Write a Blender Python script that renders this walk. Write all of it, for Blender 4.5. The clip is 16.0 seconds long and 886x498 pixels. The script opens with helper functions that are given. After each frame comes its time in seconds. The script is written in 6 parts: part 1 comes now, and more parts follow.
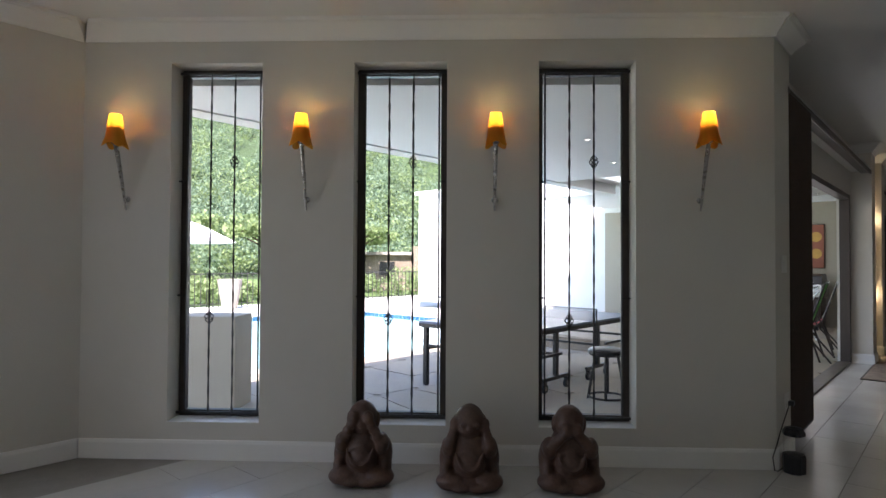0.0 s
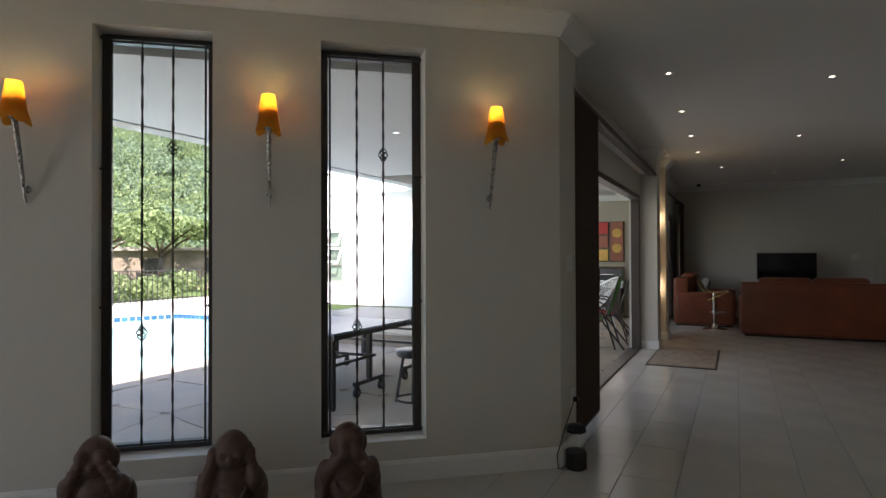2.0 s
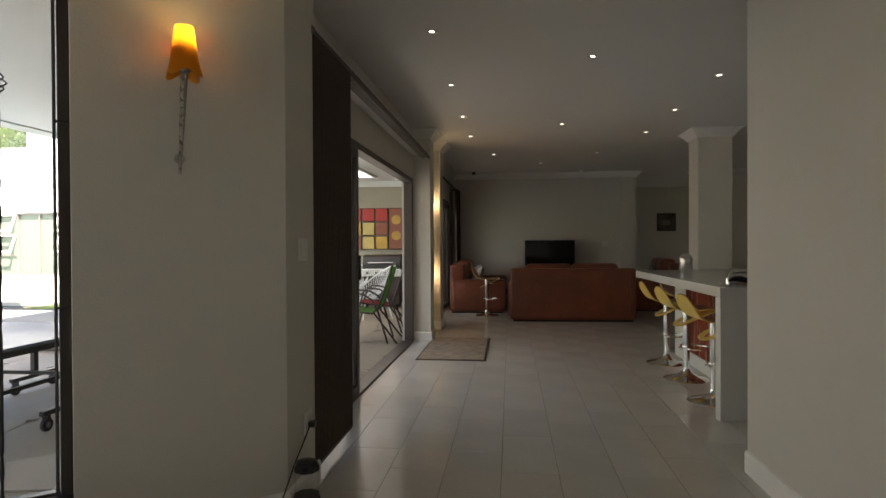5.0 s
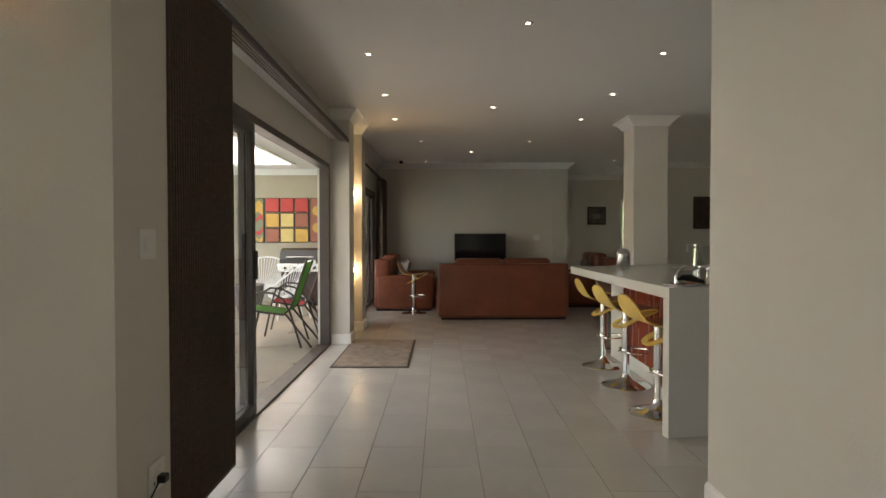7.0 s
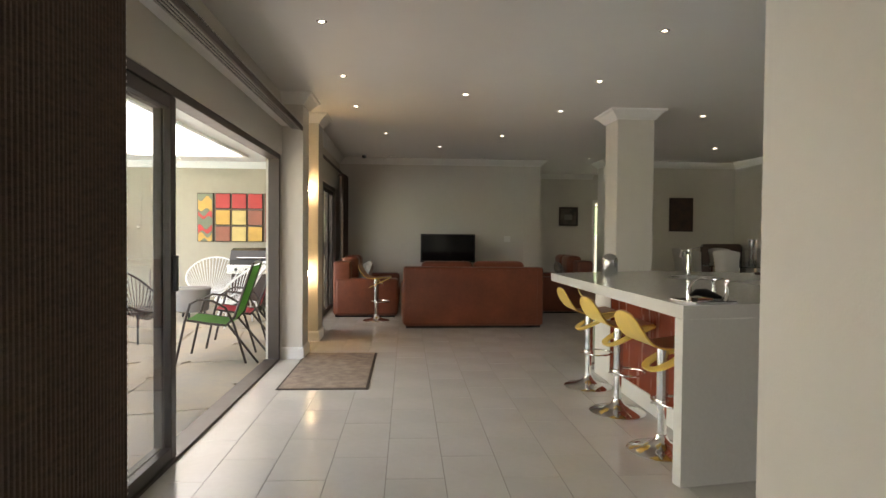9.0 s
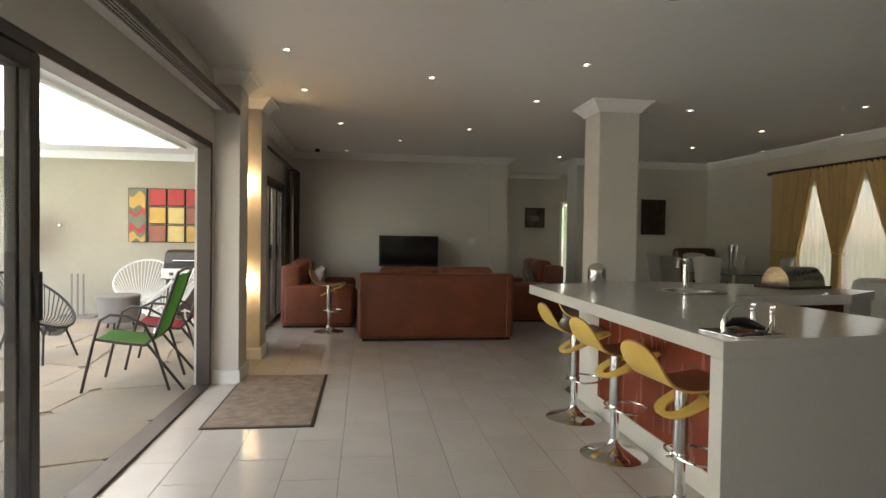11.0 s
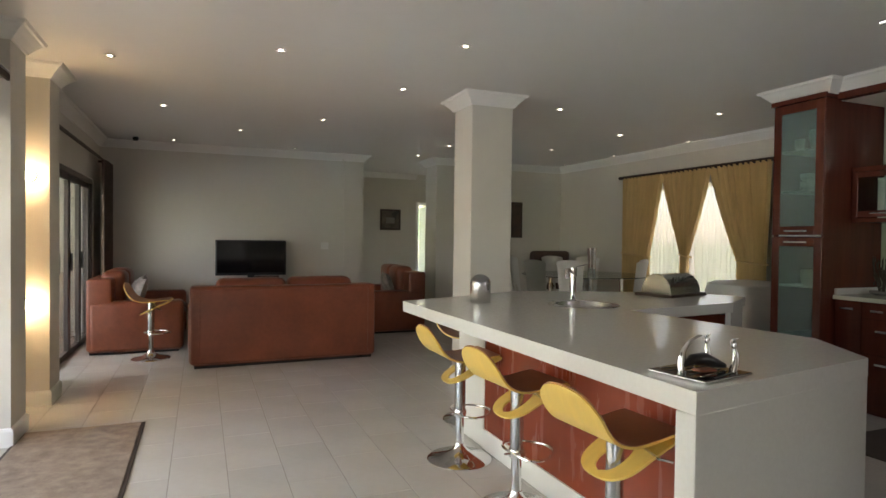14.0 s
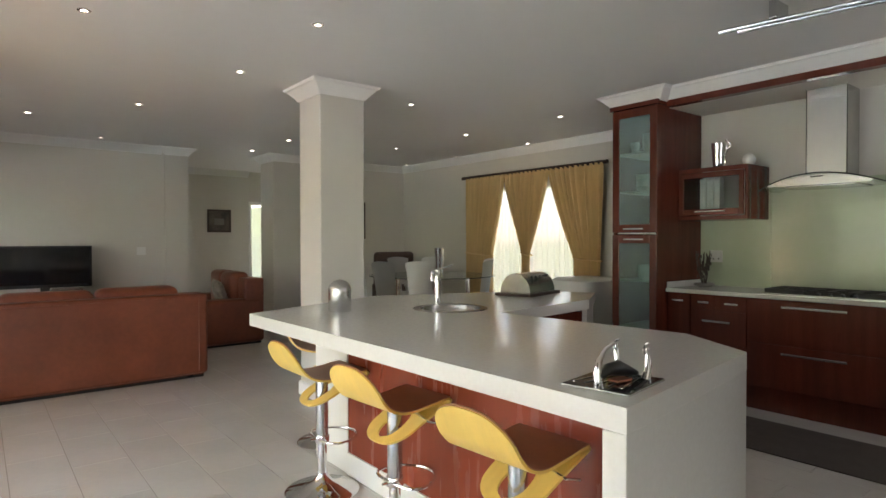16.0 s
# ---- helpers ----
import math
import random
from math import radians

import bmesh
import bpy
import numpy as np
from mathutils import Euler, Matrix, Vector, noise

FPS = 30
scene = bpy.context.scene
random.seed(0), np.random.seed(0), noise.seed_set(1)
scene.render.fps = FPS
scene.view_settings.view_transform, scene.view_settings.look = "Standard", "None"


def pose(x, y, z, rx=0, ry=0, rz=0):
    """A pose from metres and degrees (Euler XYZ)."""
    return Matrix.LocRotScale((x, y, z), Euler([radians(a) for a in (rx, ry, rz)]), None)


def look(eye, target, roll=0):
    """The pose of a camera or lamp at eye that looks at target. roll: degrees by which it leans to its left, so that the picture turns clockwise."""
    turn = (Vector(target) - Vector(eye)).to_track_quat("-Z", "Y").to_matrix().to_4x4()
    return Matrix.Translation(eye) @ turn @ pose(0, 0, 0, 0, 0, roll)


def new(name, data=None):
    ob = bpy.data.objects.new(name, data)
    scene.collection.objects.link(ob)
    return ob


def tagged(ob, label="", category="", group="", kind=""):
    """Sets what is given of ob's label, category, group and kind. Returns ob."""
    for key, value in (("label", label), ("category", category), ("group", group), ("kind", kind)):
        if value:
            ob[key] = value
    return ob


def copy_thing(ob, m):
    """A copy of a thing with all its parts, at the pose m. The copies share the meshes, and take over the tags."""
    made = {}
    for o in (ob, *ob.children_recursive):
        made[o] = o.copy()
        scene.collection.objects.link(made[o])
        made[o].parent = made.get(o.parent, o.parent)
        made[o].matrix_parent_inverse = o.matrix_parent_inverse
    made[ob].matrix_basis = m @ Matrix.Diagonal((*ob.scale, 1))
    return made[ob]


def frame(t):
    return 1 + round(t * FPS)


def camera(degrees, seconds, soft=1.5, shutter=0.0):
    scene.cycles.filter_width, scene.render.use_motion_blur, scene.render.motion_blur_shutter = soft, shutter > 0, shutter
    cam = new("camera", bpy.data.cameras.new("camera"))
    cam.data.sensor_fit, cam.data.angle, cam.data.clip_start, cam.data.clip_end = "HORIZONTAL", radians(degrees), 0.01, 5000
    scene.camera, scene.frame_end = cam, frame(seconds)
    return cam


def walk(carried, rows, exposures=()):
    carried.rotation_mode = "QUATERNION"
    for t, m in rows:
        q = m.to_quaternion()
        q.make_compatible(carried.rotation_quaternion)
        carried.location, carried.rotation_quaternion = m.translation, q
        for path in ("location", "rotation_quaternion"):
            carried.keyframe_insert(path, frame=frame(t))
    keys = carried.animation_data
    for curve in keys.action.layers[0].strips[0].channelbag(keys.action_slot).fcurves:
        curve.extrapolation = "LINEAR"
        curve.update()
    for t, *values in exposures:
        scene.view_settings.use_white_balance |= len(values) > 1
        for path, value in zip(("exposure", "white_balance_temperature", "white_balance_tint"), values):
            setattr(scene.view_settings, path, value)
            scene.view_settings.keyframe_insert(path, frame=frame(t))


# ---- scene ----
cam = camera(73.6, 16.0)
PATH = [
    (0, (0.121, -0.187, 1.223), (-1.203, 1.312, 1.266), 0.3),
    (0.5, (0.125, -0.118, 1.244), (-1.068, 1.487, 1.272), 0.2),
    (1, (0.137, 0.001, 1.247), (-0.928, 1.694, 1.273), -0.1),
    (1.5, (0.171, 0.152, 1.253), (-0.799, 1.901, 1.279), -0.1),
    (2, (0.215, 0.28, 1.264), (-0.672, 2.073, 1.288), -0.2),
    (2.5, (0.243, 0.364, 1.249), (-0.544, 2.203, 1.265), -0.3),
    (3, (0.216, 0.529, 1.256), (-0.432, 2.421, 1.262), -0.3),
    (3.5, (0.179, 0.699, 1.255), (-0.33, 2.633, 1.254), -0.4),
    (4, (0.188, 0.825, 1.245), (-0.2, 2.787, 1.237), -0.4),
    (4.5, (0.227, 1.013, 1.237), (-0.075, 2.991, 1.221), -0.4),
    (5, (0.276, 1.198, 1.244), (0.051, 3.186, 1.226), -0.3),
    (7.5, (0.345, 2.032, 1.247), (0.381, 4.031, 1.202), 0.1),
    (8, (0.364, 2.199, 1.252), (0.423, 4.198, 1.207), 0.3),
    (8.5, (0.359, 2.368, 1.265), (0.445, 4.366, 1.22), 0.4),
    (9, (0.326, 2.581, 1.272), (0.448, 4.577, 1.227), 0.5),
    (11.5, (0.355, 3.51, 1.326), (0.667, 5.485, 1.28), 1.0),
    (12, (0.358, 3.625, 1.317), (0.735, 5.589, 1.273), 1.0),
    (12.5, (0.392, 3.781, 1.33), (0.84, 5.73, 1.286), 0.9),
    (13, (0.416, 3.929, 1.345), (0.952, 5.855, 1.303), 0.9),
    (13.5, (0.417, 4.041, 1.355), (1.06, 5.934, 1.314), 0.8),
    (14, (0.387, 4.176, 1.368), (1.143, 6.027, 1.331), 0.7),
    (14.5, (0.338, 4.292, 1.375), (1.241, 6.077, 1.339), 0.5),
    (15, (0.322, 4.378, 1.361), (1.356, 6.09, 1.327), 0.3),
    (15.5, (0.357, 4.47, 1.365), (1.498, 6.112, 1.332), 0.1),
    (16, (0.403, 4.577, 1.366), (1.642, 6.147, 1.336), -0.1),
]
EXPOSURES = [(0.0, 2.05, 6250, 18), (2.5, 1.85, 6750, 18), (3.5, 1.85, 7050, 18), (4.5, 2.1, 7350, 18), (5.2, 2.3, 7500, 18), (7.3, 3.1, 7600, 18), (9.0, 3.4, 7550, 18), (11.5, 3.15, 7350, 18), (13.5, 3.55, 7100, 18), (16.0, 4.05, 6850, 18)]
walk(cam, [(t, look(eye, target, roll)) for t, eye, target, roll in PATH], exposures=EXPOSURES)


# ---- light ----
world = bpy.data.worlds.new("world")
scene.world = world
world.use_nodes = True
wn = world.node_tree.nodes
sky = wn.new("ShaderNodeTexSky")
sky.sky_type, sky.sun_disc = "NISHITA", False
sky.sun_elevation, sky.sun_rotation = radians(51), radians(137)
wn["Background"].inputs["Strength"].default_value = 0.15
world.node_tree.links.new(sky.outputs["Color"], wn["Background"].inputs["Color"])
sun = new("sun", bpy.data.lights.new("sun", "SUN"))
sun.data.energy, sun.data.angle, sun.data.color = 5.0, radians(0.6), (1.0, 0.95, 0.87)
sun.matrix_basis = look((-6 + 5.5, 6 - 6.0, 10), (-6, 6, 0))


def area_lamp(name, m, sx, sy, power, color=(1, 1, 1)):
    ob = new(name, bpy.data.lights.new(name, "AREA"))
    ob.data.shape, ob.data.size, ob.data.size_y = "RECTANGLE", sx, sy
    ob.data.energy, ob.data.color = power, color
    ob.matrix_basis = m
    return ob


area_lamp("daylight_sliding_door", look((-1.13, 7.3, 1.05), (3, 7.3, 0.9)), 2.5, 1.9, 1.4, (1.0, 0.97, 0.92))
area_lamp("daylight_folding_door", look((-1.12, 11.8, 1.05), (3, 11.8, 0.9)), 2.4, 1.9, 0.42, (1.0, 0.97, 0.92))
area_lamp("daylight_dining_window", look((6.75, 10.47, 1.3), (3, 10.47, 1.1)), 1.9, 1.6, 0.5, (1.0, 0.97, 0.92))
# fill added at an unseen opening in the left hall wall
area_lamp("daylight_hall_fill", look((-4.15, -1.25, 1.1), (0, -0.5, 1.0)), 1.6, 2.1, 7.0, (0.90, 0.96, 1.0))
# added lamp that brightens the kitchen wall; the wall behind it has no window
area_lamp("kitchen_fill", look((5.0, 3.25, 1.7), (5.5, 6.5, 1.8)), 1.4, 1.2, 1.3, (0.90, 0.95, 1.0))
# unseen lamp added inside the far room so its doorway looks bright
area_lamp("passage_room_fill", look((5.8, 18.4, 1.7), (5.4, 16, 1.2)), 0.6, 0.9, 4.2, (1.0, 0.98, 0.95))

# ---- materials ----
def mat(name, color, rough=0.5, metal=0.0, var=0.0, scale=6.0, bump=0.0, bump_scale=60.0, spec=0.5, coat=0.0, second=None, rand=0.0, stretch=(1, 1, 1), trans=0.0):
    """A principled material: two scales of colour variation, fine relief, slight random change per object."""
    m = bpy.data.materials.new(name)
    m.use_nodes = True
    nt = m.node_tree
    b = nt.nodes["Principled BSDF"]
    b.inputs["Roughness"].default_value = rough
    b.inputs["Metallic"].default_value = metal
    b.inputs["Specular IOR Level"].default_value = spec
    b.inputs["Coat Weight"].default_value = coat
    b.inputs["Transmission Weight"].default_value = trans
    c = (*color, 1.0)
    b.inputs["Base Color"].default_value = c
    co = nt.nodes.new("ShaderNodeTexCoord")
    mp = nt.nodes.new("ShaderNodeMapping")
    mp.inputs["Scale"].default_value = stretch
    nt.links.new(co.outputs["Object"], mp.inputs["Vector"])
    if var > 0 or second is not None:
        n1 = nt.nodes.new("ShaderNodeTexNoise")
        n1.inputs["Scale"].default_value, n1.inputs["Detail"].default_value = scale, 6.0
        n2 = nt.nodes.new("ShaderNodeTexNoise")
        n2.inputs["Scale"].default_value, n2.inputs["Detail"].default_value = scale * 9.0, 3.0
        for n in (n1, n2):
            nt.links.new(mp.outputs["Vector"], n.inputs["Vector"])
        add = nt.nodes.new("ShaderNodeMath")
        add.operation = "MULTIPLY_ADD"
        nt.links.new(n2.outputs["Fac"], add.inputs[0])
        add.inputs[1].default_value = 0.4
        nt.links.new(n1.outputs["Fac"], add.inputs[2])
        ramp = nt.nodes.new("ShaderNodeMapRange")
        ramp.inputs["From Min"].default_value, ramp.inputs["From Max"].default_value = 0.45, 0.95
        nt.links.new(add.outputs[0], ramp.inputs["Value"])
        mix = nt.nodes.new("ShaderNodeMix")
        mix.data_type = "RGBA"
        s2 = second if second is not None else tuple(max(0.0, v * (1 - var)) for v in color)
        mix.inputs["A"].default_value = (*s2, 1.0)
        mix.inputs["B"].default_value = c
        nt.links.new(ramp.outputs["Result"], mix.inputs["Factor"])
        out = mix.outputs["Result"]
        if rand > 0:
            info = nt.nodes.new("ShaderNodeObjectInfo")
            mr = nt.nodes.new("ShaderNodeMapRange")
            mr.inputs["To Min"].default_value, mr.inputs["To Max"].default_value = 1 - rand, 1 + rand
            nt.links.new(info.outputs["Random"], mr.inputs["Value"])
            hsv = nt.nodes.new("ShaderNodeHueSaturation")
            nt.links.new(mr.outputs["Result"], hsv.inputs["Value"])
            nt.links.new(out, hsv.inputs["Color"])
            out = hsv.outputs["Color"]
        nt.links.new(out, b.inputs["Base Color"])
        rr = nt.nodes.new("ShaderNodeMapRange")
        rr.inputs["To Min"].default_value, rr.inputs["To Max"].default_value = max(0.02, rough - 0.08), min(1.0, rough + 0.08)
        nt.links.new(n1.outputs["Fac"], rr.inputs["Value"])
        nt.links.new(rr.outputs["Result"], b.inputs["Roughness"])
    if bump > 0:
        n3 = nt.nodes.new("ShaderNodeTexNoise")
        n3.inputs["Scale"].default_value, n3.inputs["Detail"].default_value = bump_scale, 4.0
        nt.links.new(mp.outputs["Vector"], n3.inputs["Vector"])
        bp = nt.nodes.new("ShaderNodeBump")
        bp.inputs["Strength"].default_value, bp.inputs["Distance"].default_value = bump, 0.004
        nt.links.new(n3.outputs["Fac"], bp.inputs["Height"])
        nt.links.new(bp.outputs["Normal"], b.inputs["Normal"])
    return m


def glow(name, color, strength):
    m = bpy.data.materials.new(name)
    m.use_nodes = True
    b = m.node_tree.nodes["Principled BSDF"]
    b.inputs["Base Color"].default_value = (*color, 1)
    b.inputs["Emission Color"].default_value = (*color, 1)
    b.inputs["Emission Strength"].default_value = strength
    return m


def glass_mat(name, color=(1, 1, 1), rough=0.0):
    """Thin pane: mostly clear, a Fresnel share of gloss."""
    m = bpy.data.materials.new(name)
    m.use_nodes = True
    nt = m.node_tree
    nt.nodes.remove(nt.nodes["Principled BSDF"])
    tr, gl, mx, fr, pw_, ma = (nt.nodes.new(k) for k in ("ShaderNodeBsdfTransparent", "ShaderNodeBsdfGlossy", "ShaderNodeMixShader", "ShaderNodeLayerWeight", "ShaderNodeMath", "ShaderNodeMath"))
    tr.inputs["Color"].default_value = (*color, 1)
    gl.inputs["Roughness"].default_value = rough
    fr.inputs["Blend"].default_value = 0.5
    pw_.operation, ma.operation = "POWER", "MULTIPLY_ADD"
    pw_.inputs[1].default_value, ma.inputs[1].default_value, ma.inputs[2].default_value = 4.0, 0.6, 0.02
    nt.links.new(fr.outputs["Facing"], pw_.inputs[0])
    nt.links.new(pw_.outputs[0], ma.inputs[0])
    nt.links.new(ma.outputs[0], mx.inputs[0])
    nt.links.new(tr.outputs[0], mx.inputs[1])
    nt.links.new(gl.outputs[0], mx.inputs[2])
    nt.links.new(mx.outputs[0], nt.nodes["Material Output"].inputs["Surface"])
    return m


def frosted_mat(name, color):
    """Etched glass: half of it scatters light, half lets the shapes behind through, softened."""
    m = mat(name, color, 0.3)
    nt = m.node_tree
    rf, ms = nt.nodes.new("ShaderNodeBsdfRefraction"), nt.nodes.new("ShaderNodeMixShader")
    rf.inputs["Color"].default_value, rf.inputs["Roughness"].default_value, rf.inputs["IOR"].default_value = (0.85, 0.95, 0.93, 1), 0.05, 1.01
    ms.inputs[0].default_value = 0.62
    nt.links.new(nt.nodes["Principled BSDF"].outputs[0], ms.inputs[1])
    nt.links.new(rf.outputs[0], ms.inputs[2])
    nt.links.new(ms.outputs[0], nt.nodes["Material Output"].inputs["Surface"])
    return m


def amber_mat():
    """Amber glass shade: scatters the bulb's light through."""
    m = mat("amber_glass", (0.80, 0.40, 0.05), 0.3)
    nt = m.node_tree
    tl, ms = nt.nodes.new("ShaderNodeBsdfTranslucent"), nt.nodes.new("ShaderNodeMixShader")
    tl.inputs["Color"].default_value = (0.95, 0.58, 0.09, 1)
    ms.inputs[0].default_value = 0.6
    nt.links.new(nt.nodes["Principled BSDF"].outputs[0], ms.inputs[1])
    nt.links.new(tl.outputs[0], ms.inputs[2])
    nt.links.new(ms.outputs[0], nt.nodes["Material Output"].inputs["Surface"])
    return m


M = {}
M["wall"] = mat("painted_plaster", (0.62, 0.59, 0.53), 0.62, var=0.05, scale=1.2, bump=0.25, bump_scale=90)
M["white"] = mat("white_paint", (0.80, 0.79, 0.76), 0.55, var=0.05, scale=2, bump=0.1)
M["ceiling"] = mat("ceiling_paint", (0.76, 0.75, 0.73), 0.6, var=0.04, scale=0.8, bump=0.12, bump_scale=70)
M["tile"] = mat("porcelain_tile", (0.60, 0.58, 0.54), 0.20, var=0.08, scale=2.5, bump=0.05, bump_scale=40, rand=0.03, second=(0.55, 0.53, 0.49))
M["grout"] = mat("grout", (0.30, 0.28, 0.25), 0.9, var=0.2, scale=8)
M["frame"] = mat("dark_bronze_aluminium", (0.055, 0.042, 0.035), 0.4, var=0.2, scale=10)
M["iron"] = mat("wrought_iron", (0.03, 0.027, 0.025), 0.5, var=0.3, scale=30, bump=0.3, bump_scale=120)
M["leather"] = mat("cognac_leather", (0.235, 0.064, 0.028), 0.38, var=0.35, scale=2.5, bump=0.35, bump_scale=160, second=(0.145, 0.037, 0.017))
M["mahogany"] = mat("mahogany_veneer", (0.135, 0.030, 0.017), 0.22, var=0.25, scale=2.5, stretch=(7, 7, 0.5), bump=0.03, second=(0.095, 0.020, 0.012))
M["cherry"] = mat("cherry_panel", (0.27, 0.052, 0.024), 0.26, var=0.1, scale=3, stretch=(6, 6, 0.8), second=(0.235, 0.044, 0.020))
M["stone"] = mat("white_quartz", (0.68, 0.67, 0.635), 0.16, spec=0.4, var=0.03, scale=60, second=(0.64, 0.63, 0.595))
M["chrome"] = mat("chrome", (0.75, 0.75, 0.75), 0.08, metal=1.0)
M["steel"] = mat("brushed_steel", (0.50, 0.50, 0.50), 0.25, metal=1.0)
M["hammered"] = mat("hammered_metal", (0.42, 0.40, 0.37), 0.28, metal=1.0, var=0.3, scale=40, bump=1.0, bump_scale=70)
M["yellow"] = mat("yellow_lacquered_ply", (0.80, 0.55, 0.14), 0.35, var=0.12, scale=4, stretch=(1, 6, 1))
M["seatbrown"] = mat("brown_seat", (0.36, 0.135, 0.055), 0.42, var=0.25, scale=6)
M["black"] = mat("black_plastic", (0.012, 0.012, 0.013), 0.3, var=0.2)
M["screen"] = mat("screen_glass", (0.008, 0.008, 0.01), 0.09)
M["curtain_dark"] = mat("dark_woven_blind", (0.098, 0.064, 0.046), 0.85, var=0.5, scale=20, stretch=(1, 1, 4), bump=0.7, bump_scale=110)
M["gold"] = mat("gold_curtain", (0.72, 0.50, 0.235), 0.6, var=0.2, scale=3, stretch=(6, 6, 0.6), bump=0.2, bump_scale=200)
M["white_ply"] = mat("white_vinyl", (0.74, 0.73, 0.69), 0.45, var=0.05, scale=5)
M["terracotta"] = mat("reddish_carved_resin", (0.13, 0.065, 0.042), 0.5, var=0.5, scale=9, bump=0.8, bump_scale=45, second=(0.05, 0.027, 0.02))
M["amber"] = amber_mat()
M["bulb_warm"] = glow("warm_bulb", (1.0, 0.72, 0.22), 3.0)
M["bulb_spot"] = glow("spot_bulb", (1.0, 0.80, 0.50), 6.5)
M["downlight"] = glow("downlight_bulb", (1.0, 0.90, 0.74), 2.3)
M["frost"] = frosted_mat("frosted_glass", (0.34, 0.43, 0.42))
# the uneven green is the garden's blurred reflection, put into the base colour
M["splash"] = mat("glass_splashback", (0.52, 0.56, 0.44), 0.12, var=0.12, scale=1.5, second=(0.47, 0.53, 0.37))
M["khaki"] = mat("khaki_render", (0.40, 0.36, 0.28), 0.8, var=0.1, scale=1.5, bump=0.4)
M["white_render"] = mat("white_render", (0.82, 0.81, 0.78), 0.8, var=0.05, scale=2, bump=0.3)
M["flag"] = mat("flagstone", (0.40, 0.32, 0.225), 0.7, var=0.3, scale=1.6, bump=0.4, bump_scale=30, rand=0.06, second=(0.30, 0.265, 0.225))
M["flag_joint"] = mat("sandy_joint", (0.31, 0.25, 0.18), 0.9, var=0.3, scale=6)
M["rug"] = mat("beige_pile_mat", (0.36, 0.285, 0.225), 0.95, var=0.4, scale=11, bump=1.0, bump_scale=300, second=(0.19, 0.145, 0.115))
M["rug_edge"] = mat("mat_rubber_edge", (0.06, 0.045, 0.038), 0.8, var=0.2)
M["runner"] = mat("dark_runner", (0.09, 0.075, 0.066), 0.9, var=0.3, scale=9, bump=0.8, bump_scale=250)
M["green_mesh"] = mat("green_sling_fabric", (0.10, 0.30, 0.045), 0.7, var=0.2, scale=30, bump=0.4, bump_scale=400)
M["red_mesh"] = mat("red_sling_fabric", (0.42, 0.02, 0.035), 0.7, var=0.2, scale=30, bump=0.4, bump_scale=400)
M["bronze"] = mat("bronze_tube", (0.05, 0.035, 0.028), 0.4, var=0.2, scale=20)
M["grey_plastic"] = mat("grey_woven_plastic", (0.22, 0.20, 0.185), 0.6, var=0.15, scale=6, bump=0.3, bump_scale=90)
M["cord_white"] = mat("white_cord", (0.80, 0.80, 0.79), 0.5, var=0.05)
M["cord_dark"] = mat("charcoal_cord", (0.03, 0.03, 0.032), 0.5, var=0.2)
M["red"] = mat("red_enamel", (0.50, 0.03, 0.025), 0.5, var=0.2, scale=6, bump=0.3, bump_scale=40)
M["ochre"] = mat("ochre_enamel", (0.62, 0.36, 0.07), 0.5, var=0.25, scale=6, bump=0.3, bump_scale=40)
M["pale_ochre"] = mat("pale_ochre_enamel", (0.66, 0.50, 0.18), 0.5, var=0.25, scale=9, bump=0.3, bump_scale=40)
M["brick_red"] = mat("brick_red_enamel", (0.33, 0.10, 0.055), 0.5, var=0.25, scale=9, bump=0.3, bump_scale=40)
M["sage"] = mat("sage_paint", (0.17, 0.19, 0.12), 0.55, var=0.25, scale=9)
M["darkwood"] = mat("dark_wood", (0.055, 0.03, 0.02), 0.45, var=0.3, scale=4, stretch=(1, 1, 6))
M["brownleather"] = mat("dark_brown_leather", (0.075, 0.04, 0.03), 0.5, var=0.3, scale=6, bump=0.3, bump_scale=150)
M["cushion"] = mat("grey_print_cushion", (0.36, 0.33, 0.29), 0.85, var=0.6, scale=14, bump=0.4, bump_scale=200, second=(0.14, 0.12, 0.11))
M["blue_top"] = mat("blue_table_top", (0.15, 0.20, 0.31), 0.3, var=0.1, scale=4)
M["water"] = mat("pool_water", (0.42, 0.68, 0.72), 0.06, var=0.1, scale=1, bump=0.25, bump_scale=3)
M["pool_tile"] = mat("blue_pool_tile", (0.03, 0.11, 0.22), 0.25, rand=0.3, var=0.2)
M["paving"] = mat("pale_paving", (0.62, 0.59, 0.54), 0.75, var=0.2, scale=2.5, bump=0.3)
M["grass"] = mat("lawn", (0.10, 0.16, 0.035), 0.9, var=0.4, scale=0.6, bump=0.8, bump_scale=60)
M["house_stone"] = mat("rubble_stone", (0.27, 0.21, 0.16), 0.9, var=0.6, scale=1.2, bump=1.0, bump_scale=6)
M["canvas"] = mat("white_canvas", (0.78, 0.77, 0.73), 0.8, var=0.05)
M["pot_clay"] = mat("grey_clay_pot", (0.30, 0.26, 0.23), 0.8, var=0.2)
M["clear"] = glass_mat("window_glass")

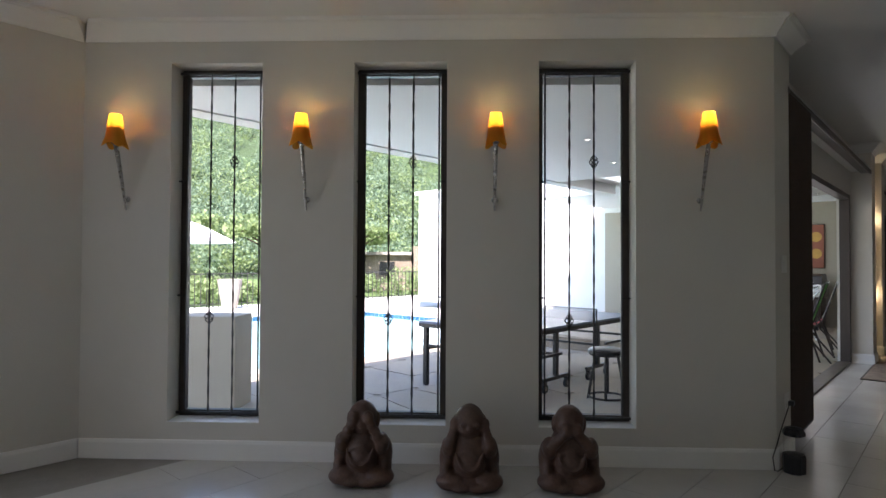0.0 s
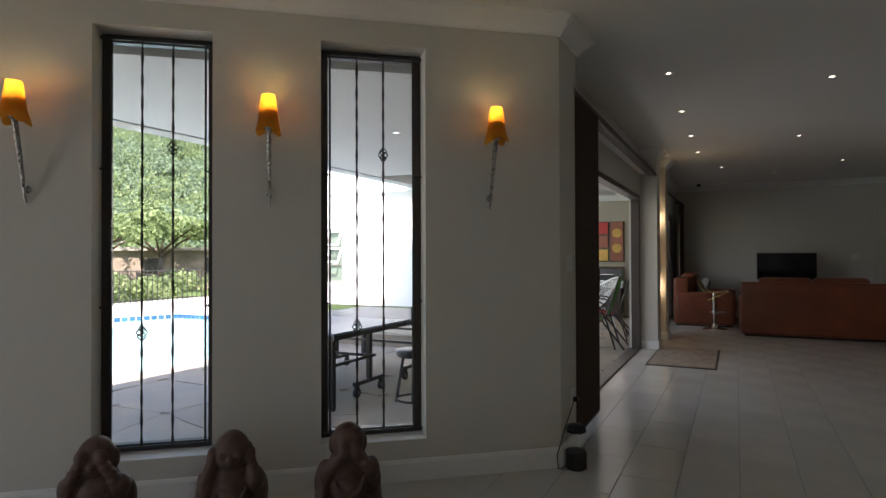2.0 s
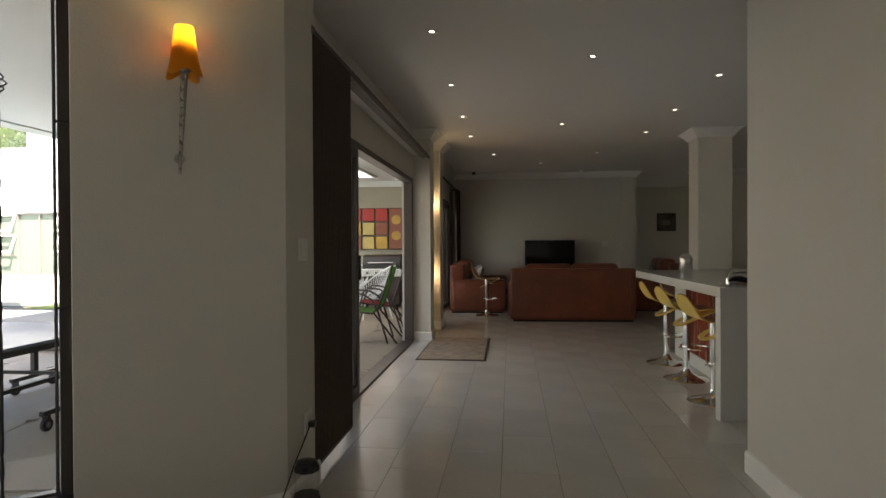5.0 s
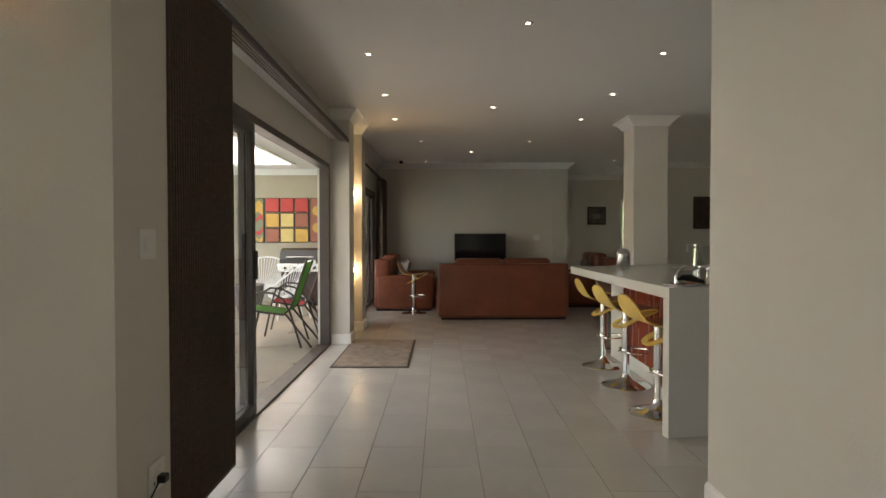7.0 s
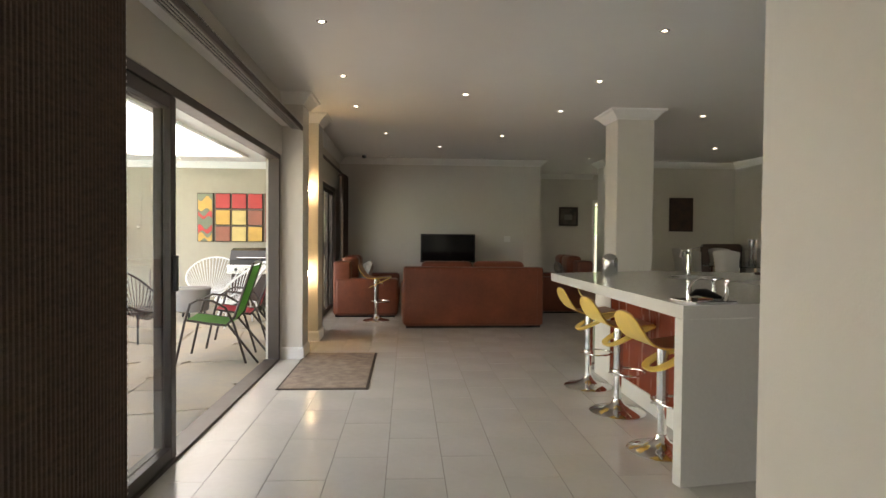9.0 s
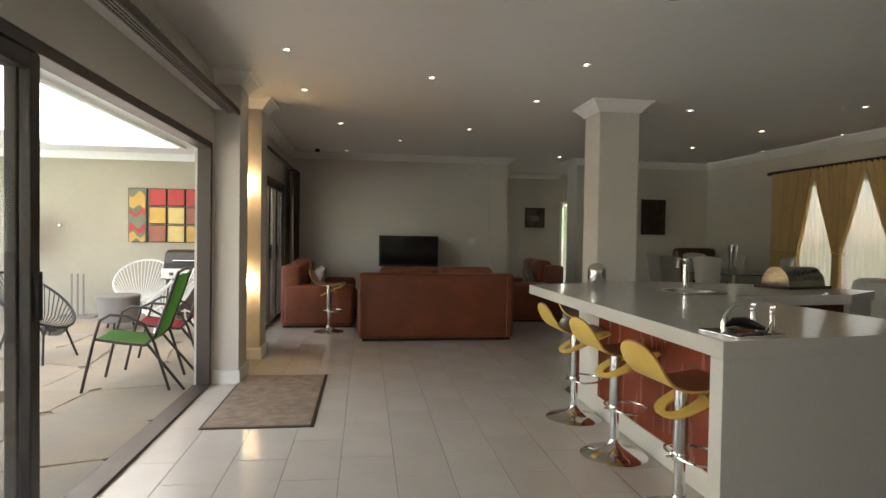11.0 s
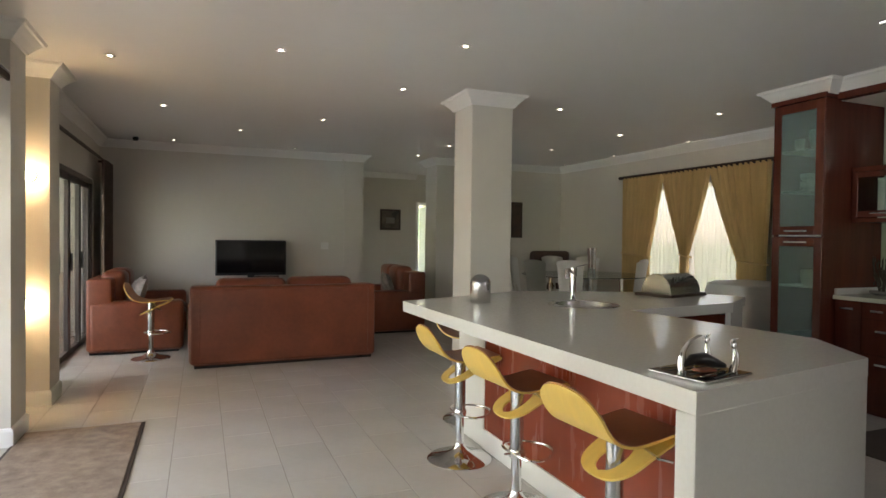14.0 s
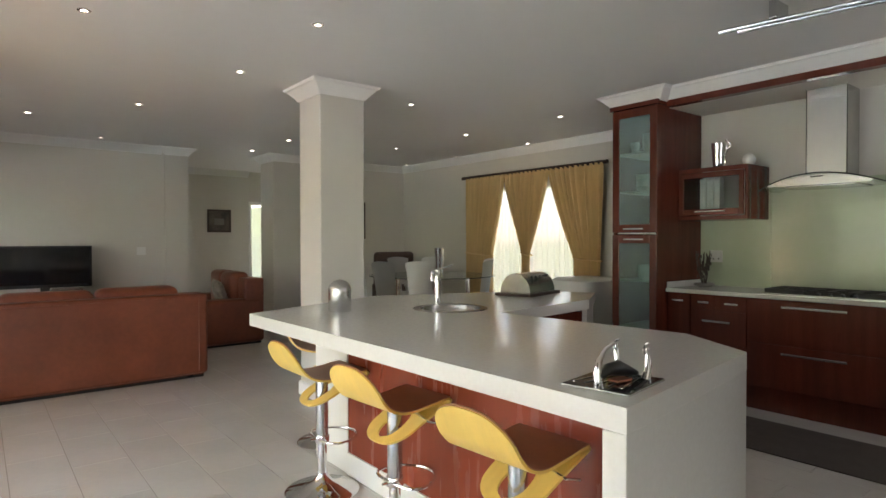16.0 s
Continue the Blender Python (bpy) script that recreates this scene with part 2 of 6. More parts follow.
def leaf_mat(name, a, b2):
    m = mat(name, a, 0.6)
    nt = m.node_tree
    geo = nt.nodes.new("ShaderNodeNewGeometry")
    mix = nt.nodes.new("ShaderNodeMix")
    mix.data_type = "RGBA"
    mix.inputs["A"].default_value, mix.inputs["B"].default_value = (*a, 1), (*b2, 1)
    nt.links.new(geo.outputs["Random Per Island"], mix.inputs["Factor"])
    bsdf = nt.nodes["Principled BSDF"]
    nt.links.new(mix.outputs["Result"], bsdf.inputs["Base Color"])
    tl, ms = nt.nodes.new("ShaderNodeBsdfTranslucent"), nt.nodes.new("ShaderNodeMixShader")
    nt.links.new(mix.outputs["Result"], tl.inputs["Color"])
    ms.inputs[0].default_value = 0.45
    nt.links.new(bsdf.outputs[0], ms.inputs[1])
    nt.links.new(tl.outputs[0], ms.inputs[2])
    nt.links.new(ms.outputs[0], nt.nodes["Material Output"].inputs["Surface"])
    return m


# hillside greens paled and greyed: distance haze mixed into the leaf colour
M["leaf"] = leaf_mat("hazy_leaves", (0.11, 0.165, 0.095), (0.25, 0.33, 0.21))
M["leaf_light"] = leaf_mat("light_leaves", (0.15, 0.21, 0.08), (0.29, 0.36, 0.16))


def sheer_mat():
    m = bpy.data.materials.new("sheer_voile")
    m.use_nodes = True
    nt = m.node_tree
    nt.nodes.remove(nt.nodes["Principled BSDF"])
    tl, df, tp, m1, m2 = (nt.nodes.new(k) for k in ("ShaderNodeBsdfTranslucent", "ShaderNodeBsdfDiffuse", "ShaderNodeBsdfTransparent", "ShaderNodeMixShader", "ShaderNodeMixShader"))
    tl.inputs["Color"].default_value = (0.14, 0.123, 0.112, 1)
    df.inputs["Color"].default_value = (0.75, 0.70, 0.65, 1)
    m1.inputs[0].default_value, m2.inputs[0].default_value = 0.45, 0.06
    nt.links.new(tl.outputs[0], m1.inputs[1])
    nt.links.new(df.outputs[0], m1.inputs[2])
    nt.links.new(m1.outputs[0], m2.inputs[1])
    nt.links.new(tp.outputs[0], m2.inputs[2])
    nt.links.new(m2.outputs[0], nt.nodes["Material Output"].inputs["Surface"])
    return m


M["sheer"] = sheer_mat()

# ---- helpers for parts ----
def link_mesh(name, bm, material, smooth=False):
    me = bpy.data.meshes.new(name)
    bm.normal_update()
    bm.to_mesh(me)
    bm.free()
    if smooth:
        me.polygons.foreach_set("use_smooth", [True] * len(me.polygons))
        me.set_sharp_from_angle(angle=radians(38))
    if material is not None:
        me.materials.append(material)
    return new(name, me)


def part(name, bm, material, parent=None, label="", smooth=False, at=None):
    ob = link_mesh(name, bm, material, smooth)
    if parent is not None:
        ob.parent = parent
    if at is not None:
        ob.matrix_basis = at
    if label:
        ob["label"] = label
    return ob


def thing(name, m, label, category, group="", kind=""):
    return_ob = new(name)
    return_ob.empty_display_size = 0.1
    return_ob.matrix_basis = m
    return tagged(return_ob, label, category, group, kind)


def box(bm, x0, x1, y0, y1, z0, z1, bevel=0.0, seg=2, m=None):
    """A box, bevelled on request, added to bm."""
    r = bmesh.ops.create_cube(bm, size=1.0)
    v = r["verts"]
    mm = Matrix.Translation(((x0 + x1) / 2, (y0 + y1) / 2, (z0 + z1) / 2)) @ Matrix.Diagonal((x1 - x0, y1 - y0, z1 - z0, 1))
    bmesh.ops.transform(bm, matrix=mm, verts=v)
    if bevel > 0:
        es = list({e for q in v for e in q.link_edges})
        r2 = bmesh.ops.bevel(bm, geom=es, offset=bevel, segments=seg, affect="EDGES", profile=0.5)
        v = list({q for f in r2["faces"] for q in f.verts} | {q for q in v if q.is_valid})
    if m is not None:
        bmesh.ops.transform(bm, matrix=m, verts=v)
    return v


def boxbm(*a, **k):
    bm = bmesh.new()
    box(bm, *a, **k)
    return bm


def lathe(profile, seg=28, cap=True):
    """Turned shape about z from (radius, height) pairs."""
    bm = bmesh.new()
    rings = []
    for r, z in profile:
        rings.append([bm.verts.new((r * math.cos(2 * math.pi * i / seg), r * math.sin(2 * math.pi * i / seg), z)) for i in range(seg)])
    for a, b in zip(rings, rings[1:]):
        for i in range(seg):
            bm.faces.new((a[i], a[(i + 1) % seg], b[(i + 1) % seg], b[i]))
    if cap:
        bm.faces.new(list(reversed(rings[0])))
        bm.faces.new(rings[-1])
    return bm


def tube(points, radius, seg=10, closed=False, bm=None, radii=None, flat=1.0):
    """A round bar along a line of points."""
    bm = bm or bmesh.new()
    pts = [Vector(p) for p in points]
    n = len(pts)
    rings = []
    up = Vector((0, 0, 1))
    prev = None
    for i, p in enumerate(pts):
        if closed:
            d = (pts[(i + 1) % n] - pts[i - 1]).normalized()
        else:
            d = (pts[min(i + 1, n - 1)] - pts[max(i - 1, 0)]).normalized()
        if prev is None:
            a = up.cross(d) if abs(d.dot(up)) < 0.95 else Vector((1, 0, 0)).cross(d)
        else:
            a = prev - d * prev.dot(d)
        a.normalize()
        prev = a
        b = d.cross(a)
        r = radii[i] if radii else radius
        rings.append([bm.verts.new(p + r * (math.cos(2 * math.pi * k / seg) * a + flat * math.sin(2 * math.pi * k / seg) * b)) for k in range(seg)])
    pairs = list(zip(rings, rings[1:])) + ([(rings[-1], rings[0])] if closed else [])
    for a, b in pairs:
        for k in range(seg):
            bm.faces.new((a[k], a[(k + 1) % seg], b[(k + 1) % seg], b[k]))
    if not closed:
        bm.faces.new(list(reversed(rings[0])))
        bm.faces.new(rings[-1])
    return bm


def prism(poly, z0, z1, bm=None, bevel=0.0):
    """A flat outline (x, y) drawn up from z0 to z1."""
    bm = bm or bmesh.new()
    lo = [bm.verts.new((x, y, z0)) for x, y in poly]
    hi = [bm.verts.new((x, y, z1)) for x, y in poly]
    n = len(poly)
    fs = [bm.faces.new(hi), bm.faces.new(list(reversed(lo)))]
    for i in range(n):
        fs.append(bm.faces.new((lo[i], lo[(i + 1) % n], hi[(i + 1) % n], hi[i])))
    bmesh.ops.recalc_face_normals(bm, faces=fs)
    if bevel > 0:
        bmesh.ops.bevel(bm, geom=list({e for f in fs for e in f.edges}), offset=bevel, segments=2, affect="EDGES", profile=0.5)
    return bm


def sweep(profile, a, b, ext_a=0.0, ext_b=0.0):
    """A moulding: profile of (out, up) pairs from a to b (x, y, z); out is to the right of the way. ext: mitre, the end runs on by ext per unit of out."""
    bm = bmesh.new()
    a, b = Vector(a), Vector(b)
    d = (b - a).normalized()
    out = Vector((d.y, -d.x, 0))
    ra = [bm.verts.new(a + out * o + Vector((0, 0, u)) - d * ext_a * o) for o, u in profile]
    rb = [bm.verts.new(b + out * o + Vector((0, 0, u)) + d * ext_b * o) for o, u in profile]
    n = len(profile)
    fs = [bm.faces.new(ra), bm.faces.new(list(reversed(rb)))]
    for i in range(n):
        fs.append(bm.faces.new((ra[i], rb[i], rb[(i + 1) % n], ra[(i + 1) % n])))
    bmesh.ops.recalc_face_normals(bm, faces=fs)
    return bm


def wall(name, a, b, z0, z1, thick, openings=(), material=None, label=""):
    """A wall from a to b (x, y), its face on the line, its body to the left of the way; openings (s0, s1, z0, z1) go through it."""
    a, b = Vector((*a, 0)), Vector((*b, 0))
    d = (b - a)
    length = d.length
    d.normalize()
    back = Vector((-d.y, d.x, 0))
    ss = sorted({0.0, length, *[o[0] for o in openings], *[o[1] for o in openings]})
    zz = sorted({z0, z1, *[o[2] for o in openings], *[o[3] for o in openings]})
    bm = bmesh.new()

    def solid(i, j):
        if i < 0 or j < 0 or i >= len(ss) - 1 or j >= len(zz) - 1:
            return False
        sm, zm = (ss[i] + ss[i + 1]) / 2, (zz[j] + zz[j + 1]) / 2
        return not any(o[0] < sm < o[1] and o[2] < zm < o[3] for o in openings)

    cache = {}

    def v(i, j, k):
        key = (i, j, k)
        if key not in cache:
            cache[key] = bm.verts.new(a + d * ss[i] + Vector((0, 0, zz[j])) + (back * thick if k else Vector()))
        return cache[key]

    for i in range(len(ss) - 1):
        for j in range(len(zz) - 1):
            if not solid(i, j):
                continue
            bm.faces.new((v(i, j, 0), v(i, j + 1, 0), v(i + 1, j + 1, 0), v(i + 1, j, 0)))
            bm.faces.new((v(i, j, 1), v(i + 1, j, 1), v(i + 1, j + 1, 1), v(i, j + 1, 1)))
            for di, dj, e in ((-1, 0, ((i, j), (i, j + 1))), (1, 0, ((i + 1, j), (i + 1, j + 1))), (0, -1, ((i, j), (i + 1, j))), (0, 1, ((i, j + 1), (i + 1, j + 1)))):
                if not solid(i + di, j + dj):
                    (p, q), (r, s) = e
                    bm.faces.new((v(p, q, 0), v(r, s, 0), v(r, s, 1), v(p, q, 1)))
    bmesh.ops.recalc_face_normals(bm, faces=bm.faces[:])
    ob = part(name, bm, material or M["wall"])
    return tagged(ob, label or "plain painted plaster wall", "wall", kind="structure")


# ---- structure ----
H = 2.70
UX, UY = -0.7725, -0.635          # along the slanted window wall, away from the corner
WC = (-0.735, 3.79)               # the corner of window wall and sliding-door wall


def ww(s, out=0.0):
    """A place on the slanted window wall: s metres from its corner, out into the room."""
    return (WC[0] + UX * s - UY * out, WC[1] + UY * s + UX * out)


WL = 4.25
WINDOWS = ((0.825, 1.41), (1.972, 2.547), (3.12, 3.695))
wall("wall_window", ww(WL), ww(0), 0, H, 0.24, [(a, b, 0.225, 2.455) for a, b in [(WL - q, WL - p) for p, q in WINDOWS]], label="slanted grey-beige wall with three tall slit windows")

# sliding-door wall: inner face x = -0.735 up to the pier, door set back at x = -0.96
XW = -0.735
wall("wall_corner", (XW, WC[1]), (XW, 4.20), 0, H, 0.36, label="short grey-beige wall beside the blind")
wall("wall_door", (-0.945, 4.20), (-0.945, 8.70), 0, H, 0.15, [(0.12, 4.46, 0.0, 2.075)], label="recessed wall above the sliding door")
wall("wall_pier", (XW, 8.70), (XW, 9.05), 0, H, 0.36, label="plain plaster pier beside the door")
wall("wall_niche", (-1.02, 9.05), (-1.02, 9.70), 0, H, 0.06, label="back of the narrow lit niche")
wall("wall_lit_pier", (XW + 0.01, 9.70), (XW + 0.01, 10.05), 0, H, 0.36, label="pier washed by two warm wall lights")
wall("wall_folding", (-0.93, 10.05), (-0.93, 13.70), 0, H, 0.16, [(0.45, 3.10, 0.0, 2.08)], label="wall with the dark folding door")
wall("wall_tv", (-0.93, 13.70), (2.84, 13.70), 0, H, 0.20, label="pale plaster wall behind the television")
wall("wall_tv_pilaster", (2.53, 13.665), (2.84, 13.665), 0, H, 0.034, label="shallow plaster pilaster at the wall's end")
wall("wall_tv_return", (2.84, 13.90), (2.84, 16.0), 0, H, 0.2, label="passage wall")
wall("wall_passage", (2.84, 16.0), (7.0, 16.0), 0, H, 0.2, [(1.80, 2.56, 0.0, 2.07)], label="far passage wall with a white doorway")
wall("wall_dining", (4.50, 13.60), (6.60, 13.60), 0, H, 0.2, label="dining room wall with a dark picture")
wall("wall_passage_end", (7.0, 16.0), (7.0, 13.80), 0, H, 0.2, label="passage wall")
wall("wall_garden", (6.60, 13.80), (6.60, 8.12), 0, H, 0.24, [(2.30, 4.35, 0.45, 2.15)], label="pale dining wall with the curtained window")
wall("wall_kitchen", (5.86, 8.12), (5.86, 3.2), 0, H, 0.2, label="kitchen wall behind hob and shelf")
wall("wall_kitchen_end", (6.60, 8.12), (5.86, 8.12), 0, H, 0.15, label="end of the kitchen wall")
wall("wall_kitchen_side", (5.86, 3.2), (1.75, 3.2), 0, H, 0.2, label="plain wall closing the kitchen")
wall("wall_right", (1.55, 4.56), (1.55, -3.0), 0, H, 0.2, label="plain cream wall at the hall's corner")
wall("wall_hall_left", (-4.02, -3.0), ww(WL), 0, H, 0.2, [(0.9, 2.6, 0.0, 2.2)], label="grey-beige hall wall")
wall("wall_hall_back", (1.55, -3.0), (-4.02, -3.0), 0, H, 0.2, label="plain hall wall")
wall("wall_far_room", (3.2, 18.6), (8.2, 18.6), 0, H, 0.2, [(2.0, 2.5, 1.3, 2.1)], label="wall of the room beyond the doorway")

tagged(part("ceiling", boxbm(-4.3, 8.4, -3.2, 18.8, H, H + 0.15), M["ceiling"]), "smooth pale ceiling with round downlight holes", "ceiling", kind="structure")

# column and far column
def column(name, x0, x1, y0, y1, label):
    ob = tagged(part(name, boxbm(x0, x1, y0, y1, 0, H, bevel=0.006), M["wall"]), label, "column", kind="structure")
    return ob

column("column", 2.67, 3.09, 9.10, 9.50, "square plaster column beside the island")
column("column", 4.02, 4.50, 13.40, 13.90, "square plaster column before the passage")

# mouldings
CORN = [(0, 0), (0, -0.11), (0.012, -0.11), (0.02, -0.095), (0.05, -0.06), (0.085, -0.025), (0.10, -0.02), (0.11, 0)]
SKIRT = [(0, 0), (0.016, 0), (0.016, 0.10), (0.010, 0.115), (0, 0.12)]


def moulding(a, b, ea=0.0, eb=0.0, skirt=True, corn=True):
    if corn:
        tagged(part("cornice", sweep(CORN, (*a, H - 0.001), (*b, H - 0.001), ea, eb), M["white"]), "white moulded plaster cornice", "cornice", kind="structure")
    if skirt:
        tagged(part("baseboard", sweep(SKIRT, (*a, 0.0), (*b, 0.0), ea, eb), M["white"]), "white painted skirting board", "baseboard", kind="structure")


moulding(ww(WL), ww(0), -0.8, 0.35)
moulding((XW, WC[1]), (XW, 4.20), 0.35, 1)
moulding((XW, 8.70), (XW, 9.05), 1, 1)
moulding((-0.945, 8.70), (XW, 8.70), 0, 1)
moulding((-1.0, 9.70), (XW + 0.01, 9.70), 0, 1)
moulding((XW + 0.01, 9.70), (XW + 0.01, 10.05), 1, 1)
moulding((-0.93, 10.05), (-0.93, 13.70), 0, -1, skirt=False)
moulding((-0.93, 13.70), (2.50, 13.70), -1, 0)
moulding((2.53, 13.665), (2.84, 13.665), 1, 1)
moulding((2.84, 13.665), (2.84, 16.0), 1, -1)
moulding((2.84, 16.0), (4.58, 16.0), -1, 0)
moulding((4.50, 13.60), (6.60, 13.60), 0, -1)
moulding((6.60, 13.60), (6.60, 8.12), -1, 0)
moulding((1.55, 4.56), (1.55, -3.0), 0, 0)
moulding((-4.02, -0.40), ww(WL), 0, -0.8)
for a in ((2.67, 3.09, 9.10, 9.50), (4.02, 4.50, 13.40, 13.90)):
    x0, x1, y0, y1 = a
    for p, q in (((x0, y1), (x0, y0)), ((x0, y0), (x1, y0)), ((x1, y0), (x1, y1)), ((x1, y1), (x0, y1))):
        moulding(p, q, 1, 1)


# ---- openings ----
def scroll_knot(bm, s, z, r=0.028):
    for k in range(4):
        a0 = k * math.pi / 2
        pts = []
        for i in range(9):
            q = i / 8
            rad = r * math.sin(math.pi * q)
            a = a0 + 1.6 * math.pi * (q - 0.5)
            pts.append((s + rad * math.cos(a), rad * math.sin(a), z + (q - 0.5) * 0.085))
        tube(pts, 0.0032, 5, bm=bm)


def slit_window(name, s0, s1, z0, z1):
    """Tall slit window in its own frame: x along the wall, y out of doors."""
    m = Matrix(((-UX, UY, 0, 0), (-UY, -UX, 0, 0), (0, 0, 1, 0), (0, 0, 0, 1)))
    ox, oy = ww(s1)
    root = thing(name, Matrix.Translation((ox, oy, 0)) @ m, "tall slit window with dark frame and wrought-iron grille", "window", "slit windows", "structure")
    w = s1 - s0
    y = 0.15
    f = 0.042
    for nm, b in (("frame_stile", (0, f, y, y + 0.05, z0, z1)), ("frame_stile", (w - f, w, y, y + 0.05, z0, z1)), ("frame_rail", (f, w - f, y, y + 0.05, z0, z0 + f)), ("frame_rail", (f, w - f, y, y + 0.05, z1 - f, z1))):
        part(nm, boxbm(*b, bevel=0.004), M["frame"], root)
    pane = part("pane", boxbm(f, w - f, y + 0.022, y + 0.028, z0 + f, z1 - f), M["clear"], root, "clear glass pane")
    pane.visible_shadow = False
    part("window_sill", boxbm(0, w, 0.004, y, z0 - 0.012, z0 + 0.004), M["white"], root, "white painted sill")
    yg = y - 0.03
    for k, sx in enumerate((0.052, 0.205, 0.358, w - 0.052)):
        bm = bmesh.new()
        pts, n = [], 60
        box_r = 0.006
        for i in range(n + 1):
            z = z0 + 0.02 + (z1 - z0 - 0.04) * i / n
            pts.append((sx, yg, z))
        tube(pts, box_r, 4, bm=bm, radii=[box_r * (1 + 0.35 * math.sin(i * 1.9)) if k in (1, 2) else box_r for i in range(n + 1)])
        bar = part("grille_bar", bm, M["iron"], root, "twisted wrought-iron bar" if k in (1, 2) else "")
        if k in (1, 2):
            kb = bmesh.new()
            scroll_knot(kb, 0, 0)
            part("basket_knot", kb, M["iron"], bar, at=Matrix.Translation((sx, yg, z0 + (0.635 if k == 1 else 1.63))))
    for z in (z0 + 0.775, z0 + 1.505):
        for x0, x1 in ((-0.01, 0.052), (w - 0.052, w + 0.01)):
            part("grille_tie", tube([(x0, yg, z), (x1, yg, z)], 0.006, 6), M["iron"], root)
    for z in (z0 + 0.03, z1 - 0.03):
        part("grille_rail", boxbm(0, w, yg - 0.005, yg + 0.005, z - 0.008, z + 0.008), M["iron"], root)
    return root


for i, (s0, s1) in enumerate(WINDOWS):
    slit_window("window_%d" % (i + 1), s0, s1, 0.225, 2.455)


def frame_leaf(name, root, y0, y1, x, z0, z1, w=0.07, d=0.045, handle=None):
    """A glazed aluminium leaf standing along y."""
    leaf = new(name)
    leaf.parent = root
    part("stile", boxbm(x - d / 2, x + d / 2, y0, y0 + w, z0, z1, bevel=0.004), M["frame"], leaf)
    part("stile", boxbm(x - d / 2, x + d / 2, y1 - w, y1, z0, z1, bevel=0.004), M["frame"], leaf)
    part("rail", boxbm(x - d / 2, x + d / 2, y0 + w, y1 - w, z0, z0 + w, bevel=0.004), M["frame"], leaf)
    part("rail", boxbm(x - d / 2, x + d / 2, y0 + w, y1 - w, z1 - w, z1, bevel=0.004), M["frame"], leaf)
    p = part("pane", boxbm(x - 0.004, x + 0.004, y0 + w, y1 - w, z0 + w, z1 - w), M["clear"], leaf, "clear glass pane")
    p.visible_shadow = False
    if handle:
        part("handle", boxbm(x + d / 2, x + d / 2 + 0.025, handle - 0.015, handle + 0.015, 0.95, 1.15, bevel=0.006), M["black"], leaf)
    return leaf


sd = thing("door_1", Matrix.Translation((0, 0, 0)), "dark bronze sliding glass door, standing open to the patio", "door", kind="structure")
part("jamb", boxbm(-1.06, -0.95, 8.60, 8.66, 0, 2.075, bevel=0.004), M["frame"], sd)
part("jamb", boxbm(-1.06, -0.95, 4.32, 4.38, 0, 2.075, bevel=0.004), M["frame"], sd)
part("head", boxbm(-1.06, -0.95, 4.38, 8.60, 2.02, 2.075, bevel=0.004), M["frame"], sd)
part("track", boxbm(-1.09, -0.95, 4.38, 8.60, -0.003, 0.018, bevel=0.004), M["frame"], sd)
frame_leaf("leaf", sd, 4.36, 5.98, -0.985, 0.02, 2.02, handle=5.94)
frame_leaf("leaf", sd, 4.40, 5.972, -1.035, 0.02, 2.02)

fd = thing("door_2", Matrix.Translation((0, 0, 0)), "dark folding glass door, shut", "door", kind="structure")
part("head", boxbm(-1.05, -0.94, 10.50, 13.15, 2.02, 2.08, bevel=0.004), M["frame"], fd)
part("jamb", boxbm(-1.05, -0.94, 10.50, 10.56, 0, 2.02, bevel=0.004), M["frame"], fd)
part("jamb", boxbm(-1.05, -0.94, 13.09, 13.15, 0, 2.02, bevel=0.004), M["frame"], fd)
for k in range(4):
    frame_leaf("leaf", fd, 10.56 + k * 0.6325, 10.56 + (k + 1) * 0.6325, -0.99, 0.005, 2.02, w=0.065, handle=10.60 + k * 0.6325)

# passage doorway
dw = thing("door_3", Matrix.Translation((0, 0, 0)), "white-framed open doorway at the passage end", "door", kind="structure")
part("frame_jamb", boxbm(4.585, 4.64, 15.985, 16.03, 0, 2.07), M["white"], dw)
part("frame_jamb", boxbm(5.36, 5.41, 15.985, 16.03, 0, 2.07), M["white"], dw)
part("frame_head", boxbm(4.585, 5.41, 15.985, 16.03, 2.07, 2.12), M["white"], dw)
part("door_leaf", boxbm(5.02, 5.06, 16.22, 17.0, 0.01, 2.05, bevel=0.004), M["white"], dw, "white door standing open")

gw = thing("window_4", Matrix.Translation((6.66, 0, 0)), "bright dining window behind sheer voile", "window", kind="structure")
for y0, y1, z0, z1 in ((9.45, 9.50, 0.45, 2.15), (11.45, 11.50, 0.45, 2.15), (9.50, 11.45, 0.45, 0.50), (9.50, 11.45, 2.10, 2.15), (10.45, 10.50, 0.50, 2.10)):
    part("window_frame", boxbm(0, 0.05, y0, y1, z0, z1), M["white"], gw)

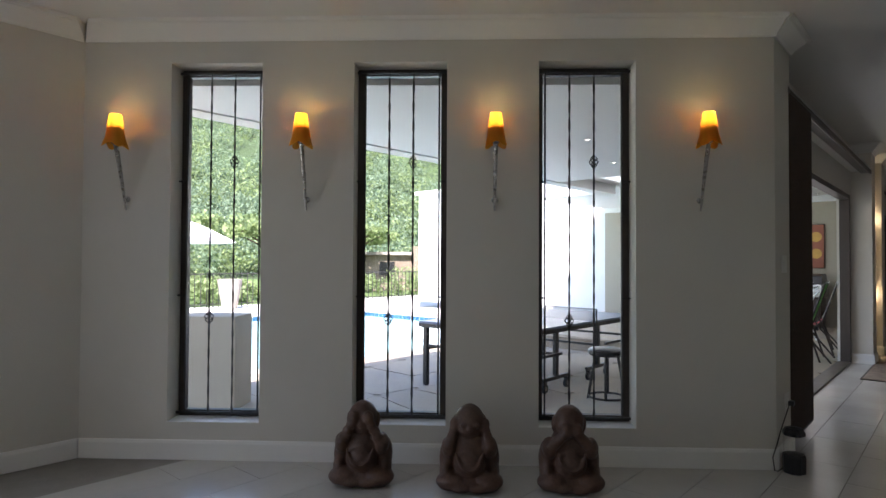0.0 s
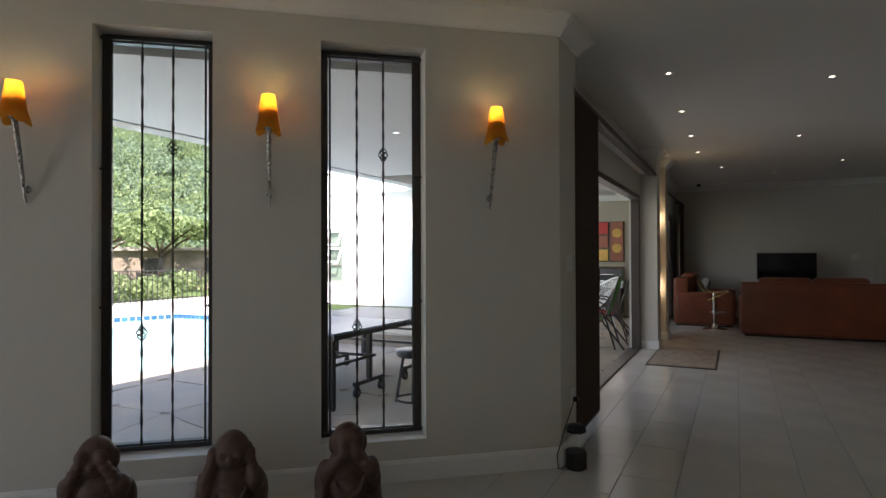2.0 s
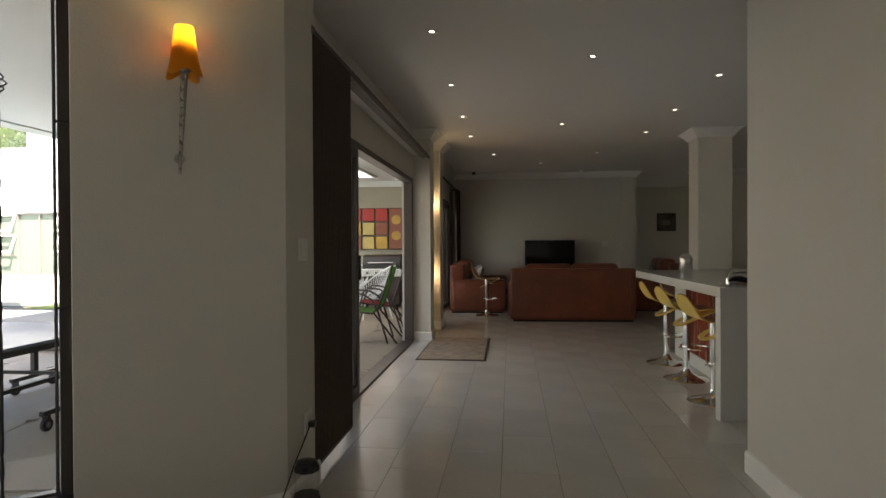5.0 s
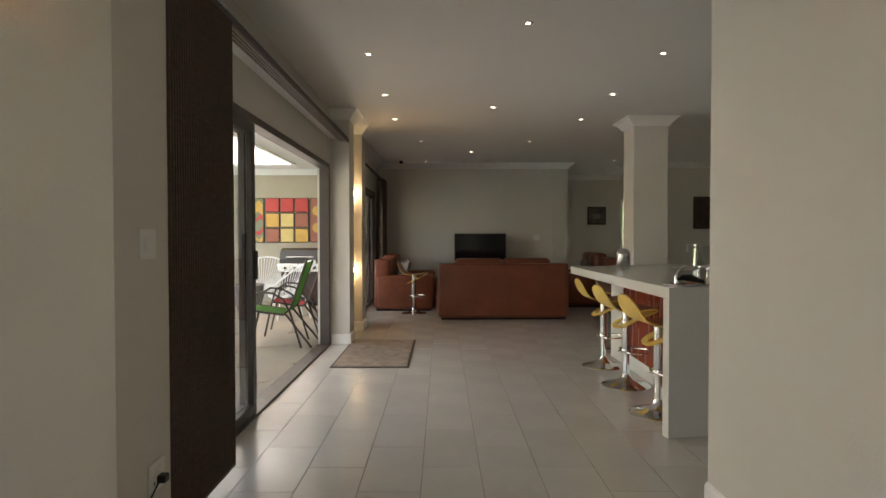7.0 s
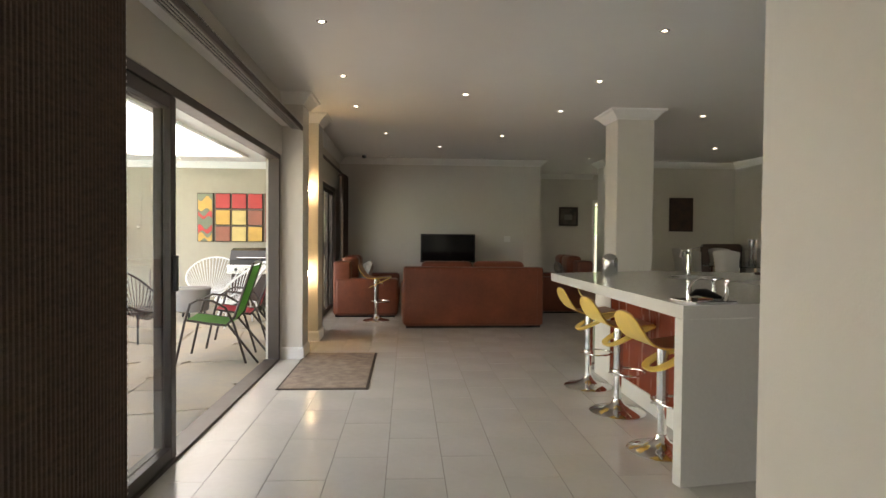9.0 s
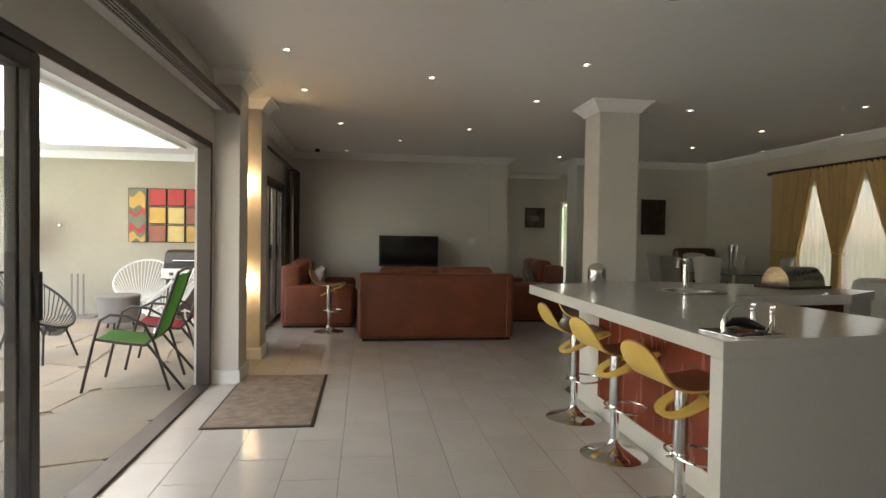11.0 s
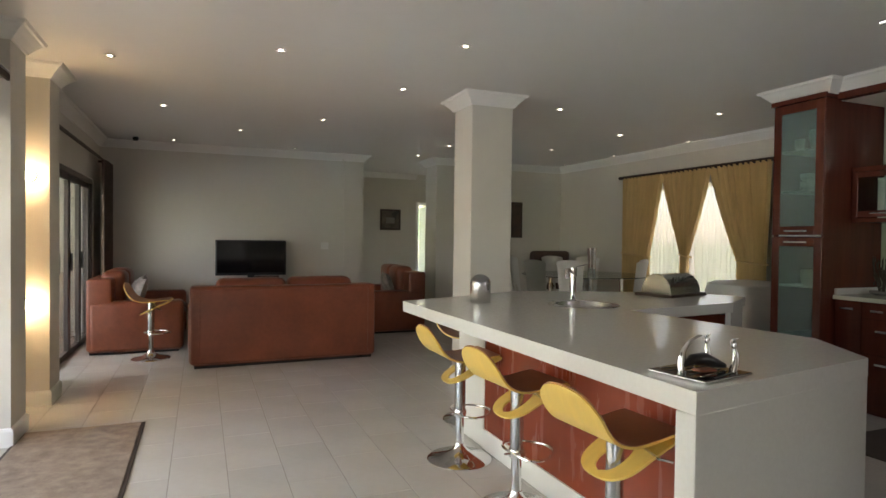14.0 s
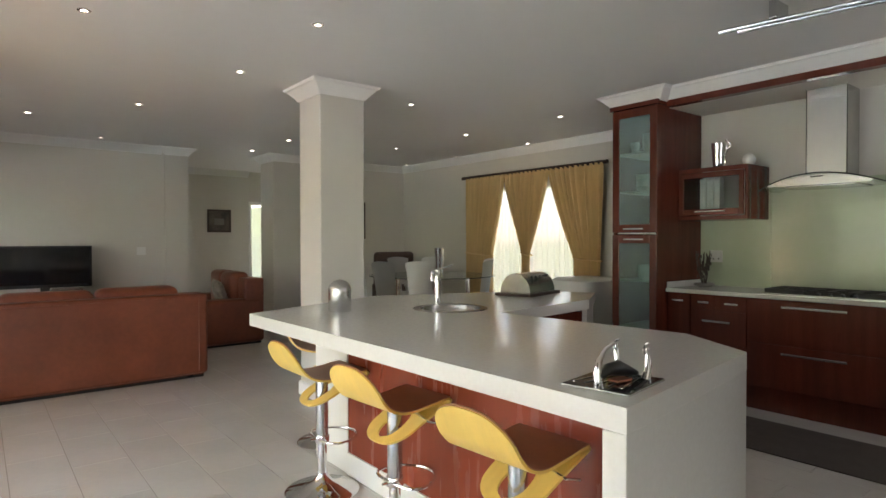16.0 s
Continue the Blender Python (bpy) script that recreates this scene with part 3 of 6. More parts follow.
# ---- lamps ----
def sconce(s):
    ox, oy = ww(s)
    m = Matrix(((-UX, UY, 0, ox), (-UY, -UX, 0, oy), (0, 0, 1, 0), (0, 0, 0, 1)))
    root = thing("wall_sconce", m, "torch-shaped wall lamp, amber glass shade on a hammered metal stem, lit", "wall lamp", "hall wall lamps")
    part("stem", tube([(0, -0.012, 1.535), (0, -0.07, 1.73), (0, -0.135, 1.93)], 0.010, 8, radii=[0.006, 0.011, 0.015]), M["hammered"], root, "hammered silver stem", smooth=True)
    part("wall_plate", lathe([(0.020, 0.0), (0.020, 0.006), (0.006, 0.010), (0.005, 0.030)], 14), M["steel"], root, at=pose(0, 0, 1.60, 90, 0, 0))
    part("lamp_holder", lathe([(0.012, 1.915), (0.026, 1.93), (0.026, 1.955), (0.014, 1.965)], 14), M["steel"], root, at=Matrix.Translation((0, -0.135, 0)))
    bm, rings = bmesh.new(), []
    for z, hw in ((1.925, 0.054), (1.965, 0.052), (2.01, 0.047), (2.055, 0.041), (2.10, 0.034)):
        ring = []
        for i in range(24):
            a = 2 * math.pi * i / 24
            corner = abs(math.cos(2 * a)) ** 2 if z < 1.93 else 0.0
            k = 1.0 + 0.42 * corner + 0.03 * abs(math.cos(2 * a))
            ring.append(bm.verts.new((hw * k * math.cos(a + 0.785), -0.14 + hw * k * math.sin(a + 0.785), z - 0.03 * corner)))
        rings.append(ring)
    for a, b in zip(rings, rings[1:]):
        for i in range(24):
            j = (i + 1) % 24
            bm.faces.new((a[i], a[j], b[j], b[i]))
    bmesh.ops.solidify(bm, geom=bm.faces[:], thickness=0.004)
    part("shade", bm, M["amber"], root, "amber glass shade", smooth=True)
    # unseen cup, added to keep the bulb's light off the lower skirt
    part("light_stop_cup", lathe([(0.012, 1.96), (0.030, 2.005), (0.040, 2.018), (0.037, 2.020), (0.010, 1.972)], 18, cap=False), M["hammered"], root, at=Matrix.Translation((0, -0.14, 0)))
    part("bulb", lathe([(0.006, 1.965), (0.010, 2.01), (0.017, 2.035), (0.015, 2.055), (0.003, 2.068)], 12), M["bulb_warm"], root, at=Matrix.Translation((0, -0.14, 0.0)))
    lp = bpy.data.lights.new("sconce_light", "POINT")
    lp.energy, lp.color, lp.shadow_soft_size = 0.15, (1.0, 0.76, 0.30), 0.015
    lo = new("sconce_light", lp)
    lo.parent = root
    lo.location = (0, -0.14, 2.085)


for s in (0.445, 1.68, 2.835, 3.965):
    sconce(s)

DOWN = [(-0.25, 5.24), (-0.255, 6.62), (-0.255, 7.98), (-0.25, 9.24), (0.92, 5.93), (0.91, 8.57), (2.09, 6.60), (2.08, 7.95), (2.06, 9.26), (0.02, 10.94), (0.84, 12.10), (1.67, 10.98), (0.02, 13.36), (1.69, 13.36),
        (3.64, 13.25), (3.70, 12.08), (5.24, 13.30), (5.22, 11.77), (6.42, 13.25), (5.30, 10.31), (6.42, 11.85), (6.42, 10.30), (3.78, 9.36), (5.39, 8.84), (-2.5, 0.2), (-0.5, 0.2), (-0.5, -1.8)]


def downlight_master():
    root = thing("downlight", Matrix.Translation((DOWN[0][0], DOWN[0][1], H)), "small round recessed ceiling spot, lit", "ceiling light", "ceiling spots")
    part("trim_ring", lathe([(0.019, -0.003), (0.036, -0.003), (0.038, -0.001), (0.038, 0.002), (0.019, 0.002)], 20, cap=False), M["steel"], root)
    part("bulb", lathe([(0.018, -0.002), (0.018, 0.001)], 16), M["downlight"], root)
    return root


dl = downlight_master()
for x, y in DOWN[1:]:
    copy_thing(dl, Matrix.Translation((x, y, H)))

# two warm wall lights in the niche
for z in (0.806, 1.815):
    root = thing("niche_spot", pose(-0.852, 9.70, z, 90, 0, 0), "round warm globe light on the pier", "wall light", "niche lights")
    part("rim", lathe([(0.037, 0.0), (0.045, 0.0), (0.045, 0.012), (0.037, 0.014)], 20, cap=False), M["chrome"], root)
    part("bulb", lathe([(0.030, 0.010)] + [(0.042 * math.cos(q), 0.042 + 0.042 * math.sin(q)) for q in [-0.75 + i * 0.23 for i in range(10)]] + [(0.002, 0.084)], 20), M["bulb_spot"], root, "glowing glass globe", smooth=True)
for z in (0.806, 1.815):
    lp = bpy.data.lights.new("niche_light", "POINT")
    lp.energy, lp.color, lp.shadow_soft_size = 0.24, (1.0, 0.68, 0.30), 0.03
    lo = new("niche_light", lp)
    lo.location = (-0.858, 9.58, z)

# ceiling bar lamp over the island
bl = thing("ceiling_tube_lamp", Matrix.Translation((0, 0, 0)), "twin steel tube lamp fixed to the kitchen ceiling, unlit", "ceiling light")
for dx in (0.0, 0.075):
    part("tube", tube([(3.90 + dx, 6.30 - dx, 2.60), (4.12 + dx, 5.10 - dx, 2.60)], 0.012, 10), M["steel"], bl)
    part("end_cap", tube([(3.893 + dx, 6.34 - dx, 2.60), (3.905 + dx, 6.27 - dx, 2.60)], 0.015, 10), M["chrome"], bl)
for q in (0.15, 0.75):
    part("bracket", boxbm(3.86 + 0.22 * q, 4.02 + 0.22 * q, 6.20 - 1.2 * q, 6.24 - 1.2 * q, 2.60, H - 0.001, bevel=0.004), M["steel"], bl)

# ---- hall things ----
def statue(s, out, turn, armpose):
    """A seated stone figure as one plain mesh."""
    bm = bmesh.new()

    def blob(c, r, sub=2):
        res = bmesh.ops.create_icosphere(bm, subdivisions=sub, radius=1.0)
        bmesh.ops.transform(bm, matrix=Matrix.Translation(c) @ Matrix.Diagonal((*r, 1)), verts=res["verts"])

    blob((0, 0.01, 0.045), (0.165, 0.13, 0.062), 3)
    for sx in (-1, 1):
        blob((sx * 0.095, -0.055, 0.055), (0.085, 0.075, 0.052), 3)      # crossed legs under the robe
        blob((sx * 0.045, -0.105, 0.035), (0.06, 0.035, 0.028), 2)
        blob((sx * 0.118, 0.015, 0.155), (0.045, 0.07, 0.10), 3)         # wide sleeves
        blob((sx * 0.108, -0.03, 0.225), (0.042, 0.052, 0.060), 3)
        blob((sx * 0.128, -0.005, 0.10), (0.035, 0.075, 0.07), 2)
        for k in range(5):                                               # forearm up to the face
            f = k / 4
            blob((sx * (0.108 + (armpose[0] - 0.108) * f), -0.055 + (armpose[1] + 0.055) * f, 0.235 + (armpose[2] - 0.235) * f), (0.034 - 0.008 * f,) * 3, 2)
        blob((sx * armpose[0], armpose[1], armpose[2] + 0.008), (0.032, 0.022, 0.040), 2)
        blob((sx * 0.080, 0.012, 0.345), (0.014, 0.020, 0.046), 2)       # long ears
        blob((sx * 0.033, -0.078, 0.352), (0.022, 0.014, 0.014), 2)
    blob((0, 0.015, 0.19), (0.115, 0.095, 0.14), 3)
    blob((0, -0.045, 0.145), (0.085, 0.075, 0.085), 3)                   # belly
    blob((0, 0.01, 0.265), (0.095, 0.075, 0.06), 3)
    blob((0, 0.0, 0.360), (0.080, 0.082, 0.092), 3)                      # domed head
    blob((0, -0.035, 0.325), (0.062, 0.052, 0.048), 3)
    blob((0, -0.085, 0.335), (0.017, 0.018, 0.020), 2)
    for k in range(22):                                                  # bead string
        q = math.pi * (0.08 + 0.84 * k / 21)
        blob((0.072 * math.cos(q), -0.085 - 0.035 * math.sin(q), 0.235 - 0.105 * math.sin(q)), (0.0095,) * 3, 1)
    for v in bm.verts:
        v.co += 0.003 * Vector(noise.noise_vector(v.co * 28))
        v.co.z = max(v.co.z, 0.0)
    ob = part("statue", bm, M["terracotta"], smooth=True)
    rm = ob.modifiers.new("fused", "REMESH")
    rm.mode, rm.voxel_size, rm.use_smooth_shade = "VOXEL", 0.0065, True
    x, y = ww(s, out)
    ob.matrix_basis = pose(x, y, 0, 0, 0, turn)
    return tagged(ob, "dark reddish seated stone figure standing on the floor tiles", "statue", "three seated figures")


statue(2.42, 0.32, 39.4, (0.04, -0.078, 0.365))
statue(1.83, 0.37, 39.4, (0.078, -0.03, 0.34))
statue(1.29, 0.36, 39.4, (0.026, -0.085, 0.32))

# lantern-like humidifier with its cable
hm = thing("humidifier", Matrix.Translation((-0.645, 3.79, 0)), "small black humidifier with clear tank, plugged in at the wall", "appliance")
part("base", lathe([(0.052, 0), (0.062, 0.006), (0.063, 0.10), (0.058, 0.112), (0.004, 0.114)], 8), M["black"], hm)
part("tank", lathe([(0.054, 0.114), (0.055, 0.22)], 24, cap=False), M["clear"], hm, "clear plastic tank", smooth=True)
part("tube", lathe([(0.010, 0.114), (0.010, 0.215)], 10), M["clear"], hm)
part("lid", lathe([(0.055, 0.218), (0.060, 0.222), (0.060, 0.242), (0.045, 0.262), (0.004, 0.268)], 8), M["black"], hm)
part("cable", tube([(-0.055, 0.0, 0.02), (-0.072, -0.055, 0.006), (-0.080, -0.095, 0.02), (-0.092, -0.085, 0.09), (-0.082, -0.02, 0.16), (-0.078, 0.05, 0.22), (-0.076, 0.16, 0.28), (-0.07, 0.25, 0.345)], 0.0035, 6), M["black"], hm)


def wall_socket(m, name="wall_socket", label="white plastic wall socket plate", dots=True):
    root = thing(name, m, label, "socket")
    part("plate", boxbm(-0.06, 0.06, -0.008, 0, -0.055, 0.055, bevel=0.004), M["white_ply"], root)
    if dots:
        for dx in (-0.025, 0.025):
            part("switch", boxbm(dx - 0.010, dx + 0.010, -0.012, -0.006, 0.012, 0.036, bevel=0.002), M["white_ply"], root)
            part("hole", boxbm(dx - 0.004, dx + 0.004, -0.0085, -0.007, -0.03, -0.015), M["black"], root)
    else:
        part("switch", boxbm(-0.02, 0.02, -0.013, -0.006, -0.025, 0.025, bevel=0.003), M["white_ply"], root)
    return root


wall_socket(pose(XW, 4.05, 0.36, 0, 0, 90), label="white wall socket with a black plug in it")
part("plug", boxbm(XW + 0.012, XW + 0.045, 4.03, 4.07, 0.335, 0.365, bevel=0.006), M["black"]).parent = hm
bpy.data.objects["plug"].matrix_parent_inverse = hm.matrix_basis.inverted()
wall_socket(pose(XW, 4.0, 1.22, 0, 0, 90), "light_switch", "white light switch on the plaster", False)
wall_socket(pose(2.22, 13.70, 1.22, 0, 0, 0), "light_switch", "white light switch on the plaster", False)
wall_socket(pose(5.842, 7.34, 1.21, 0, 0, 90 + 180), label="white double socket on the splashback")

# panel blind and its track
pb = thing("panel_blind", Matrix.Translation((0, 0, 0)), "dark brown woven panel blind drawn aside", "blind")
bm = bmesh.new()
for k in range(3):
    y0 = 4.17 + 0.03 * k
    x0 = -0.735 - 0.028 * k
    box(bm, x0 - 0.004, x0, y0, y0 + 0.70, 0.09, 2.33)
part("fabric", bm, M["curtain_dark"], pb, "dark woven slats")
bm = bmesh.new()
for i in range(30):
    y = 4.182 + i * 0.0237
    tube([(-0.733, y, 0.09), (-0.733, y, 2.33)], 0.0095, 6, bm=bm)
rb = part("reeds", bm, M["curtain_dark"], pb, "dark reed slats")
rb["kind"] = "stuff"
bm = bmesh.new()
for i in range(86):
    z = 0.12 + i * 0.0256
    box(bm, -0.735, -0.728, 4.876, 4.886, z, z + 0.010)
part("edge_stitch", bm, M["cord_white"], pb, "pale stitching at the blind's edge")
part("bottom_bar", boxbm(-0.745, -0.725, 4.17, 4.88, 0.075, 0.095, bevel=0.004), M["frame"], pb)
tr = thing("blind_track", Matrix.Translation((0, 0, 0)), "dark multi-groove ceiling track for the blind", "curtain track")
for k in range(4):
    part("groove", boxbm(-0.775 - 0.022 * k, -0.760 - 0.022 * k, 4.21, 8.69, 2.335, 2.365, bevel=0.003), M["steel"], tr)
part("fascia", boxbm(-0.755, -0.735, 4.15, 8.70, 2.325, 2.385, bevel=0.006), M["darkwood"], tr)
part("top_plate", boxbm(-0.944, -0.735, 4.21, 8.69, 2.367, 2.385), M["white"], tr)
rl = thing("curtain_pole", Matrix.Translation((0, 0, 0)), "dark wooden curtain pole over the folding door", "curtain pole")
part("pole", tube([(-0.84, 10.15, 2.36), (-0.84, 13.65, 2.36)], 0.02, 10), M["darkwood"], rl)
for y in (10.3, 13.5):
    part("bracket", boxbm(-0.928, -0.83, y, y + 0.02, 2.345, 2.375), M["darkwood"], rl)


def pleat(bm, p0, p1, z0, z1, n, depth, top_w=None, waist=None, waist_z=None, lean=0.0, rows=26, seg=5):
    """A pleated hanging cloth between two floor points; waist: (centre, width) shares at waist_z, drawn together there."""
    p0, p1 = Vector((*p0, 0)), Vector((*p1, 0))
    d = p1 - p0
    L = d.length
    d.normalize()
    nn = Vector((-d.y, d.x, 0))
    cols = n * seg
    grid = []
    for r in range(rows + 1):
        q = r / rows
        z = z1 + (z0 - z1) * q
        if waist is None:
            a, b = 0.0, 1.0
        else:
            c, w = waist
            if z >= waist_z:
                k = (z1 - z) / (z1 - waist_z)
                k = k ** 1.25
            else:
                k = 1.0 - 0.06 * (waist_z - z) / (waist_z - z0)
            a, b = k * (c - w / 2), 1 + k * (c + w / 2 - 1)
        row = []
        for i in range(cols + 1):
            u = a + (b - a) * i / cols
            ph = 2 * math.pi * i / seg
            off = depth * math.sin(ph + 0.5 * math.sin(i * 0.37)) * (0.75 + 0.25 * math.sin(i * 1.3))
            row.append(bm.verts.new(p0 + d * (u * L) + nn * (off - 0.01) + Vector((0, 0, z))))
        grid.append(row)
    for ra, rb2 in zip(grid, grid[1:]):
        for i in range(cols):
            bm.faces.new((ra[i], ra[i + 1], rb2[i + 1], rb2[i]))
    return bm


dc = thing("dark_curtain", Matrix.Translation((0, 0, 0)), "heavy dark brown curtain drawn beside the folding door", "curtain")
part("cloth", pleat(bmesh.new(), (-0.80, 13.05), (-0.80, 13.62), 0.03, 2.34, 7, 0.035, rows=6, seg=6), M["curtain_dark"], dc, smooth=True)

# entrance mats
dm = thing("door_mat", Matrix.Translation((0, 0, 0)), "beige pile mat with dark rubber edge on the tiles", "mat")
part("surface", boxbm(-0.715, -0.005, 7.475, 8.935, 0.001, 0.014, bevel=0.004), M["rug"], dm)
part("edge", boxbm(-0.735, 0.018, 7.452, 8.957, 0.0005, 0.008, bevel=0.003), M["rug_edge"], dm)
km = thing("kitchen_runner", Matrix.Translation((0, 0, 0)), "dark brown runner lying on the kitchen tiles", "mat")
part("surface", boxbm(4.35, 5.05, 4.6, 6.95, 0.001, 0.010, bevel=0.003), M["runner"], km)

# ---- living room ----
def cushiony(x0, x1, y0, y1, z0, z1, r=0.06, puff=0.02, m=None):
    """A stuffed block with rounded edges and a slight swell."""
    bm = bmesh.new()
    box(bm, x0, x1, y0, y1, z0, z1, bevel=r, seg=4)
    c = Vector(((x0 + x1) / 2, (y0 + y1) / 2, (z0 + z1) / 2))
    for v in bm.verts:
        v.co += puff * 0.35 * Vector(noise.noise_vector(v.co * 3.1))
    return bm


def sofa(name, w, d, h, seats, m, label, arm_w=0.24, group="leather seats"):
    """Sofa in its own frame: its back along y = 0, facing +y, x from 0 to w."""
    root = thing(name, m, label, "sofa" if seats > 1 else "armchair", group)
    part("base", boxbm(0.02, w - 0.02, 0.02, d - 0.02, 0.02, 0.30, bevel=0.03), M["leather"], root, smooth=True)
    part("plinth", boxbm(0.04, w - 0.04, 0.03, d - 0.05, 0.0, 0.035), M["black"], root)
    part("back", cushiony(0, w, 0, 0.26, 0.04, h - 0.06, 0.035, 0.015), M["leather"], root, smooth=True)
    for x0 in (0.0, w - arm_w):
        part("arm", cushiony(x0 - 0.012, x0 + arm_w + 0.012, 0.03, d, 0.035, 0.60, 0.05, 0.02), M["leather"], root, smooth=True)
    sw = (w - 2 * arm_w) / seats
    for k in range(seats):
        x0 = arm_w + k * sw
        part("seat_cushion", cushiony(x0 + 0.005, x0 + sw - 0.005, 0.24, d + 0.02, 0.29, 0.46, 0.05, 0.02), M["leather"], root, smooth=True)
        part("back_cushion", cushiony(x0 + 0.004, x0 + sw - 0.004, 0.10, 0.36, 0.44, h + 0.015, 0.08, 0.05), M["leather"], root, smooth=True)
    for x in (0.09, w - 0.09):
        part("back_seam", tube([(x, -0.004, 0.06), (x, -0.004, h - 0.09)], 0.005, 6), M["leather"], root)
    part("back_seam", tube([(0.03, -0.004, h - 0.10), (w - 0.03, -0.004, h - 0.10)], 0.005, 6), M["leather"], root)
    return root


sofa("sofa", 1.95, 0.95, 0.90, 2, pose(0.285, 10.66, 0, 0, 0, 1.5), "brown leather three-seat sofa seen from behind, on pale tiles")
# seen from its side: faces +x
sofa("sofa", 1.55, 1.0, 0.92, 2, pose(-0.80, 13.30, 0, 0, 0, -90), "brown leather two-seat sofa beside the folding door")
sofa("sofa", 1.4, 0.92, 0.93, 2, pose(3.42, 12.25, 0, 0, 0, 90), "brown leather two-seat sofa near the column")


def cushion(m, label):
    bm = bmesh.new()
    n = 10
    for sgn in (1, -1):
        g = []
        for i in range(n + 1):
            row = []
            for j in range(n + 1):
                u, v = i / n * 2 - 1, j / n * 2 - 1
                p = (1 - u ** 4) * (1 - v ** 4)
                k = 1 - 0.08 * (1 - abs(u * v))
                row.append(bm.verts.new((u * 0.21 * k, sgn * 0.075 * p ** 0.6, v * 0.21 * k + 0.2)))
            g.append(row)
        for i in range(n):
            for j in range(n):
                f = (g[i][j], g[i + 1][j], g[i + 1][j + 1], g[i][j + 1])
                bm.faces.new(f if sgn < 0 else tuple(reversed(f)))
    bmesh.ops.remove_doubles(bm, verts=bm.verts[:], dist=0.001)
    ob = part("cushion", bm, M["cushion"], smooth=True)
    ob.matrix_basis = m
    return tagged(ob, label, "cushion", "sofa cushions")


cushion(pose(-0.38, 12.02, 0.46, -18, 0, -75), "grey patterned cushion leaning on the leather sofa")
cushion(pose(-0.40, 12.55, 0.46, -18, 0, -88), "grey patterned cushion leaning on the leather sofa")
cushion(pose(3.02, 12.62, 0.46, -18, 0, 80), "pale patterned cushion leaning on the leather sofa")

ts = thing("tv_stand", Matrix.Translation((0, 0, 0)), "low dark wooden stand under the television", "tv stand")
part("body", boxbm(0.30, 1.85, 13.10, 13.55, 0.06, 0.50, bevel=0.006), M["darkwood"], ts)
part("top", boxbm(0.27, 1.88, 13.07, 13.58, 0.50, 0.54, bevel=0.005), M["darkwood"], ts)
for x in (0.36, 1.75):
    part("leg", boxbm(x, x + 0.05, 13.14, 13.5, 0, 0.06), M["black"], ts)
tv = thing("television", Matrix.Translation((0, 0, 0)), "black flat-screen television, switched off", "television")
part("cabinet", boxbm(0.575, 1.57, 13.31, 13.36, 0.785, 1.302, bevel=0.008), M["black"], tv)
part("screen", boxbm(0.60, 1.545, 13.305, 13.312, 0.825, 1.28), M["screen"], tv, "dark glossy screen")
part("neck", boxbm(1.02, 1.13, 13.33, 13.37, 0.56, 0.80, bevel=0.006), M["black"], tv)
part("foot", boxbm(0.80, 1.35, 13.20, 13.45, 0.54, 0.56, bevel=0.006), M["black"], tv)
sb = thing("decoder_box", Matrix.Translation((1.05, 13.18, 0.54)), "small silver-grey box standing under the television", "set-top box")
part("body", boxbm(0.05, 0.40, -0.05, 0.1, 0, 0.26, bevel=0.008), M["steel"], sb)


def picture(x, y, z0, z1, w, m_in, label, turn=0, name="framed_picture"):
    root = thing(name, pose(x, y, 0, 0, 0, turn), label, "picture")
    f = 0.035
    for nm, b in (("frame_side", (0, f, -0.03, 0, z0, z1)), ("frame_side", (w - f, w, -0.03, 0, z0, z1)), ("frame_side", (f, w - f, -0.03, 0, z0, z0 + f)), ("frame_side", (f, w - f, -0.03, 0, z1 - f, z1))):
        part(nm, boxbm(*b, bevel=0.004), M["darkwood"], root)
    part("canvas", boxbm(f, w - f, -0.015, -0.004, z0 + f, z1 - f), m_in, root)
    return root


M["pic_dark"] = mat("dim_print", (0.16, 0.13, 0.10), 0.5, var=0.8, scale=5, second=(0.02, 0.018, 0.015))
M["pic_brown"] = mat("dark_tree_print", (0.085, 0.045, 0.03), 0.6, var=0.7, scale=6, second=(0.03, 0.018, 0.014))
p = picture(3.80, 15.999, 1.52, 1.95, 0.44, M["pic_dark"], "small dark framed picture of faint pale shapes")
part("mount", boxbm(0.10, 0.34, -0.018, -0.014, 1.62, 1.85), M["pic_dark"], p)
part("figure_patch", boxbm(0.13, 0.31, -0.021, -0.018, 1.66, 1.78), M["grey_plastic"], p, "pale faded patch")
picture(5.31, 13.599, 1.39, 2.03, 0.46, M["pic_brown"], "tall dark brown canvas on the dining wall")
picture(2.861, 15.2, 1.60, 2.10, 0.5, M["pic_dark"], "dark narrow picture on the passage wall", 90)
sc = thing("ceiling_sensor", Matrix.Translation((-0.45, 13.3, H)), "tiny dark alarm sensor under the ceiling", "sensor")
part("body", lathe([(0.03, -0.05), (0.04, -0.02), (0.035, 0.0)], 12), M["black"], sc)


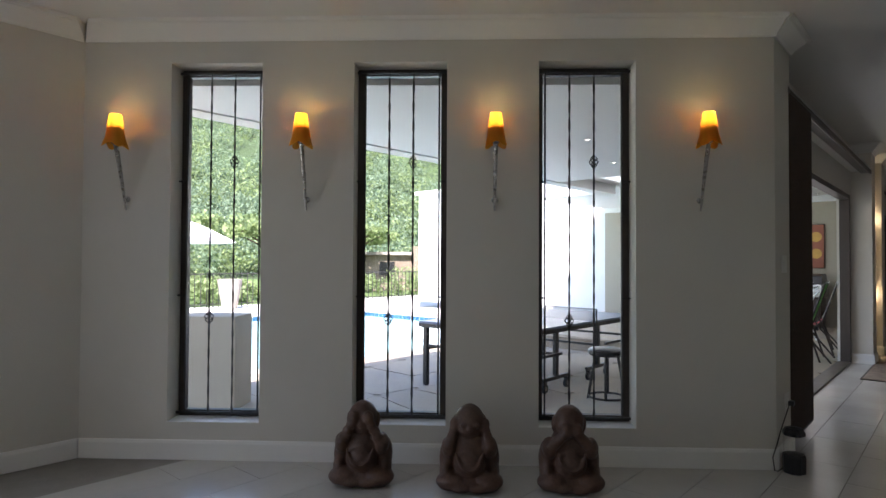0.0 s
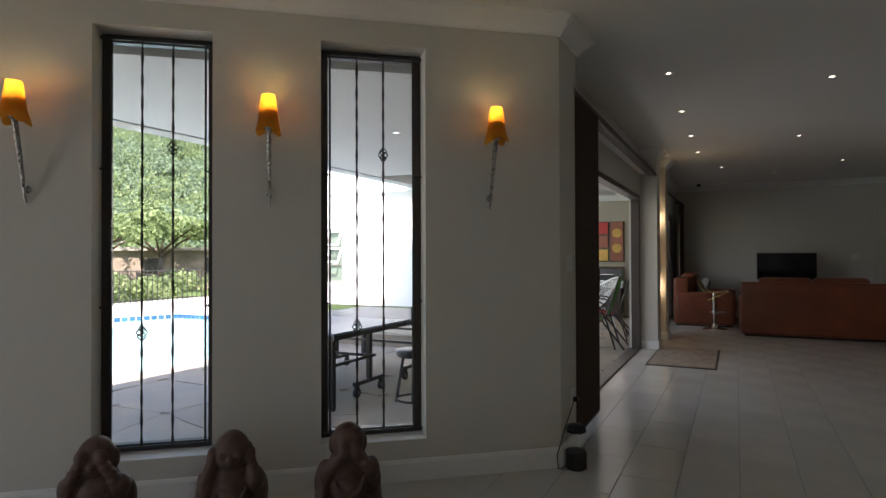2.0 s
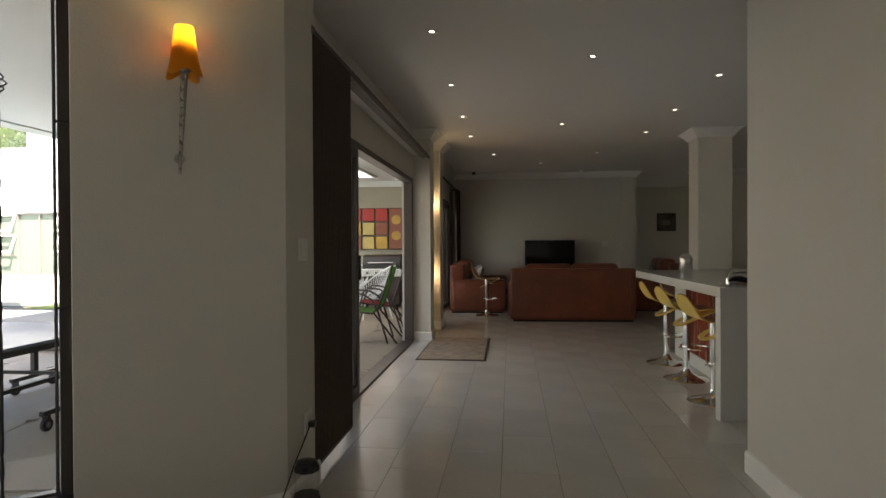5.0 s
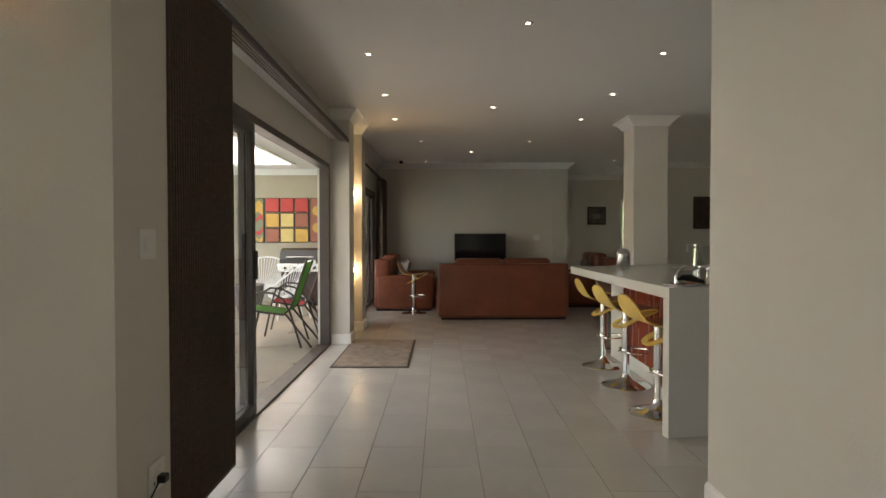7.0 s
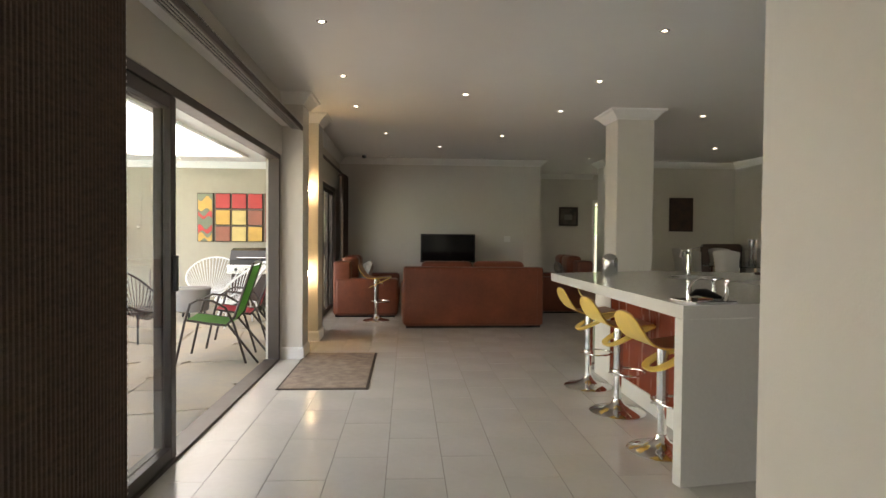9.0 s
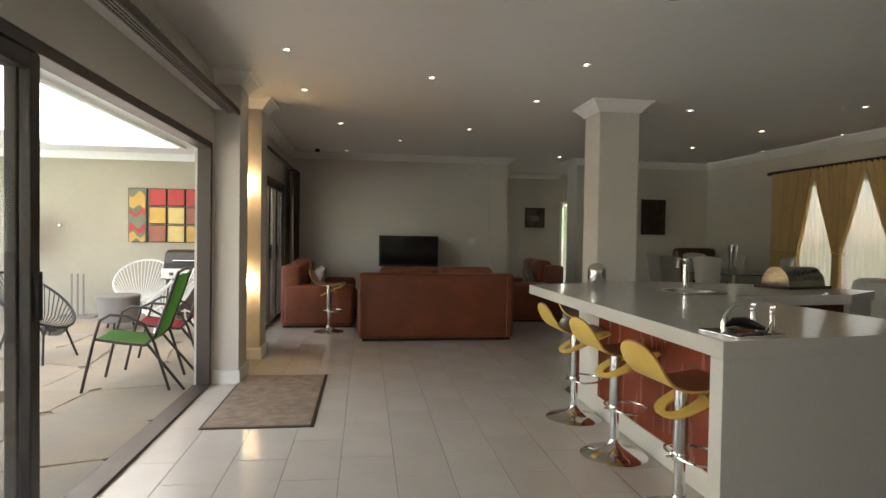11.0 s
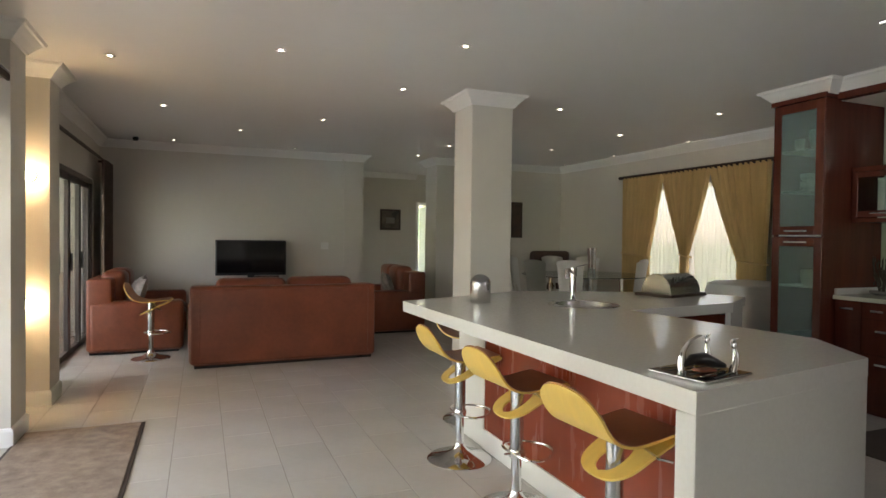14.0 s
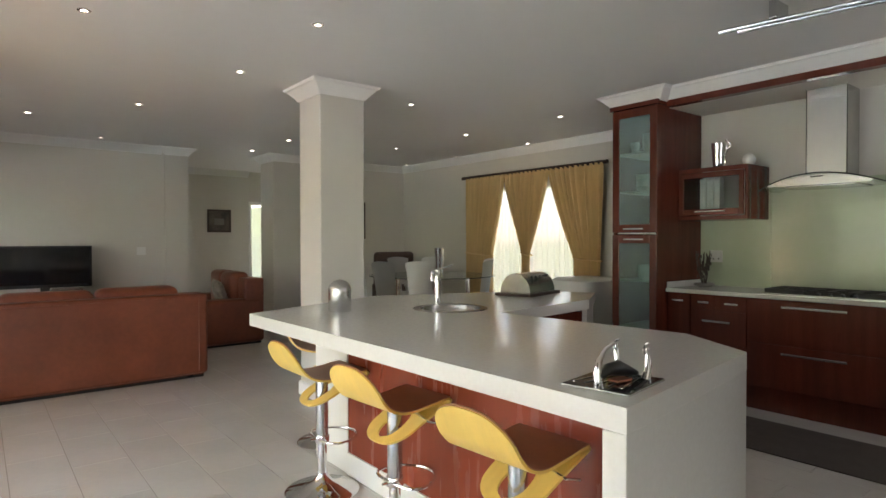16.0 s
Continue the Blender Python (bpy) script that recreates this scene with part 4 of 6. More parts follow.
# ---- bar stools ----
def stool_master(m):
    root = thing("bar_stool", m, "yellow plywood bar stool with brown seat and chrome column", "bar stool", "bar stools")
    part("base", lathe([(0.195, 0.0), (0.20, 0.006), (0.19, 0.014), (0.11, 0.028), (0.05, 0.06), (0.034, 0.085), (0.03, 0.10)], 40), M["chrome"], root, "dished chrome base", smooth=True)
    part("lower_column", lathe([(0.026, 0.09), (0.026, 0.40)], 20), M["chrome"], root, smooth=True)
    part("upper_column", lathe([(0.033, 0.30), (0.034, 0.31), (0.034, 0.625), (0.033, 0.632)], 20), M["steel"], root, smooth=True)
    part("collar", lathe([(0.038, 0.27), (0.040, 0.275), (0.040, 0.305), (0.038, 0.31)], 20), M["chrome"], root, smooth=True)
    part("footrest", tube([(0.045 + 0.115 * math.cos(q) + 0.04 * math.cos(q) ** 2, 0.15 * math.sin(q), 0.292) for q in [i * math.pi / 12 for i in range(24)]], 0.007, 8, closed=True), M["chrome"], root, "bent chrome foot ring", smooth=True)
    part("ring_stay", tube([(-0.07, 0, 0.292), (-0.03, 0, 0.290)], 0.007, 8), M["chrome"], root)
    part("lever", tube([(0.03, -0.03, 0.618), (0.055, -0.09, 0.600), (0.075, -0.145, 0.572), (0.125, -0.165, 0.560)], 0.006, 8), M["chrome"], root, smooth=True)
    def ribbon(profile, width, t, slot=None, ns=44, nw=7):
        """A bent sheet: profile (x, z) splined, half width as a function of its run 0..1, slot likewise."""
        bm = bmesh.new()
        n = len(profile)
        rows = []
        for k in range(ns + 1):
            q = k / ns * (n - 1)
            i = min(int(q), n - 2)
            f = q - i
            pm = [profile[max(0, min(n - 1, i + e))] for e in (-1, 0, 1, 2)]
            x, z = (0.5 * (2 * b + (c - a) * f + (2 * a - 5 * b + 4 * c - d2) * f * f + (3 * b - a - 3 * c + d2) * f ** 3) for a, b, c, d2 in zip(*pm))
            w = max(0.004, width(k / ns))
            h = slot(k / ns) if slot else 0.0
            rows.append([[bm.verts.new((x, sgn * (h + (w - h) * j / nw), z)) for j in range(nw + 1)] for sgn in (-1, 1)])
        for ra, rb4 in zip(rows, rows[1:]):
            for side in (0, 1):
                for j in range(nw):
                    quad = (ra[side][j], rb4[side][j], rb4[side][j + 1], ra[side][j + 1])
                    bm.faces.new(quad if side else tuple(reversed(quad)))
        bmesh.ops.remove_doubles(bm, verts=bm.verts[:], dist=0.0004)
        bmesh.ops.recalc_face_normals(bm, faces=bm.faces[:])
        bmesh.ops.solidify(bm, geom=bm.faces[:], thickness=t)
        return bm

    def round_end(u, run):
        """Half-round outline over the first share of the run."""
        return math.sqrt(max(0.0, 1 - (1 - min(1.0, u / run)) ** 2))

    back = [(-0.256, 0.836), (-0.245, 0.800), (-0.222, 0.752), (-0.195, 0.706), (-0.150, 0.662), (-0.085, 0.638), (-0.01, 0.632), (0.07, 0.638), (0.14, 0.648), (0.190, 0.652)]
    part("shell", ribbon(back, lambda u: (0.160 + 0.018 * math.sin(math.pi * min(1, u * 1.4))) * round_end(u + 0.004, 0.26), 0.010), M["yellow"], root, "yellow lacquered plywood shell", smooth=True)
    part("seat_pad", ribbon([(x + 0.0045, z + 0.0075) for x, z in back], lambda u: (0.159 + 0.018 * math.sin(math.pi * min(1, u * 1.4))) * round_end(u + 0.004, 0.26), 0.005), M["seatbrown"], root, "brown padded seat face", smooth=True)
    loop = [(0.188, 0.656), (0.206, 0.648), (0.205, 0.634), (0.18, 0.620), (0.12, 0.594), (0.05, 0.562), (-0.02, 0.528), (-0.07, 0.503), (-0.105, 0.486)]
    part("under_loop", ribbon(loop, lambda u: (0.16 - 0.035 * u) * round_end(1.004 - u, 0.30), 0.010, slot=lambda u: 0.055 * math.sqrt(max(0.0, 1 - ((u - 0.72) / 0.17) ** 2))), M["yellow"], root, "yellow plywood loop under the seat", smooth=True)
    return root


st = stool_master(pose(1.850, 6.00, 0, 0, 0, 4))
for x, y, a in ((1.865, 6.78, 4), (1.875, 7.51, 0), (2.27, 8.22, -40), (-0.12, 11.40, -5)):
    copy_thing(st, pose(x, y, 0, 0, 0, a))

# ---- island ----
isl = thing("kitchen_island", Matrix.Translation((0, 0, 0)), "white quartz kitchen island with cherry-red front panel and waterfall end", "kitchen island")
ISLAND = [(1.72, 5.48), (2.745, 5.645), (2.99, 6.03), (2.88, 7.16), (3.92, 7.31), (4.40, 7.62), (4.20, 8.08), (2.85, 8.55), (1.68, 8.06)]
SINK = (2.775, 7.51)


def pierced_top(outline, centre, radius, z0, z1, n=40):
    """A slab with a round hole through it."""
    bm = bmesh.new()
    rim = [(centre[0] + radius * math.cos(2 * math.pi * i / n), centre[1] + radius * math.sin(2 * math.pi * i / n)) for i in range(n)]
    levels = []
    for z in (z0, z1):
        loops = [[bm.verts.new((x, y, z)) for x, y in ring] for ring in (outline, rim)]
        edges = [bm.edges.new((ring[i], ring[(i + 1) % len(ring)])) for ring in loops for i in range(len(ring))]
        bmesh.ops.triangle_fill(bm, edges=edges, use_beauty=True, use_dissolve=False)
        levels.append(loops)
    for lo_ring, hi_ring in zip(*levels):
        for i in range(len(lo_ring)):
            j = (i + 1) % len(lo_ring)
            bm.faces.new((lo_ring[i], lo_ring[j], hi_ring[j], hi_ring[i]))
    bmesh.ops.recalc_face_normals(bm, faces=bm.faces[:])
    return bm


part("worktop", pierced_top(ISLAND, SINK, 0.20, 0.860, 0.930), M["stone"], isl, "white quartz top with mitred edge")
e = Vector((2.745 - 1.72, 5.645 - 5.48, 0)).normalized()
nrm = Vector((-e.y, e.x, 0))
a, b = Vector((1.72, 5.48, 0)), Vector((2.745, 5.645, 0))
part("end_panel", prism([(a.x, a.y), (b.x, b.y), (b.x + nrm.x * 0.07, b.y + nrm.y * 0.07), (a.x + nrm.x * 0.07, a.y + nrm.y * 0.07)], 0, 0.860, bevel=0.003), M["stone"], isl, "white quartz waterfall end")
part("front_panel", boxbm(2.10, 2.13, 5.62, 7.62, 0.13, 0.859), M["cherry"], isl, "glossy cherry-red panel")
part("plinth", boxbm(2.09, 2.14, 5.62, 7.63, 0, 0.13, bevel=0.003), M["white"], isl, "white plinth")
part("carcass", prism([(2.16, 5.66), (2.70, 5.75), (2.90, 6.07), (2.81, 7.21), (3.86, 7.37), (4.24, 7.62), (4.08, 7.99), (2.85, 8.36), (2.16, 8.06)], 0.0, 0.859), M["mahogany"], isl, "mahogany cupboards under the top")
part("back_panel", prism([(2.10, 7.63), (2.15, 7.63), (2.15, 8.06), (2.10, 8.04)], 0, 0.859), M["white"], isl)
part("end_post", prism([(3.89, 7.35), (3.92, 7.33), (4.37, 7.62), (4.18, 8.05), (4.14, 8.03), (4.31, 7.64)], 0, 0.859), M["stone"], isl, "quartz end panel")
for k in range(2):
    q0, q1 = 0.08 + k * 0.5, 0.55 + k * 0.5
    p0, p1 = Vector((2.81, 7.21, 0)) + Vector((1.05, 0.16, 0)) * q0, Vector((2.81, 7.21, 0)) + Vector((1.05, 0.16, 0)) * q1
    part("cupboard_door", prism([(p0.x, p0.y), (p1.x, p1.y), (p1.x + 0.003, p1.y - 0.018), (p0.x + 0.003, p0.y - 0.018)], 0.12, 0.84), M["mahogany"], isl)
    part("knob", lathe([(0.005, 0), (0.005, 0.015), (0.014, 0.02), (0.012, 0.03)], 12), M["steel"], isl, at=pose(p1.x - 0.06, p1.y - 0.026, 0.72, 90, 0, 0))

# sink and tap
sk = thing("round_sink", Matrix.Translation((2.775, 7.51, 0.930)), "round steel sink set into the island top", "sink")
part("rim", lathe([(0.188, -0.004), (0.19, 0.004), (0.20, 0.007), (0.235, 0.006), (0.24, 0.001)], 40, cap=False), M["steel"], sk, smooth=True)
part("bowl", lathe([(0.190, 0.003), (0.186, -0.02), (0.172, -0.055), (0.15, -0.066), (0.03, -0.068), (0.028, -0.0675), (0.002, -0.0675)], 40, cap=False), M["steel"], sk, "round steel bowl", smooth=True)
tp = thing("mixer_tap", Matrix.Translation((2.85, 7.74, 0.930)), "chrome single-lever mixer tap behind the sink", "tap")
part("body", lathe([(0.030, 0.0), (0.030, 0.01), (0.024, 0.014), (0.024, 0.17), (0.028, 0.175), (0.028, 0.235), (0.022, 0.24)], 24), M["chrome"], tp, smooth=True)
part("spout", tube([(0.0, 0.0, 0.20), (-0.08, -0.07, 0.225), (-0.125, -0.11, 0.225), (-0.13, -0.115, 0.17)], 0.015, 12), M["chrome"], tp, smooth=True)
part("lever", tube([(0.0, 0.0, 0.238), (0.06, -0.03, 0.256), (0.10, -0.05, 0.272)], 0.005, 8), M["chrome"], tp, smooth=True)

dm2 = thing("steel_canister", Matrix.Translation((2.155, 7.82, 0.930)), "domed brushed-steel canister standing on the island", "canister")
part("body", lathe([(0.068, 0.0), (0.070, 0.003), (0.070, 0.125)], 32), M["steel"], dm2, smooth=True)
part("lid", lathe([(0.071, 0.125)] + [(0.071 * math.cos(q), 0.13 + 0.065 * math.sin(q)) for q in [i * math.pi / 16 for i in range(8)]] + [(0.002, 0.196)], 32), M["steel"], dm2, "domed steel lid", smooth=True)

bb = thing("bread_bin", pose(3.90, 7.90, 0.930, 0, 0, 16), "steel roll-top bread bin on a dark wooden board", "bread bin")
part("board", boxbm(-0.26, 0.26, -0.16, 0.16, 0.0, 0.022, bevel=0.004), M["darkwood"], bb, "dark wooden board")
bm = bmesh.new()
pts = [(0.13 * math.cos(i * math.pi / 20), 0.022 + 0.155 * math.sin(i * math.pi / 20)) for i in range(21)]
ga = [bm.verts.new((-0.215, y, z)) for y, z in pts]
gb = [bm.verts.new((0.215, y, z)) for y, z in pts]
for i in range(20):
    bm.faces.new((ga[i], ga[i + 1], gb[i + 1], gb[i]))
part("roll_lid", bm, M["steel"], bb, "dented steel roll lid", smooth=True)
for x in (-0.215, 0.215):
    cap = bmesh.new()
    cap.faces.new([cap.verts.new((x, y * 0.99, 0.022 + (z - 0.022) * 0.99)) for y, z in pts])
    bmesh.ops.solidify(cap, geom=cap.faces[:], thickness=0.004)
    part("end_plate", cap, M["steel"], bb)
for k in range(5):
    part("emboss", tube([(-0.15 + 0.07 * k, -0.133 * math.cos(0.5 + 0.1 * k), 0.024 + 0.158 * math.sin(0.5 + 0.1 * k)), (-0.10 + 0.07 * k, -0.133 * math.cos(0.9), 0.024 + 0.158 * math.sin(0.9))], 0.007, 6), M["black"], bb)

tray = thing("table_ornament", pose(1.916, 5.66, 0.930, 0, 0, 10), "black tray carrying a silver ornament with raised arms", "ornament")
part("tray", boxbm(-0.125, 0.125, -0.105, 0.105, 0.004, 0.011, bevel=0.003), M["screen"], tray, "black glass tray")
for b in ((-0.126, 0.126, -0.107, -0.104), (-0.126, 0.126, 0.104, 0.107), (-0.127, -0.124, -0.107, 0.107), (0.124, 0.127, -0.107, 0.107)):
    part("rim", boxbm(*b, 0.003, 0.009, bevel=0.001), M["steel"], tray)
for x, y in ((-0.11, -0.09), (0.11, -0.09), (-0.11, 0.09), (0.11, 0.09)):
    part("foot", boxbm(x - 0.006, x + 0.006, y - 0.006, y + 0.006, 0, 0.005), M["chrome"], tray)
for k in range(6):
    part("glass_streak", boxbm(-0.08 - 0.004 * k, 0.06 + 0.008 * k, -0.088 + 0.031 * k, -0.080 + 0.031 * k, 0.0105, 0.0125, m=pose(0, 0, 0, 0, 0, 9 - 4 * k)), M["steel" if k % 2 else "black"], tray)


def raised_arm(x, y, bend):
    """A polished arm standing up from the tray, its hand spread open."""
    pts = [(x, y, 0.010), (x + bend * 0.5, y - 0.004, 0.035), (x + bend, y, 0.062), (x + bend * 0.8, y + 0.004, 0.088)]
    h = part("silver_arm", tube(pts, 0.012, 12, radii=[0.015, 0.013, 0.010, 0.008]), M["chrome"], tray, smooth=True)
    cx, cy = x + bend * 0.8, y + 0.004
    part("palm", tube([(cx, cy, 0.084), (cx, cy + 0.002, 0.096), (cx, cy + 0.003, 0.104)], 0.010, 10, radii=[0.008, 0.0125, 0.011]), M["chrome"], h, smooth=True)
    for i in range(4):
        ox = (i - 1.5) * 0.0062
        part("finger", tube([(cx + ox, cy + 0.002, 0.100), (cx + ox * 1.3, cy, 0.112), (cx + ox * 1.4, cy - 0.006, 0.119)], 0.0036, 6, radii=[0.0036, 0.0033, 0.0022]), M["chrome"], h, smooth=True)


raised_arm(0.103, 0.036, -0.010)
raised_arm(0.080, -0.066, 0.014)
part("silver_tail", tube([(-0.080, 0.010, 0.010), (-0.082, 0.012, 0.045), (-0.076, 0.010, 0.08), (-0.056, 0.0, 0.112), (-0.030, -0.012, 0.128), (-0.018, -0.018, 0.130)], 0.01, 12, radii=[0.015, 0.014, 0.009, 0.006, 0.004, 0.003]), M["chrome"], tray, smooth=True)
part("black_body", tube([(-0.085, 0.0, 0.035), (-0.05, -0.005, 0.052), (0.0, -0.01, 0.050), (0.05, -0.02, 0.035), (0.085, -0.035, 0.024)], 0.02, 14, radii=[0.006, 0.018, 0.024, 0.017, 0.008]), M["black"], tray, "curved black lacquered body", smooth=True)
part("card", boxbm(-0.035, 0.03, -0.045, -0.005, 0.014, 0.022, bevel=0.002, m=pose(0, 0, 0, 0, 0, -15)), M["brick_red"], tray, "small orange-brown card")
part("note", boxbm(0.02, 0.09, 0.03, 0.036, 0.012, 0.045, bevel=0.002), M["pale_ochre"], tray, "pale yellow folded note")

# ---- kitchen ----
XK = 5.10
tc = thing("tall_cabinet", Matrix.Translation((0, 0, 0)), "tall mahogany cabinet with frosted glass doors", "cabinet")
part("side", boxbm(XK + 0.02, 5.855, 7.50, 7.52, 0.10, 2.56), M["mahogany"], tc)
part("side", boxbm(XK + 0.02, 5.855, 7.94, 7.96, 0.10, 2.56), M["mahogany"], tc)
part("back_board", boxbm(5.83, 5.855, 7.52, 7.94, 0.10, 2.56), M["white"], tc)
part("top_board", boxbm(XK - 0.02, 5.855, 7.48, 7.98, 2.56, 2.60, bevel=0.004), M["mahogany"], tc)
part("plinth", boxbm(XK + 0.05, 5.855, 7.50, 7.96, 0.0, 0.10), M["mahogany"], tc)
for z in (0.12, 0.55, 0.98, 1.42, 1.80, 2.15):
    part("shelf_board", boxbm(XK + 0.06, 5.83, 7.52, 7.94, z, z + 0.016), M["white"], tc)
for z0, z1 in ((0.12, 1.41), (1.43, 2.555)):
    dr = new("door")
    dr.parent = tc
    for b in ((7.50, 7.57, z0, z1), (7.89, 7.96, z0, z1), (7.57, 7.89, z0, z0 + 0.075), (7.57, 7.89, z1 - 0.075, z1)):
        part("door_frame", boxbm(XK, XK + 0.02, *b, bevel=0.003), M["mahogany"], dr)
    part("frosted_pane", boxbm(XK + 0.007, XK + 0.013, 7.57, 7.89, z0 + 0.075, z1 - 0.075), M["frost"], dr, "frosted glass pane")
    zh = z0 + 0.035 if z0 > 1 else z1 - 0.04
    part("handle", boxbm(XK - 0.022, XK - 0.012, 7.62, 7.83, zh - 0.008, zh + 0.008, bevel=0.003), M["steel"], dr)
for y, z, r, h in ((7.66, 2.166, 0.05, 0.16), (7.80, 2.166, 0.04, 0.10), (7.70, 1.816, 0.075, 0.07), (7.70, 1.887, 0.075, 0.07), (7.70, 0.996, 0.06, 0.14)):
    gl = thing("glassware", Matrix.Translation((XK + 0.12, y, z)), "pale crockery behind the frosted glass", "crockery")
    part("bowl", lathe([(r * 0.6, 0), (r, h * 0.5), (r, h)], 16), M["white_ply"], gl)

kb = thing("base_cabinets", Matrix.Translation((0, 0, 0)), "mahogany base cabinet run with steel bar handles", "kitchen cabinet")
XF = 5.27
part("carcass", boxbm(XF + 0.02, 5.855, 3.6, 7.495, 0.20, 0.902), M["mahogany"], kb)
part("plinth", boxbm(XF + 0.07, 5.855, 3.6, 7.495, 0.0, 0.20), M["mahogany"], kb)


def drawer(y0, y1, z0, z1, hy0, hy1, hz, group=kb):
    d2 = part("drawer_front", boxbm(XF, XF + 0.018, y0 + 0.003, y1 - 0.003, z0 + 0.003, z1 - 0.003, bevel=0.003), M["mahogany"], group)
    part("bar_handle", boxbm(XF - 0.028, XF - 0.018, hy0, hy1, hz - 0.009, hz + 0.009, bevel=0.003), M["steel"], d2)
    for q in (hy0 + 0.015, hy1 - 0.025):
        part("handle_post", boxbm(XF - 0.019, XF + 0.001, q, q + 0.01, hz - 0.005, hz + 0.005), M["steel"], d2)


drawer(7.28, 7.495, 0.20, 0.90, 7.33, 7.44, 0.835)
drawer(7.06, 7.28, 0.77, 0.90, 7.10, 7.20, 0.835)
drawer(6.80, 7.06, 0.77, 0.90, 6.86, 6.97, 0.835)
drawer(6.80, 7.28, 0.49, 0.77, 6.92, 7.16, 0.68)
drawer(6.80, 7.28, 0.20, 0.49, 6.92, 7.16, 0.42)
drawer(5.72, 6.80, 0.55, 0.90, 6.09, 6.53, 0.845)
drawer(5.72, 6.80, 0.20, 0.55, 6.09, 6.53, 0.485)
drawer(4.66, 5.72, 0.55, 0.90, 5.0, 5.44, 0.845)
drawer(4.66, 5.72, 0.20, 0.55, 5.0, 5.44, 0.485)
kw = thing("kitchen_worktop", Matrix.Translation((0, 0, 0)), "white stone worktop along the kitchen wall", "worktop")
part("slab", boxbm(XF - 0.03, 5.855, 3.6, 7.495, 0.903, 0.937, bevel=0.004), M["stone"], kw)
part("upstand", boxbm(XF - 0.01, 5.82, 7.478, 7.495, 0.937, 0.99), M["stone"], kw)
sp = thing("splashback", Matrix.Translation((0, 0, 0)), "pale glass splashback behind the hob, green reflection put into its colour", "splashback")
part("panel", boxbm(5.846, 5.858, 3.6, 6.855, 0.938, 1.86), M["splash"], sp)
part("panel", boxbm(5.846, 5.858, 6.860, 7.495, 0.938, 1.86), M["splash"], sp)
hb = thing("gas_hob", Matrix.Translation((0, -0.03, 0.031)), "black gas hob with iron pan grates", "hob")
part("plate", boxbm(5.32, 5.78, 5.80, 6.75, 0.906, 0.914, bevel=0.003), M["screen"], hb)
part("steel_edge", boxbm(5.305, 5.325, 5.79, 6.76, 0.906, 0.916, bevel=0.002), M["steel"], hb)
for k in range(3):
    y0 = 5.84 + k * 0.305
    g = new("pan_grate")
    g.parent = hb
    for q in (0.0, 0.135, 0.27):
        part("grate_bar", boxbm(5.36, 5.74, y0 + q, y0 + q + 0.012, 0.934, 0.948, bevel=0.002), M["iron"], g)
    for x in (5.36, 5.545, 5.73):
        part("grate_bar", boxbm(x, x + 0.012, y0, y0 + 0.282, 0.9145, 0.946, bevel=0.002), M["iron"], g)
    part("burner", lathe([(0.05, 0.914), (0.05, 0.926), (0.035, 0.932), (0.002, 0.932)], 18), M["black"], hb, at=Matrix.Translation((5.55, y0 + 0.14, 0)))
for k in range(4):
    part("knob", lathe([(0.016, 0.914), (0.014, 0.935), (0.002, 0.936)], 12), M["black"], hb, at=Matrix.Translation((5.345, 6.1 + 0.08 * k, 0)))

# bulkhead with mahogany trim
tagged(part("bulkhead", boxbm(5.30, 5.86, 3.2, 7.50, 2.545, H), M["wall"]), "plaster bulkhead above the hob", "bulkhead", kind="structure")
part("trim_board", boxbm(5.22, 5.30, 3.2, 7.48, 2.545, 2.60), M["mahogany"])
tagged(bpy.data.objects["trim_board"], "mahogany trim board under the cornice", "trim", kind="structure")
part("trim_front", boxbm(5.24, 5.299, 3.2, 7.48, 2.601, H), M["white"])
tagged(bpy.data.objects["trim_front"], "white board behind the cornice", "trim", kind="structure")
part("cabinet_top_trim", boxbm(XK + 0.02, 5.30, 7.485, 7.97, 2.601, H), M["white"])
tagged(bpy.data.objects["cabinet_top_trim"], "white board above the tall cabinet", "trim", kind="structure")
for a2, b2, e1, e2 in (((5.24, 7.48), (5.24, 3.2), -1, 0), ((XK + 0.02, 7.97), (XK + 0.02, 7.485), 1, 1), ((XK + 0.02, 7.485), (5.24, 7.485), 1, -1), ((5.86, 7.97), (XK + 0.02, 7.97), 0, 1)):
    moulding(a2, b2, e1, e2, skirt=False)

# extractor hood
hd = thing("extractor_hood", Matrix.Translation((0, 0, 0)), "steel extractor hood with curved glass canopy", "extractor hood")
part("chimney", boxbm(5.57, 5.845, 6.205, 6.480, 1.86, 2.544, bevel=0.003), M["steel"], hd, "brushed steel chimney")
for y in (6.200, 6.481):
    part("chimney_edge", boxbm(5.566, 5.572, y, y + 0.004, 1.87, 2.544), M["black"], hd)
HY = 6.34


def bowed(u):
    return 1.868 - 0.105 * u * u


def bow_sheet(half, xf, xb, lift, t, n=28):
    """A sheet bowed across the hob, its front edge swept back at the ends."""
    bm = bmesh.new()
    g = []
    for i in range(n + 1):
        u = i / n * 2 - 1
        g.append([bm.verts.new((x, HY + half * u, bowed(u * half / 0.45) + lift)) for x in (xf + 0.10 * u * u, xb)])
    for i in range(n):
        bm.faces.new((g[i][0], g[i + 1][0], g[i + 1][1], g[i][1]))
    bmesh.ops.solidify(bm, geom=bm.faces[:], thickness=t)
    return bm


